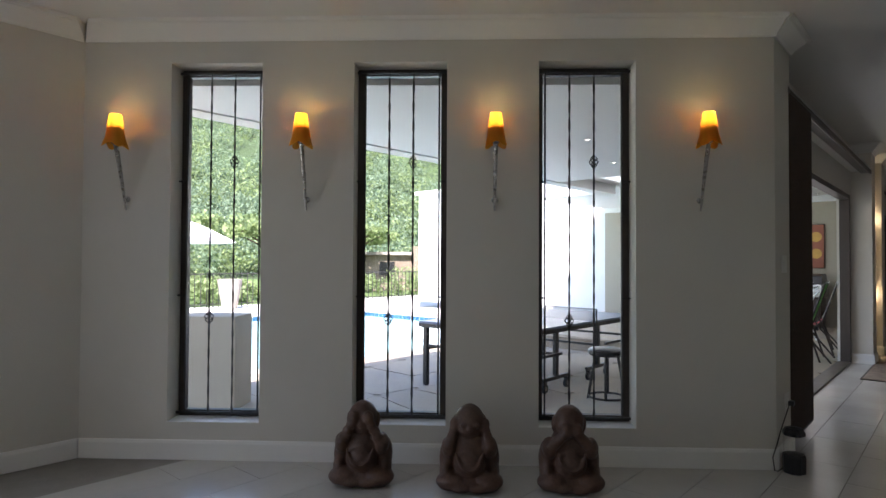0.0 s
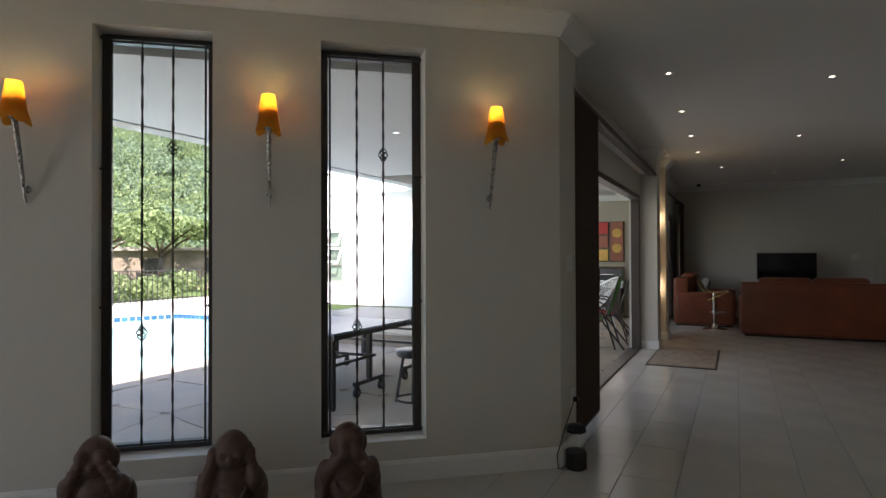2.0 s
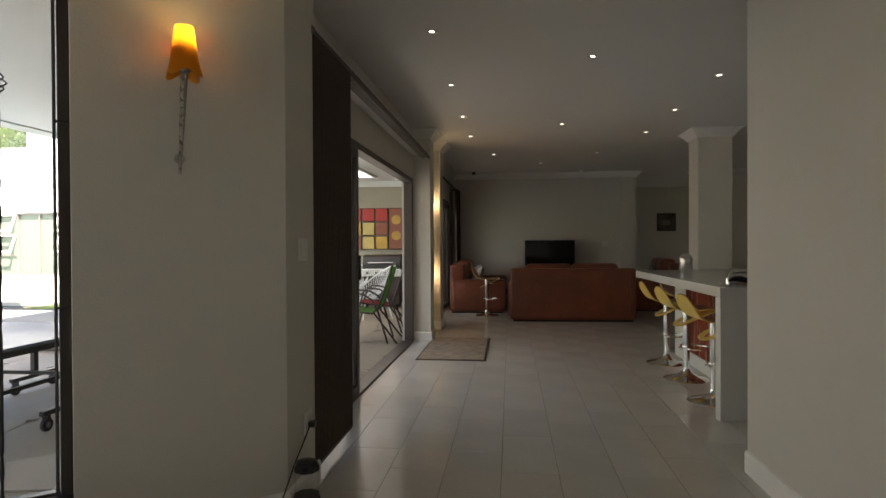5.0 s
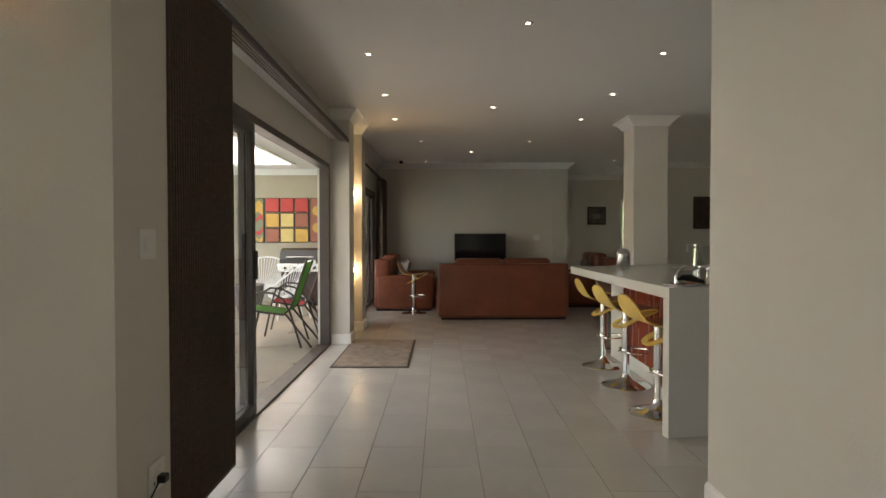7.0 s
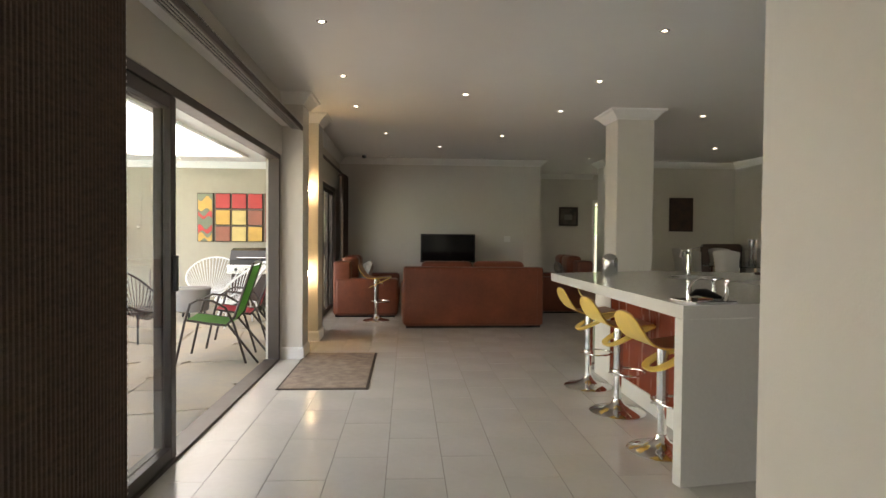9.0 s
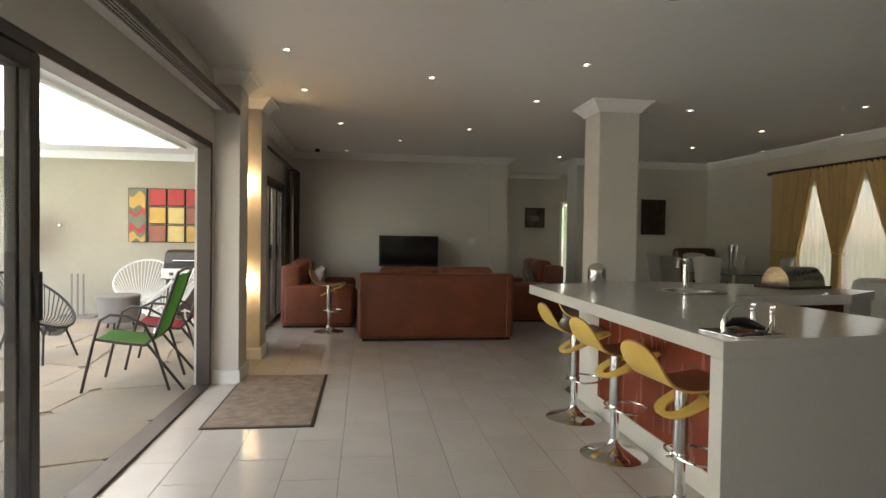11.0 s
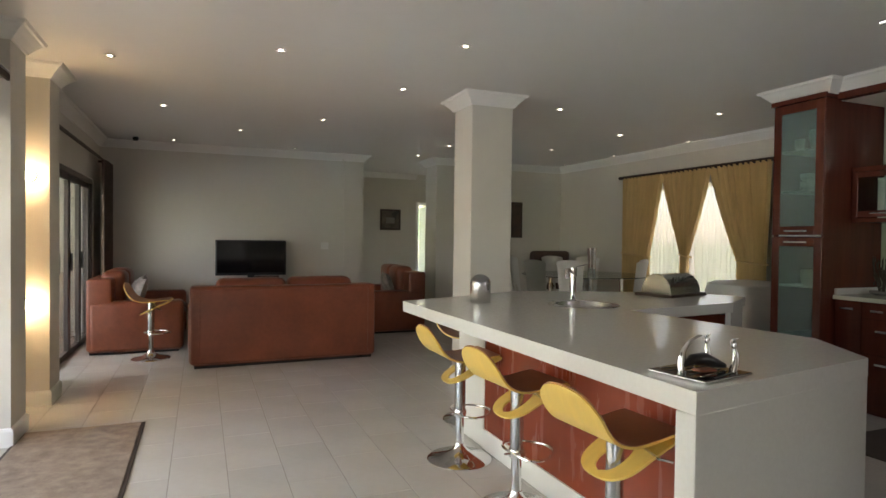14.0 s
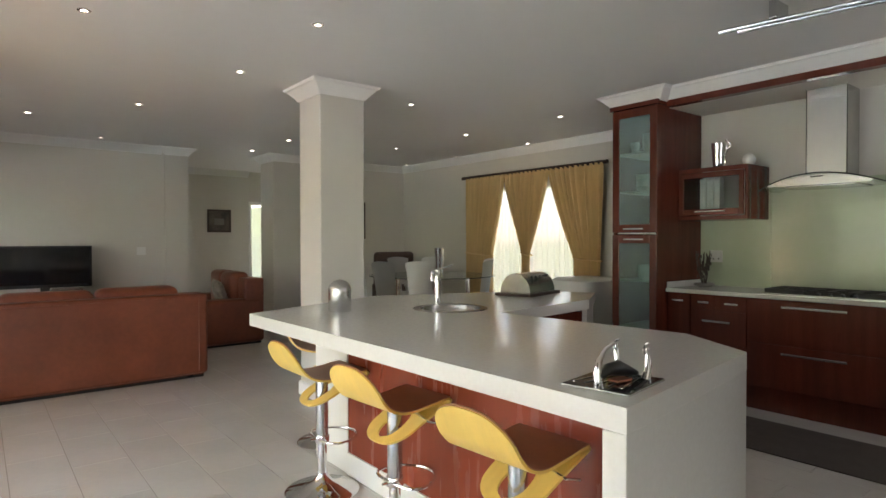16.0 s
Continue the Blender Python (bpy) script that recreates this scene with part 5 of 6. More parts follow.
M["hood_glass"] = glass_mat("hood_glass", (0.80, 0.88, 0.86))
part("canopy", bow_sheet(0.45, 5.345, 5.845, 0.0, 0.006), M["hood_glass"], hd, "curved glass canopy", smooth=True)
part("canopy_rim", tube([(5.343 + 0.10 * u * u, HY + 0.45 * u, bowed(u) - 0.001) for u in [i / 14 - 1 for i in range(29)]], 0.005, 6), M["black"], hd)
bm = bmesh.new()
arc = [(HY + 0.36 * u, bowed(u * 0.8) - 0.008) for u in [i / 12 - 1 for i in range(25)]] + [(HY + 0.34, 1.782), (HY - 0.34, 1.782)]
front, rear = ([bm.verts.new((x, y, z)) for y, z in arc] for x in (5.385, 5.845))
bm.faces.new(front)
bm.faces.new(list(reversed(rear)))
for i in range(len(arc)):
    j = (i + 1) % len(arc)
    bm.faces.new((front[i], rear[i], rear[j], front[j]))
bmesh.ops.recalc_face_normals(bm, faces=bm.faces[:])
part("body", bm, M["steel"], hd, "brushed steel body with arched top")
part("filter", boxbm(5.43, 5.80, 6.10, 6.58, 1.772, 1.784, bevel=0.004), M["steel"], hd)
for k in range(5):
    part("button", boxbm(5.378, 5.386, 6.30 + 0.018 * k, 6.311 + 0.018 * k, 1.838, 1.848), M["screen"], hd)

# glass-fronted wall cabinet
wc = thing("wall_cabinet", Matrix.Translation((0, 0, 0)), "small mahogany wall cabinet with a glass flap", "cabinet")
X0 = 5.45
for b in ((X0, 5.855, 6.88, 7.498, 1.96, 2.00), (X0, 5.855, 6.88, 7.498, 1.54, 1.575), (X0, 5.855, 6.88, 6.905, 1.575, 1.96), (X0, 5.855, 7.475, 7.498, 1.575, 1.96)):
    part("board", boxbm(*b, bevel=0.003), M["mahogany"], wc)
part("back_board", boxbm(5.84, 5.855, 6.905, 7.475, 1.575, 1.96), M["white"], wc)
fl = new("flap")
fl.parent = wc
for b in ((6.905, 6.945, 1.58, 1.955), (7.435, 7.475, 1.58, 1.955), (6.945, 7.435, 1.58, 1.635), (6.945, 7.435, 1.91, 1.955)):
    part("flap_frame", boxbm(X0 - 0.02, X0 - 0.001, *b, bevel=0.003), M["mahogany"], fl)
M["flap_glass"] = glass_mat("flap_glass", (0.86, 0.90, 0.89))
part("flap_pane", boxbm(X0 - 0.013, X0 - 0.008, 6.945, 7.435, 1.635, 1.91), M["flap_glass"], fl, "smoky glass")
for k in range(3):
    tn = thing("tin", Matrix.Translation((5.515, 7.155 + 0.062 * k, 1.575)), "tall white tin behind the smoky glass", "tin", "tins in the wall cabinet")
    part("body", boxbm(-0.04, 0.04, -0.028, 0.028, 0, 0.30, bevel=0.005), M["white_ply"], tn)
    part("lid", boxbm(-0.041, 0.041, -0.029, 0.029, 0.30, 0.325, bevel=0.004), M["white"], tn)
part("flap_handle", boxbm(X0 - 0.034, X0 - 0.022, 7.05, 7.33, 1.606, 1.62, bevel=0.003), M["steel"], fl)
jg = thing("steel_jug", Matrix.Translation((5.60, 7.205, 2.00)), "polished steel jug with a beaded curled handle on the wall cabinet", "jug")
part("body", lathe([(0.030, 0), (0.040, 0.006), (0.046, 0.03), (0.050, 0.09), (0.058, 0.215), (0.060, 0.222), (0.055, 0.220), (0.045, 0.10), (0.004, 0.02)], 28), M["chrome"], jg, smooth=True)
hj = part("handle", tube([(-0.01, -0.050, 0.03), (-0.01, -0.072, 0.055), (-0.01, -0.062, 0.10), (-0.01, -0.078, 0.15), (-0.01, -0.085, 0.20), (-0.01, -0.108, 0.215), (-0.01, -0.118, 0.19), (-0.01, -0.098, 0.165)], 0.008, 8), M["chrome"], jg, smooth=True)
for y, z, r in ((-0.083, 0.236, 0.016), (-0.078, 0.16, 0.014), (-0.064, 0.10, 0.012)):
    kb_ = bmesh.new()
    bmesh.ops.create_icosphere(kb_, subdivisions=2, radius=r)
    part("bead", kb_, M["chrome"], hj, smooth=True, at=Matrix.Translation((-0.01, y, z)))
bs = bmesh.new()
bmesh.ops.create_icosphere(bs, subdivisions=3, radius=0.055)
ball = part("ceramic_ball", bs, M["white_ply"], smooth=True)
ball.matrix_basis = Matrix.Translation((5.66, 6.965, 2.055))
tagged(ball, "white ceramic ball standing on the wall cabinet", "ornament")
pv = thing("dried_twigs", Matrix.Translation((5.62, 7.34, 0.937)), "dark dried twigs in a squat dish on the worktop", "plant")
part("dish", lathe([(0.05, 0), (0.09, 0.02), (0.085, 0.035), (0.004, 0.03)], 20), M["grey_plastic"], pv)
bm = bmesh.new()
rng = random.Random(5)
for k in range(14):
    a2 = rng.uniform(0, 6.28)
    h2 = rng.uniform(0.15, 0.33)
    p0 = Vector((0.02 * math.cos(a2), 0.02 * math.sin(a2), 0.03))
    p1 = Vector((0.05 * math.cos(a2), 0.07 * math.sin(a2), h2))
    tube([p0, (p0 + p1) / 2 + Vector((0.01, 0.01, 0)), p1], 0.003, 5, bm=bm)
    for j in range(5):
        c = p0.lerp(p1, 0.45 + 0.11 * j)
        res = bmesh.ops.create_icosphere(bm, subdivisions=1, radius=0.012)
        bmesh.ops.transform(bm, matrix=Matrix.Translation(c + Vector((rng.uniform(-.02, .02), rng.uniform(-.02, .02), 0))) @ Matrix.Diagonal((0.6, 0.6, 1.6, 1)), verts=res["verts"])
part("twigs", bm, M["darkwood"], pv)

# ---- dining ----
dt = thing("dining_table", Matrix.Translation((5.50, 11.28, 0)), "round glass dining table on chrome legs", "table")
M["table_glass"] = mat("table_glass", (0.28, 0.38, 0.34), 0.05, trans=0.8)
part("glass_top", lathe([(0.89, 0.86), (0.90, 0.863), (0.90, 0.872), (0.89, 0.875)], 48), M["table_glass"], dt, "greenish glass top")
for k in range(4):
    a2 = math.pi / 4 + k * math.pi / 2
    part("leg", lathe([(0.03, 0.0), (0.03, 0.86)], 14), M["chrome"], dt, at=Matrix.Translation((0.5 * math.cos(a2), 0.5 * math.sin(a2), 0)))
vs = thing("steel_vase", Matrix.Translation((5.42, 11.02, 0.875)), "tall polished steel vase on the glass table", "vase")
part("body", lathe([(0.055, 0), (0.06, 0.02), (0.052, 0.17), (0.068, 0.38), (0.061, 0.38), (0.045, 0.17), (0.004, 0.02)], 24), M["chrome"], vs, smooth=True)


def dining_chair_master(m):
    root = thing("dining_chair", m, "white moulded dining chair with oval cut-outs in its back", "chair", "chairs round the table")
    bm = bmesh.new()
    nx, nz = 16, 18
    gg = [[None] * (nz + 1) for _ in range(nx + 1)]
    for i in range(nx + 1):
        for j in range(nz + 1):
            u, v = i / nx * 2 - 1, j / nz
            w2 = 0.140 + 0.035 * v + 0.012 * max(0, v - 0.8) / 0.2
            gg[i][j] = bm.verts.new((u * w2, -0.20 - 0.09 * v + 0.05 * u * u, 0.46 + 0.62 * v + 0.022 * (1 - u * u) * (v > 0.9) - 0.012 * abs(u) ** 6 * (v > 0.9)))
    for i in range(nx):
        for j in range(nz):
            u, v = (i + 0.5) / nx * 2 - 1, (j + 0.5) / nz
            if any(((u - c) / 0.20) ** 2 + ((v - 0.24) / 0.085) ** 2 < 1 for c in (-0.55, 0.0, 0.55)):
                continue
            bm.faces.new((gg[i][j], gg[i + 1][j], gg[i + 1][j + 1], gg[i][j + 1]))
    bmesh.ops.solidify(bm, geom=bm.faces[:], thickness=0.022)
    part("backrest", bm, M["white_ply"], root, smooth=True)
    part("seat", boxbm(-0.19, 0.19, -0.22, 0.22, 0.43, 0.475, bevel=0.02, seg=3), M["white_ply"], root, smooth=True)
    for x in (-0.15, 0.15):
        for y in (-0.18, 0.18):
            part("leg", tube([(x, y, 0.44), (x * 1.1, y * 1.12, 0.0)], 0.016, 10), M["chrome"], root)
    return root


CH = [(4.64, 10.96, -70), (4.98, 10.80, -47), (5.76, 10.72, 25), (6.05, 11.05, 67), (5.62, 12.15, 172), (6.02, 11.95, 142), (4.95, 11.95, -141)]
ch = dining_chair_master(pose(*CH[0][:2], 0, 0, 0, CH[0][2]))
for x, y, a2 in CH[1:]:
    copy_thing(ch, pose(x, y, 0, 0, 0, a2))
ac = thing("leather_chair", pose(6.10, 12.98, 0, 0, 0, 165), "dark brown leather easy chair in the dining corner", "armchair")
part("seat", cushiony(-0.34, 0.34, -0.30, 0.36, 0.24, 0.46, 0.06, 0.02), M["brownleather"], ac, smooth=True)
part("backrest", cushiony(-0.36, 0.36, -0.42, -0.26, 0.30, 1.16, 0.07, 0.03), M["brownleather"], ac, smooth=True)
for x in (-0.40, 0.28):
    part("arm", cushiony(x, x + 0.12, -0.36, 0.34, 0.10, 0.62, 0.04, 0.01), M["brownleather"], ac, smooth=True)
part("base", boxbm(-0.32, 0.32, -0.3, 0.3, 0.0, 0.26, bevel=0.01), M["darkwood"], ac)
wa = thing("draped_chair", pose(5.98, 8.95, 0, 0, 0, 0), "chair under a white loose cover beside the window", "chair")
bm = bmesh.new()
rings = []
for z, sx, sy in ((0.33, 0.42, 0.36), (0.55, 0.40, 0.34), (0.80, 0.38, 0.32), (0.90, 0.36, 0.30), (0.93, 0.30, 0.25)):
    rings.append([bm.verts.new((sx * (abs(math.cos(a2)) ** 0.35) * (1 if math.cos(a2) > 0 else -1) * (1 + 0.03 * math.sin(9 * a2) * (0.95 - z)), sy * (abs(math.sin(a2)) ** 0.35) * (1 if math.sin(a2) > 0 else -1) * (1 + 0.03 * math.sin(7 * a2) * (0.95 - z)), z)) for a2 in [2 * math.pi * i / 40 for i in range(40)]])
for ra, rb3 in zip(rings, rings[1:]):
    for i in range(40):
        bm.faces.new((ra[i], ra[(i + 1) % 40], rb3[(i + 1) % 40], rb3[i]))
bm.faces.new(rings[-1])
part("cover", bm, M["white_ply"], wa, "white loose cover", smooth=True)
for x in (-0.33, 0.30):
    for y in (-0.27, 0.24):
        part("leg", boxbm(x, x + 0.05, y, y + 0.05, 0, 0.36, bevel=0.004), M["darkwood"], wa)

# curtains of the dining window
cr = thing("curtain_pole", Matrix.Translation((0, 0, 0)), "dark wooden pole carrying the gold curtains", "curtain pole")
part("pole", tube([(6.47, 9.02, 2.325), (6.47, 11.76, 2.335)], 0.026, 12), M["darkwood"], cr)
for y in (9.25, 10.5, 11.7):
    part("bracket", boxbm(6.46, 6.598, y, y + 0.025, 2.32, 2.345), M["darkwood"], cr)
for nm, y0, y1, c, w2, zw in (("left", 11.66, 10.81, 0.36, 0.70, 1.15), ("mid", 10.82, 9.955, 0.52, 0.15, 1.17), ("right", 9.965, 9.07, 0.72, 0.45, 1.12)):
    cu = thing("gold_curtain", Matrix.Translation((0, 0, 0)), "gold pleated curtain gathered with a tie-back", "curtain", "gold curtains")
    part("cloth", pleat(bmesh.new(), (6.46, y0), (6.46, y1), 0.03, 2.32, 11, 0.042, waist=(c, w2), waist_z=zw, rows=30, seg=5), M["gold"], cu, smooth=True)
    yc = y0 + (y1 - y0) * c
    hw = abs(y1 - y0) * w2 / 2 + 0.015
    tb = bmesh.new()
    tube([(6.46 + 0.055 * math.cos(q), yc + hw * math.sin(q), zw + 0.02 * math.sin(q)) for q in [i * math.pi / 10 for i in range(20)]], 0.022, 6, closed=True, bm=tb, flat=0.4)
    part("tie_back", tb, M["gold"], cu)
sh = thing("sheer_curtain", Matrix.Translation((0, 0, 0)), "white sheer voile across the bright window", "curtain")
part("voile", pleat(bmesh.new(), (6.555, 11.75), (6.555, 9.2), 0.04, 2.30, 34, 0.014, rows=4, seg=5), M["sheer"], sh, smooth=True)
part("rail", tube([(6.555, 9.2, 2.31), (6.555, 11.75, 2.31)], 0.008, 8), M["steel"], sh)

# ---- patio ----
PZ = -0.03
def lounge_chair(m, fabric, label):
    """Stacking garden chair with sling seat: faces -x in its own frame."""
    root = thing("garden_chair", m, label, "chair", "garden chairs")
    for sy in (-0.28, 0.28):
        part("leg", tube([(-0.36, sy, 0.0), (-0.27, sy, 0.42), (-0.22, sy, 0.60), (-0.14, sy, 0.645), (0.0, sy, 0.63), (0.12, sy, 0.56), (0.20, sy, 0.40), (0.32, sy, 0.0)], 0.0125, 10), M["bronze"], root, "bent bronze leg and arm", smooth=True)
        part("side_rail", tube([(-0.28, sy * 0.9, 0.44), (-0.05, sy * 0.9, 0.40), (0.12, sy * 0.9, 0.38), (0.20, sy * 0.9, 0.46), (0.28, sy * 0.9, 0.70), (0.38, sy * 0.9, 1.0)], 0.0125, 10), M["bronze"], root, smooth=True)
        part("rear_leg", tube([(0.13, sy * 0.9, 0.40), (0.44, sy, 0.0)], 0.0125, 8), M["bronze"], root)
    part("top_bar", tube([(0.38, -0.252, 1.0), (0.395, 0, 1.02), (0.38, 0.252, 1.0)], 0.0125, 8), M["bronze"], root)
    for pr, nm in (([(-0.29, 0.44), (-0.15, 0.425), (0.0, 0.40), (0.11, 0.388)], "seat"), ([(0.13, 0.39), (0.20, 0.47), (0.28, 0.70), (0.375, 0.985)], "backrest")):
        bm = bmesh.new()
        g = [[bm.verts.new((x, 0.245 * (j / 4 - 1), z - 0.012 * (1 - (j / 4 - 1) ** 2))) for j in range(9)] for x, z in pr]
        for i in range(len(pr) - 1):
            for j in range(8):
                bm.faces.new((g[i][j], g[i + 1][j], g[i + 1][j + 1], g[i][j + 1]))
        bmesh.ops.solidify(bm, geom=bm.faces[:], thickness=0.006)
        part(nm, bm, fabric, root, smooth=True)
    return root


lounge_chair(pose(-1.62, 8.88, PZ, 0, 0, 4), M["green_mesh"], "green sling garden chair with bronze frame on the patio")
lounge_chair(pose(-1.62, 9.75, PZ, 0, 0, 8), M["red_mesh"], "red sling garden chair with bronze frame on the patio")


def string_chair(m, cord, label, metal):
    root = thing("string_chair", m, label, "chair", "string chairs")
    n = 44
    rim, hub = [], []
    for i in range(n):
        a2 = 2 * math.pi * i / n
        x, y = 0.40 * math.cos(a2), 0.44 * math.sin(a2)
        rim.append(Vector((x, y * 0.80 + 0.02, 0.62 + y * 0.62)))
        hub.append(Vector((0.09 * math.cos(a2), -0.06 + 0.08 * math.sin(a2), 0.335 + 0.02 * math.sin(a2))))
    part("rim", tube(rim, 0.014, 8, closed=True), metal, root, smooth=True)
    part("hub_ring", tube(hub, 0.009, 6, closed=True), metal, root)
    for i in range(n):
        mid = (rim[i] + hub[i]) / 2 + Vector((0, -0.015, -0.075))
        part("cord", tube([rim[i], mid, hub[i]], 0.0055, 5), cord, root)
    legs = [(-0.26, -0.28), (0.26, -0.28), (-0.24, 0.24), (0.24, 0.24)]
    for x, y in legs:
        part("leg", tube([(x * 0.6, y * 0.75, 0.33), (x, y, 0.0)], 0.012, 8), metal, root)
    for y in (-0.21, 0.18):
        part("cross_bar", tube([(-0.16, y, 0.33), (0.16, y, 0.33)], 0.010, 8), metal, root)
    part("cross_bar", tube([(0, -0.21, 0.33), (0, 0.18, 0.33)], 0.010, 8), metal, root)
    return root


string_chair(pose(-2.95, 12.75, PZ, 0, 0, 5), M["cord_white"], "white string lounge chair with round back", M["cord_white"])
string_chair(pose(-2.05, 11.2, PZ, 0, 0, -60), M["cord_white"], "white string lounge chair with round back", M["cord_white"])
string_chair(pose(-3.02, 9.95, PZ - 0.0, 0, 0, 80), M["cord_dark"], "dark grey string lounge chair on the patio", M["cord_dark"])
gt = thing("drum_table", Matrix.Translation((-2.98, 11.95, PZ)), "grey woven drum side table on the patio", "side table")
part("body", lathe([(0.20, 0.10), (0.235, 0.12), (0.262, 0.40), (0.265, 0.43)], 32), M["grey_plastic"], gt, smooth=True)
part("lid", lathe([(0.272, 0.43), (0.275, 0.45), (0.26, 0.47), (0.004, 0.475)], 32), M["grey_plastic"], gt, smooth=True)
for k in range(3):
    a2 = 0.6 + k * 2.094
    part("foot", tube([(0.17 * math.cos(a2), 0.17 * math.sin(a2), 0.12), (0.20 * math.cos(a2), 0.20 * math.sin(a2), 0)], 0.016, 8), M["black"], gt)
bq = thing("barbecue", Matrix.Translation((-2.28, 13.05, PZ)), "black gas barbecue with steel control panel and lid shut", "barbecue")
part("cart", boxbm(-0.36, 0.36, -0.25, 0.25, 0.08, 0.62, bevel=0.01), M["darkwood"], bq)
part("control_panel", boxbm(-0.42, 0.42, -0.30, 0.25, 0.62, 0.78, bevel=0.01), M["steel"], bq, "steel control panel")
for k in range(4):
    part("knob", lathe([(0.024, 0), (0.022, 0.03), (0.003, 0.032)], 14), M["black"], bq, at=pose(-0.27 + 0.18 * k, -0.30, 0.70, 90, 0, 0))
bm = bmesh.new()
pts = [(-0.27, 0.78), (-0.27, 0.86), (-0.20, 1.02), (-0.05, 1.06), (0.15, 1.06), (0.25, 1.0), (0.25, 0.78)]
ga = [bm.verts.new((-0.38, y, z)) for y, z in pts]
gb = [bm.verts.new((0.38, y, z)) for y, z in pts]
for i in range(len(pts)):
    j = (i + 1) % len(pts)
    bm.faces.new((ga[i], ga[j], gb[j], gb[i]))
bm.faces.new(ga)
bm.faces.new(list(reversed(gb)))
bmesh.ops.recalc_face_normals(bm, faces=bm.faces[:])
part("lid", bm, M["black"], bq, "black domed lid")
part("lid_handle", tube([(-0.25, -0.30, 0.90), (0.25, -0.30, 0.90)], 0.012, 8), M["steel"], bq)
part("badge", boxbm(-0.03, 0.03, -0.262, -0.255, 0.93, 0.96, m=pose(0, 0.035, 0, 0, 0, 0)), M["steel"], bq)
for x in (-0.32, 0.26):
    part("wheel", lathe([(0.08, -0.02), (0.08, 0.02)], 18), M["black"], bq, at=pose(x + 0.03, 0.2, 0.08, 0, 90, 0))
    part("foot", boxbm(x, x + 0.05, -0.24, -0.18, 0, 0.09), M["black"], bq)

# wall art: nine tiles between two tall panels
art = thing("wall_art", Matrix.Translation((-3.43, 13.488, 0)), "wall art of red, ochre and brown enamel panels in dark frames", "wall art")
TOPZ, BOTZ = 2.00, 1.13


def art_panel(name, x0, x1, z0, z1, m_in):
    fr = part(name, boxbm(x0, x1, -0.03, 0.0, z0, z1, bevel=0.004), M["darkwood"], art)
    part("face", boxbm(x0 + 0.012, x1 - 0.012, -0.045, -0.028, z0 + 0.012, z1 - 0.012, bevel=0.005), m_in, fr)
    return fr


tp1 = art_panel("tall_panel", 0, 0.29, BOTZ, TOPZ, M["sage"])
for z0, z1, k in ((1.70, 1.95, "ochre"), (1.56, 1.68, "red"), (1.30, 1.44, "red"), (1.16, 1.30, "ochre")):
    bm = bmesh.new()
    n = 12
    lo = [bm.verts.new((0.025 + 0.24 * i / n, -0.048, z0 + 0.03 * math.sin(i * 0.7 + z0 * 9))) for i in range(n + 1)]
    hi = [bm.verts.new((0.025 + 0.24 * i / n, -0.048, z1 - 0.05 + 0.05 * math.sin(i * 0.55 + z1 * 5))) for i in range(n + 1)]
    for i in range(n):
        bm.faces.new((lo[i], lo[i + 1], hi[i + 1], hi[i]))
    part("painted_wave", bm, M[k], tp1)
COLS = (("red", "red", "red"), ("ochre", "pale_ochre", "brick_red"), ("brick_red", "pale_ochre", "ochre"))
for r in range(3):
    for c in range(3):
        x0 = 0.32 + c * 0.285
        z1 = TOPZ - r * 0.295
        art_panel("square_panel", x0, x0 + 0.27, z1 - 0.28, z1, M[COLS[r][c]])
tp2 = art_panel("tall_panel", 1.19, 1.48, BOTZ, TOPZ, M["brick_red"])
for z, k in ((1.75, "ochre"), (1.42, "ochre")):
    part("painted_disc", lathe([(0.10, 0), (0.10, 0.004)], 24), M[k], tp2, at=Matrix.Translation((1.335, -0.045, z)) @ pose(0, 0, 0, 90, 0, 0))

wk = thing("cricket_stumps", Matrix.Translation((-4.05, 13.1, PZ)), "three pale wooden stumps on a flat base", "stumps")
part("base", boxbm(-0.2, 0.3, -0.1, 0.1, 0.0, 0.025, bevel=0.004), M["grey_plastic"], wk)
for k in range(3):
    part("stump", lathe([(0.015, 0.02), (0.015, 0.66), (0.010, 0.67)], 10), M["pot_clay"], wk, at=Matrix.Translation((-0.06 + 0.085 * k, 0, 0)))
pbg = thing("punch_bag", Matrix.Translation((-4.88, 13.15, 0)), "red punch bag hanging from the patio ceiling", "punch bag")
part("bag", lathe([(0.10, 0.92), (0.165, 0.94), (0.17, 0.96), (0.17, 1.48), (0.15, 1.51), (0.06, 1.53)], 24), M["red"], pbg, smooth=True)
part("chain", tube([(0, 0, 1.52), (0, 0, 2.60)], 0.008, 6), M["iron"], pbg)
wh = thing("wall_hook", pose(-4.45, 13.49, 1.38, 90, 0, 0), "small brass tap on the patio wall", "tap")
part("body", lathe([(0.02, 0), (0.03, 0.02), (0.02, 0.05)], 12), M["steel"], wh)

# table tennis table
def rot_box(bm, c, ang, hx, hy, z0, z1):
    box(bm, -hx, hx, -hy, hy, z0, z1, m=pose(c[0], c[1], 0, 0, 0, ang))


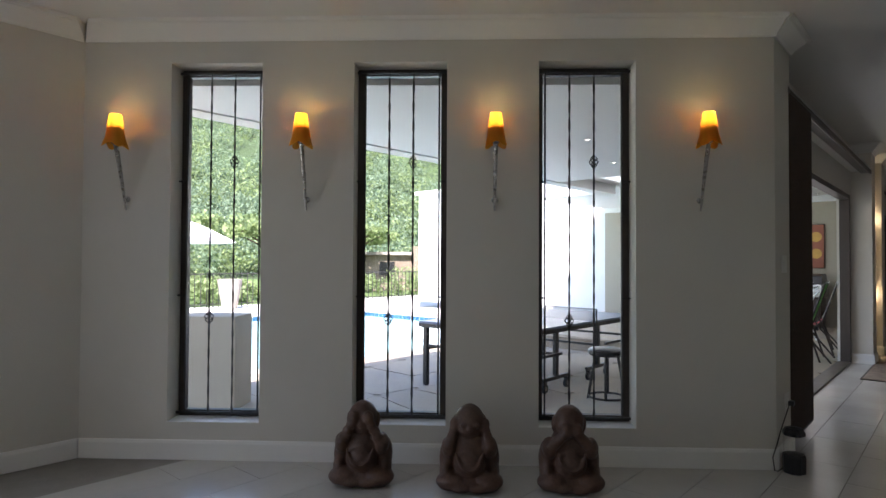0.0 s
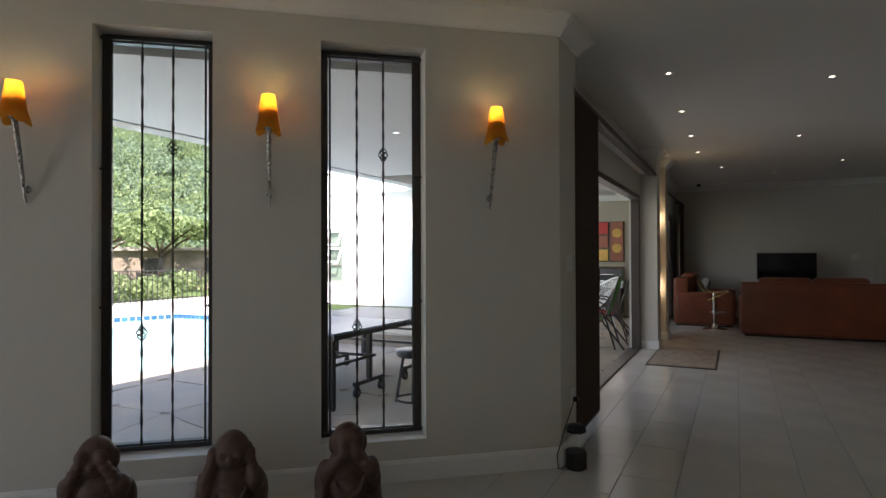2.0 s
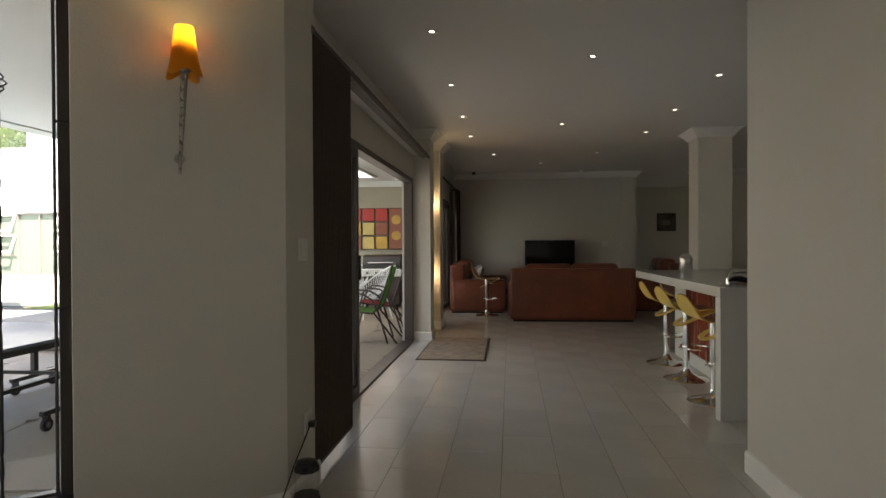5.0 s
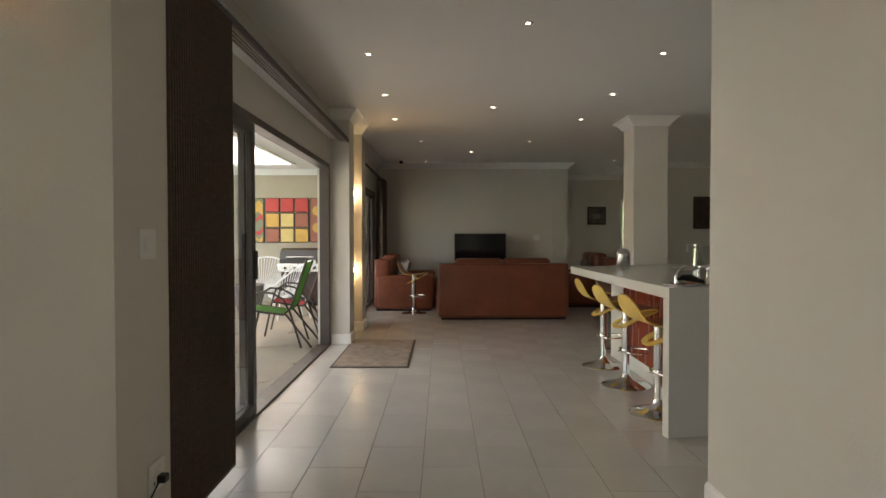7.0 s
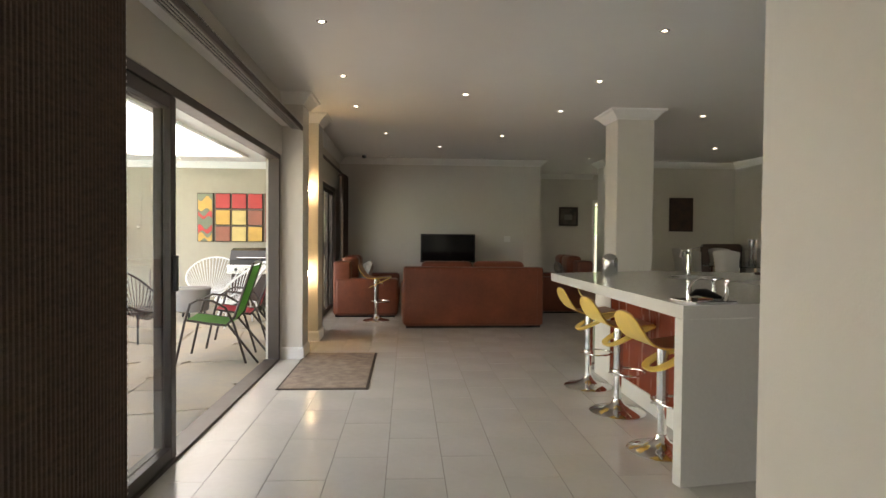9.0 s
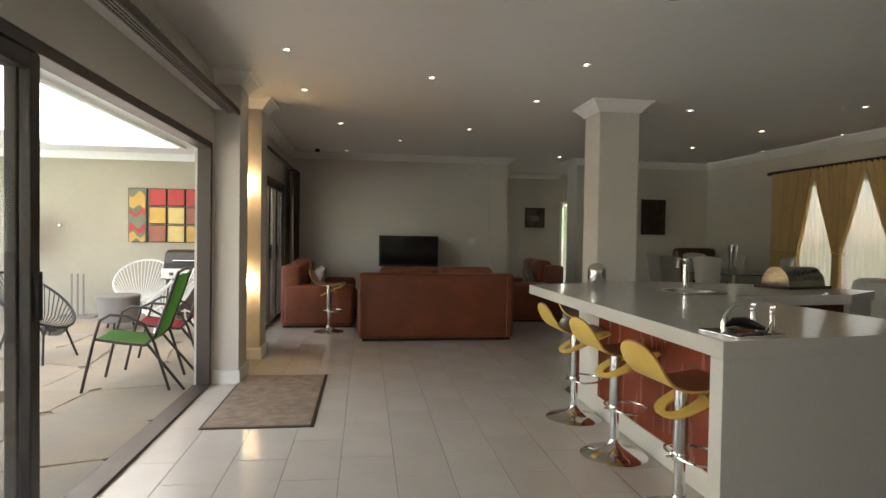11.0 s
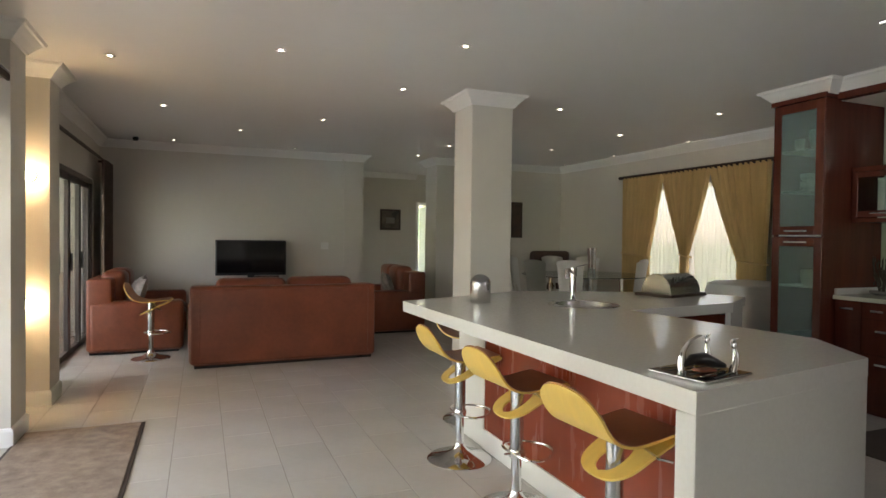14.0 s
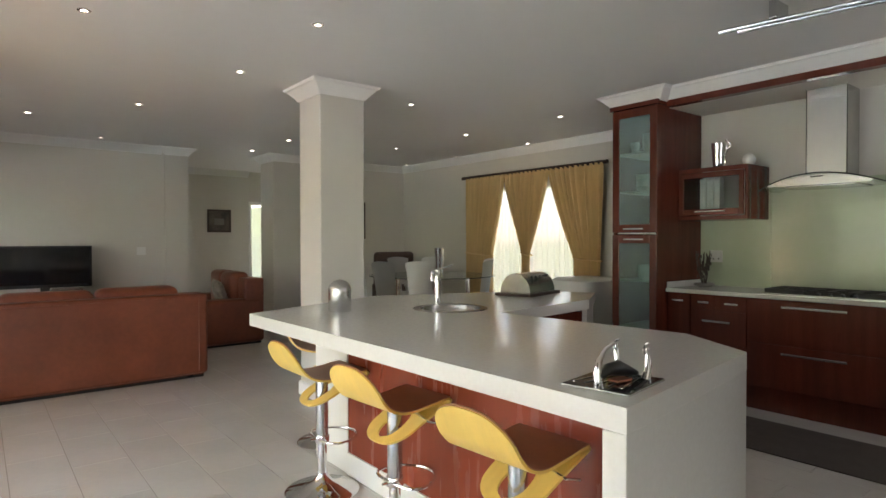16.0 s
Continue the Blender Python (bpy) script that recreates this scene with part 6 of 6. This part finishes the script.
TA = 90.0
PL = -0.24
tt = thing("table_tennis_table", pose(-4.01, 6.28, PL, 0, 0, TA), "blue table-tennis table with dark steel folding legs", "game table")
part("top_half", boxbm(-1.36, -0.005, -0.76, 0.76, 0.735, 0.76, bevel=0.003), M["blue_top"], tt)
part("top_half", boxbm(0.005, 1.36, -0.76, 0.76, 0.735, 0.76, bevel=0.003), M["blue_top"], tt)
for x0, x1 in ((-1.36, -0.01), (0.01, 1.36)):
    for y in (-0.76, 0.735):
        part("apron", boxbm(x0, x1, y, y + 0.025, 0.69, 0.735), M["black"], tt)
    xe = x0 if x0 < 0 else x1 - 0.025
    part("apron", boxbm(xe, xe + 0.025, -0.735, 0.735, 0.69, 0.735), M["black"], tt)
for x in (-1.30, 1.30):
    for y in (-0.69, 0.69):
        part("leg", boxbm(x - 0.028, x + 0.028, y - 0.028, y + 0.028, 0.012, 0.69, bevel=0.004), M["black"], tt)
        part("leg_foot", lathe([(0.03, 0.0), (0.034, 0.004), (0.03, 0.014)], 12), M["black"], tt, at=Matrix.Translation((x, y, 0)))
    part("stretcher", boxbm(x - 0.014, x + 0.014, -0.66, 0.66, 0.46, 0.49), M["black"], tt)
for x0, x1 in ((-0.80, -0.22), (0.22, 0.80)):
    xm = (x0 + x1) / 2
    for y in (-0.60, 0.60):
        part("post", boxbm(xm - 0.028, xm + 0.028, y - 0.025, y + 0.025, 0.17, 0.69, bevel=0.004), M["black"], tt)
        part("foot_bar", boxbm(x0, x1, y - 0.022, y + 0.022, 0.13, 0.17, bevel=0.004), M["black"], tt)
        for x in (x0 + 0.05, x1 - 0.05):
            cw = part("castor", lathe([(0.020, -0.016), (0.052, -0.016), (0.055, -0.01), (0.055, 0.01), (0.052, 0.016), (0.020, 0.016)], 18), M["black"], tt, at=pose(x, y, 0.055, 90, 0, 0))
            part("hub", lathe([(0.022, -0.018), (0.022, 0.018)], 14), M["grey_plastic"], cw)
            part("castor_fork", boxbm(x - 0.018, x + 0.018, y - 0.024, y + 0.024, 0.10, 0.13), M["black"], tt)
    part("cross_tie", boxbm(xm - 0.014, xm + 0.014, -0.58, 0.58, 0.40, 0.43), M["black"], tt)
for y in (-0.69, 0.69):
    for x0, x1 in ((-1.28, -0.54), (0.54, 1.28)):
        part("side_rail", boxbm(x0, x1, y - 0.014, y + 0.014, 0.42, 0.45), M["black"], tt)
part("net", boxbm(-0.003, 0.003, -0.85, 0.85, 0.765, 0.91), glass_mat("net_mesh", (0.75, 0.75, 0.75), 0.6), tt, "pale net")
for y in (-0.85, 0.85):
    part("net_post", tube([(0, y, 0.70), (0, y, 0.915)], 0.008, 8), M["black"], tt)
part("net_tape", tube([(0, -0.85, 0.912), (0, 0.85, 0.912)], 0.005, 6), M["black"], tt)
os_ = thing("patio_stool", Matrix.Translation((-2.40, 4.98, PL)), "dark round-topped steel stool on the patio", "stool")
part("seat", lathe([(0.15, 0.60), (0.17, 0.62), (0.17, 0.65), (0.15, 0.665), (0.003, 0.665)], 28), M["black"], os_, smooth=True)
for k in range(4):
    a2 = 0.4 + k * math.pi / 2
    part("leg", tube([(0.10 * math.cos(a2), 0.10 * math.sin(a2), 0.61), (0.20 * math.cos(a2), 0.20 * math.sin(a2), 0.0)], 0.014, 8), M["iron"], os_)
part("foot_ring", tube([(0.165 * math.cos(q), 0.165 * math.sin(q), 0.22) for q in [i * math.pi / 12 for i in range(24)]], 0.010, 6, closed=True), M["iron"], os_)

# patio shell
wall("wall_patio", (-6.6, 13.50), (-1.09, 13.50), PZ, 2.9, 0.2, material=M["khaki"], label="khaki rendered patio wall carrying the art")
tagged(part("patio_ceiling", prism([(-4.39, 1.2), (-1.3, 3.78), (-1.10, 4.1), (-1.10, 7.5), (-4.39, 7.5)], 2.41, 2.559), M["ceiling"]), "white ceiling over the terrace by the hall", "ceiling", kind="structure")
tagged(part("patio_ceiling", prism([(-4.42, 1.2), (-1.3, 3.78), (-1.10, 4.1), (-1.10, 13.50), (-6.6, 13.50), (-6.6, 9.3), (-4.42, 9.3)], 2.56, 2.72), M["ceiling"]), "white patio ceiling with a bright skylight", "ceiling", kind="structure")
tagged(part("patio_beam", boxbm(-4.62, -4.40, 0.6, 9.3, 2.40, 2.95), M["white_render"]), "white beam along the patio's edge", "beam", kind="structure")
tagged(part("patio_beam", boxbm(-6.8, -4.40, 9.2, 9.42, 2.40, 2.95), M["white_render"]), "white beam along the patio's edge", "beam", kind="structure")
tagged(part("patio_cornice", sweep(CORN, (-6.6, 13.50, 2.559), (-1.10, 13.50, 2.559)), M["white"]), "white cornice under the patio ceiling", "cornice", kind="structure")
sl = thing("skylight", Matrix.Translation((0, 0, 0)), "bright frosted skylight in the patio ceiling", "skylight")
M["sky_panel"] = glow("skylight_panel", (0.95, 0.98, 1.0), 0.40)
part("panel", boxbm(-4.1, -2.35, 7.8, 12.5, 2.545, 2.559), M["sky_panel"], sl)
for x0, x1, y0, y1 in ((-4.16, -4.1, 7.74, 12.56), (-2.35, -2.29, 7.74, 12.56), (-4.1, -2.35, 7.74, 7.8), (-4.1, -2.35, 12.5, 12.56)):
    part("rim", boxbm(x0, x1, y0, y1, 2.53, 2.5595), M["white"], sl)
for x, y, z in ((-2.0, 13.0, 2.559), (-3.6, 13.1, 2.559), (-3.0, 6.4, 2.409), (-2.6, 5.0, 2.409)):
    copy_thing(dl, Matrix.Translation((x, y, z)))

# ---- garden ----
wall("wall_wing", (-13.0, 13.50), (-6.6, 13.50), PZ, 3.35, 0.3, [(1.60, 3.62, 0.565, 1.995)], M["white_render"], "white rendered wing of the house")
tagged(part("wing_coping", boxbm(-13.1, -6.5, 13.40, 13.9, 3.35, 3.45, bevel=0.01), M["white_render"]), "white coping on the wing wall", "coping", kind="structure")
wv = thing("window_5", Matrix.Translation((-11.40, 13.55, 0.565)), "steel window with small sashes standing open at both sides", "window", kind="structure")
M["win_dim"] = mat("dim_window_glass", (0.16, 0.20, 0.16), 0.08)
part("pane", boxbm(0.03, 1.99, 0.05, 0.06, 0.03, 1.40), M["win_dim"], wv)
for b in ((0, 0.04, 0, 1.43), (1.98, 2.02, 0, 1.43), (0.04, 1.98, 0, 0.04), (0.04, 1.98, 1.39, 1.43), (0.48, 0.52, 0.04, 1.39), (1.02, 1.05, 0.04, 1.39), (1.50, 1.54, 0.04, 1.39),
          (0.04, 0.48, 0.46, 0.49), (0.04, 0.48, 0.93, 0.96), (1.54, 1.98, 0.46, 0.49), (1.54, 1.98, 0.93, 0.96)):
    part("frame_bar", boxbm(b[0], b[1], 0.0, 0.05, b[2], b[3]), M["grey_plastic"], wv)
for x in (0.04, 1.54):
    for z in (0.48, 0.95):
        sash = part("open_sash", boxbm(0, 0.04, -0.02, 0.01, -0.44, 0), M["white"], wv, at=pose(x, -0.005, z + 0.45, -24, 0, 0))
        for b in ((0.40, 0.44, -0.44, 0), (0.04, 0.40, -0.04, 0), (0.04, 0.40, -0.44, -0.40)):
            part("sash_bar", boxbm(b[0], b[1], -0.02, 0.01, b[2], b[3]), M["white"], sash)
vt = thing("wall_vent", Matrix.Translation((-10.1, 13.48, 2.55)), "small grey vent on the white wall", "vent")
part("grille", boxbm(0, 0.2, 0, 0.02, 0, 0.1, bevel=0.004), M["grey_plastic"], vt)

tagged(part("ground", boxbm(-420, 420, -420, 420, -0.9, -0.5), M["grass"]), "lawn and rough ground round the house", "ground", kind="structure")
tagged(part("terrace", prism([(-6.6, 8.7), (-2.45, 8.7), (-2.45, 4.2), (-2.0, 3.2), (-1.0, 4.0), (-1.0, 13.5), (-6.6, 13.5)], -0.5, PZ - 0.012), M["flag_joint"]), "bed under the flagstones", "pavement", kind="structure")
tagged(part("pool_deck", prism([(-17.8, -4), (-6.8, -4), (-6.8, 4.2), (-13.0, 4.4), (-13.9, 6.4), (-13.9, 9.6), (-13.1, 11.3), (-6.8, 11.3), (-6.8, 13.9), (-13.2, 13.9), (-13.2, 19), (-17.8, 19)], -0.5, PL), M["paving"]), "pale paving round the pool", "pavement", kind="structure")
tagged(part("lower_terrace", prism([(-6.8, -4), (-1.0, -4), (-1.0, 8.9), (-6.8, 8.9)], -0.5, PL - 0.012), M["flag_joint"]), "bed under the lower flagstones", "pavement", kind="structure")
pw = thing("swimming_pool", Matrix.Translation((0, 0, 0)), "turquoise swimming pool with a dark blue tile line", "pool", kind="structure")
part("pool_water", prism([(-6.8, 4.0), (-6.8, 11.3), (-13.1, 11.32), (-13.92, 9.6), (-13.92, 6.4), (-13.0, 4.38)], -0.45, -0.36), M["water"], pw, "clear turquoise water")
edge = [Vector((-13.9, 6.4, 0)), Vector((-13.9, 9.6, 0)), Vector((-13.1, 11.3, 0)), Vector((-6.8, 11.3, 0))]
for p, q in zip(edge, edge[1:]):
    L = (q - p).length
    d = (q - p).normalized()
    nn = Vector((d.y, -d.x, 0))
    k = int(L / 0.16)
    for i in range(k):
        c = p + d * (i + 0.5) * L / k + nn * 0.012
        part("pool_tile", boxbm(-0.07, 0.07, -0.006, 0.006, -0.36, PL - 0.01), M["pool_tile"], pw, at=Matrix.Translation(c) @ Matrix.Rotation(math.atan2(d.y, d.x), 4, "Z"))
lw = tagged(part("garden_wall", boxbm(-1.3, 0.0, 0.0, 0.45, PL, 0.68, bevel=0.01), M["khaki"]), "low khaki rendered garden wall by the terrace", "wall", kind="structure")
lw.matrix_basis = pose(-5.20, 2.80, 0, 0, 0, 39)
um = thing("garden_umbrella", Matrix.Translation((-12.6, 5.3, PL)), "white canvas garden umbrella, open", "umbrella")
part("pole", lathe([(0.025, 0), (0.025, 2.5)], 10), M["darkwood"], um)
part("canopy", lathe([(1.5, 1.85), (0.9, 2.15), (0.05, 2.5)], 8, cap=False), M["canvas"], um)
part("base", boxbm(-0.3, 0.3, -0.3, 0.3, 0, 0.08, bevel=0.02), M["pot_clay"], um)
pt = thing("planter", Matrix.Translation((-16.6, 9.0, PL)), "tall grey tapered planter beyond the pool", "planter")
part("pot", lathe([(0.22, 0), (0.36, 0.85), (0.38, 0.9), (0.32, 0.9), (0.02, 0.82)], 16), M["pot_clay"], pt)


def leaf_cloud(name, centres, radii, per, size, seed, material, label, category, squash=0.75):
    """Crowns made of many small leaf cards joined in one mesh."""
    rg = np.random.default_rng(seed)
    verts, faces = [], []
    for (cx, cy, cz), r in zip(centres, radii):
        p = rg.normal(size=(per, 3))
        p /= np.linalg.norm(p, axis=1, keepdims=True)
        p *= (rg.uniform(0.55, 1.0, (per, 1)) ** 0.6) * r
        lump = 1 + 0.25 * np.sin(p[:, 0:1] * 5 / r + cx) * np.cos(p[:, 1:2] * 6 / r + cy)
        p = p * lump * np.array([1, 1, squash]) + np.array([cx, cy, cz])
        u = rg.normal(size=(per, 3))
        u /= np.linalg.norm(u, axis=1, keepdims=True)
        w3 = np.cross(u, rg.normal(size=(per, 3)))
        w3 /= np.linalg.norm(w3, axis=1, keepdims=True)
        sz = size * rg.uniform(0.6, 1.3, (per, 1))
        for quad in np.stack([p - u * sz, p + w3 * sz * 0.6, p + u * sz, p - w3 * sz * 0.6], axis=1):
            b0 = len(verts)
            verts.extend(map(tuple, quad))
            faces.append((b0, b0 + 1, b0 + 2, b0 + 3))
    me = bpy.data.meshes.new(name)
    me.from_pydata(verts, [], faces)
    me.materials.append(material)
    ob = new(name, me)
    return tagged(ob, label, category, kind="stuff")


def hill_z(x, y):
    d = math.hypot(x + 3, y)
    return max(0.0, (d - 60)) * 0.43 + 5.0 * noise.noise(Vector((x * 0.02, y * 0.02, 0))) * min(1, max(0, (d - 56) / 30))


bm = bmesh.new()
NA, NR = 60, 26
gr = []
for i in range(NA + 1):
    a2 = radians(60 + 140 * i / NA)
    row = []
    for j in range(NR + 1):
        r = 50 + 230 * (j / NR) ** 1.3
        x, y = r * math.cos(a2), r * math.sin(a2)
        row.append(bm.verts.new((x, y, -0.52 + hill_z(x, y))))
    gr.append(row)
for i in range(NA):
    for j in range(NR):
        bm.faces.new((gr[i][j], gr[i + 1][j], gr[i + 1][j + 1], gr[i][j + 1]))
M["hill"] = mat("wooded_soil", (0.045, 0.075, 0.025), 0.95, var=0.5, scale=0.3)
tagged(part("hill", bm, M["hill"], smooth=True), "steep wooded hillside behind the garden", "hill", kind="structure")
rg = random.Random(11)
cs, rs, cl, rl2 = [], [], [], []
for k in range(2800):
    a2 = radians(rg.uniform(92, 178))
    r = 58 + 190 * rg.random() ** 1.15
    x, y = r * math.cos(a2), r * math.sin(a2)
    rad = rg.uniform(1.3, 3.2) * (0.8 + r / 320)
    c = (x, y, hill_z(x, y) + rad * rg.uniform(0.35, 0.9))
    if rg.random() < 0.6:
        cs.append(c)
        rs.append(rad)
    else:
        cl.append(c)
        rl2.append(rad)
leaf_cloud("hill_woodland", cs, rs, 230, 0.20, 3, M["leaf"], "dense dark green trees covering the hillside", "woodland")
leaf_cloud("hill_woodland", cl, rl2, 230, 0.19, 4, M["leaf_light"], "lighter green trees mixed in the hillside wood", "woodland")
hc = [(-18.2 - rg.uniform(0, 3), 1.0 + 0.55 * k, rg.uniform(-0.2, 0.45)) for k in range(36)]
leaf_cloud("garden_shrubs", hc, [rg.uniform(0.4, 0.85) for _ in hc], 360, 0.08, 5, M["leaf_light"], "leafy shrubs along the garden fence", "shrubs")


def tree(x, y, z, h, r, seed, flat=0.55):
    root = thing("tree", Matrix.Translation((x, y, z)), "spreading garden tree with thin trunk and airy crown", "tree", "garden trees")
    rr = random.Random(seed)
    bm2 = bmesh.new()
    tube([(0, 0, 0), (0.1, 0.05, h * 0.3), (0.0, 0.1, h * 0.6)], 0.15, 8, bm=bm2, radii=[0.17, 0.13, 0.09])
    tips = []
    for k in range(8):
        a3 = k * 0.785 + rr.uniform(-0.2, 0.2)
        tip = Vector((r * 0.75 * math.cos(a3), r * 0.75 * math.sin(a3), h * rr.uniform(0.82, 0.98)))
        tube([(0.0, 0.08, h * rr.uniform(0.4, 0.6)), tip * 0.5 + Vector((0, 0, h * 0.30)), tip], 0.05, 6, bm=bm2, radii=[0.07, 0.045, 0.02])
        tips.append(tip)
    part("trunk", bm2, M["darkwood"], root)
    crown = leaf_cloud("crown", [tuple(t) for t in tips] + [(rr.uniform(-r, r) * 0.7, rr.uniform(-r, r) * 0.7, h * rr.uniform(0.85, 1.05)) for _ in range(14)], [r * rr.uniform(0.22, 0.42) for _ in range(22)], 260, 0.11, seed, M["leaf_light"], "", "", flat)
    crown.parent = root
    for key in ("kind",):
        if key in crown:
            del crown[key]


tree(-22.5, 8.6, -0.5, 3.2, 2.9, 21, 0.3)
tree(-22.0, 14.5, -0.5, 3.2, 3.0, 22, 0.3)
tree(-25.0, 20.0, -0.5, 3.4, 3.0, 23, 0.3)
fe = thing("garden_fence", Matrix.Translation((0, 0, 0)), "black steel bar fence round the pool garden", "fence")
F0, F1 = Vector((-17.6, 3.0, PL)), Vector((-16.6, 18.5, PL))
for i in range(84):
    c = F0.lerp(F1, i / 83)
    part("fence_bar", boxbm(-0.009, 0.009, -0.009, 0.009, 0, 1.1), M["iron"], fe, at=Matrix.Translation(c))
for z in (0.12, 1.05):
    part("fence_rail", tube([F0 + Vector((0, 0, z)), F1 + Vector((0, 0, z))], 0.015, 6), M["iron"], fe)
ho = thing("stone_house", pose(-27.5, 24.5, -0.5, 0, 0, 45), "low rubble-stone outbuilding beyond the garden", "house")
part("wall", boxbm(-4.0, 4.0, -2.0, 2.0, 0, 2.1), M["house_stone"], ho)
part("roof", boxbm(-4.3, 4.3, -2.3, 2.3, 2.1, 2.28), M["pot_clay"], ho)
for x in (-2.5, 0.5):
    part("window", boxbm(x, x + 0.9, -2.02, -1.99, 0.9, 1.7), M["black"], ho)
part("pier", boxbm(2.4, 3.2, -2.5, -2.0, 0, 2.6), M["house_stone"], ho)

# ---- floors laid last ----
def plane_bed(name, b, material, label):
    return tagged(part(name, boxbm(*b), material), label, "floor", kind="structure")


# the floor ends under the slanted hall wall and at the sliding door's track
HALL_EDGE = ((-4.10, 1.38), (-1.30, 3.70))


def beyond_hall(x, y):
    (ax, ay), (bx, by) = HALL_EDGE
    return y - ay - (by - ay) / (bx - ax) * (x - ax)


fl_ = tagged(part("floor", prism([(-4.10, -3.10), (8.30, -3.10), (8.30, 18.7), (-1.02, 18.7), (-1.02, 4.0), HALL_EDGE[1], HALL_EDGE[0]], -0.10, -0.004), M["grout"]), "grey grout bed under large pale floor tiles", "floor", kind="structure")
TW, TL, G = 0.3085, 0.616, 0.0032
tile_bm = boxbm(-(TW - G) / 2, (TW - G) / 2, -(TL - G) / 2, (TL - G) / 2, -0.0035, 0.0, bevel=0.0012, seg=1)
first = part("tile", tile_bm, M["tile"], fl_)
near, far = [], []
for i in range(-11, 27):
    for j in range(-6, 32):
        x = 0.07 + TW * i
        y = TL * (j + 0.5 * (i % 2)) + 0.11
        if x < -3.95 or x > 8.1 or y < -2.9 or y > 18.4 or (x < -1.05 and beyond_hall(x + TW / 2, y - TL / 2) > 0):
            continue
        (near if -0.75 < x < 1.75 and 2.0 < y < 12.6 else far).append((x, y))
near = near[:300]
first.matrix_basis = Matrix.Translation((*near[0], 0))
for x, y in near[1:]:
    o = new("tile", first.data)
    o.parent = fl_
    o.matrix_basis = Matrix.Translation((x, y, 0))
vs2, fs2 = [], []
hw, hl = (TW - G) / 2, (TL - G) / 2
for x, y in far:
    quad = [(x - hw, y - hl), (x + hw, y - hl), (x + hw, y + hl), (x - hw, y + hl)]
    if x < -1.05:  # cut along the slanted wall
        cut = []
        for p, q in zip(quad, quad[1:] + quad[:1]):
            dp, dq = beyond_hall(*p), beyond_hall(*q)
            if dp <= 0:
                cut.append(p)
            if dp * dq < 0:
                f = dp / (dp - dq)
                cut.append((p[0] + (q[0] - p[0]) * f, p[1] + (q[1] - p[1]) * f))
        quad = cut
    if len(quad) < 3:
        continue
    b0, k = len(vs2), len(quad)
    vs2 += [(px, py, -0.0035) for px, py in quad] + [(px, py, 0.0) for px, py in quad]
    fs2.append(tuple(range(b0 + k, b0 + 2 * k)))
    fs2 += [(b0 + e, b0 + (e + 1) % k, b0 + k + (e + 1) % k, b0 + k + e) for e in range(k)]
me = bpy.data.meshes.new("tile_field")
me.from_pydata(vs2, [], fs2)
me.materials.append(M["tile"])
tf = new("tile_field", me)
tf.parent = fl_
tf["kind"] = "stuff"

# flagstones of the terrace: irregular slabs
rs3 = random.Random(8)
ter, low = bpy.data.objects["terrace"], bpy.data.objects["lower_terrace"]
ny, nx = 14, 8
cell = {}
for i in range(nx + 1):
    for j in range(ny + 1):
        fx, fy = -6.7 + 5.6 * i / nx, 0.3 + 13.2 * j / ny
        jx = 0 if i in (0, nx) else rs3.uniform(-0.22, 0.22)
        jy = 0 if j in (0, ny) else rs3.uniform(-0.3, 0.3)
        cell[i, j] = Vector((fx + jx, fy + jy, 0))
for i in range(nx):
    for j in range(ny):
        q = [cell[i, j], cell[i + 1, j], cell[i + 1, j + 1], cell[i, j + 1]]
        c = sum(q, Vector()) / 4
        inner = [c + (p - c) * 0.993 for p in q]
        poly = []
        for a3, b3 in zip(inner, inner[1:] + inner[:1]):
            poly += [a3.lerp(b3, 0.08), a3.lerp(b3, 0.5) + Vector((rs3.uniform(-.03, .03), rs3.uniform(-.03, .03), 0)), a3.lerp(b3, 0.92)]
        high = c.y > 8.7 or (c.x > -2.45 and c.y > 4.0)
        zf = PZ if high else PL
        part("flagstone", prism([(p.x, p.y) for p in poly], zf - 0.012, zf + rs3.uniform(-0.003, 0.0)), M["flag"], ter if high else low)
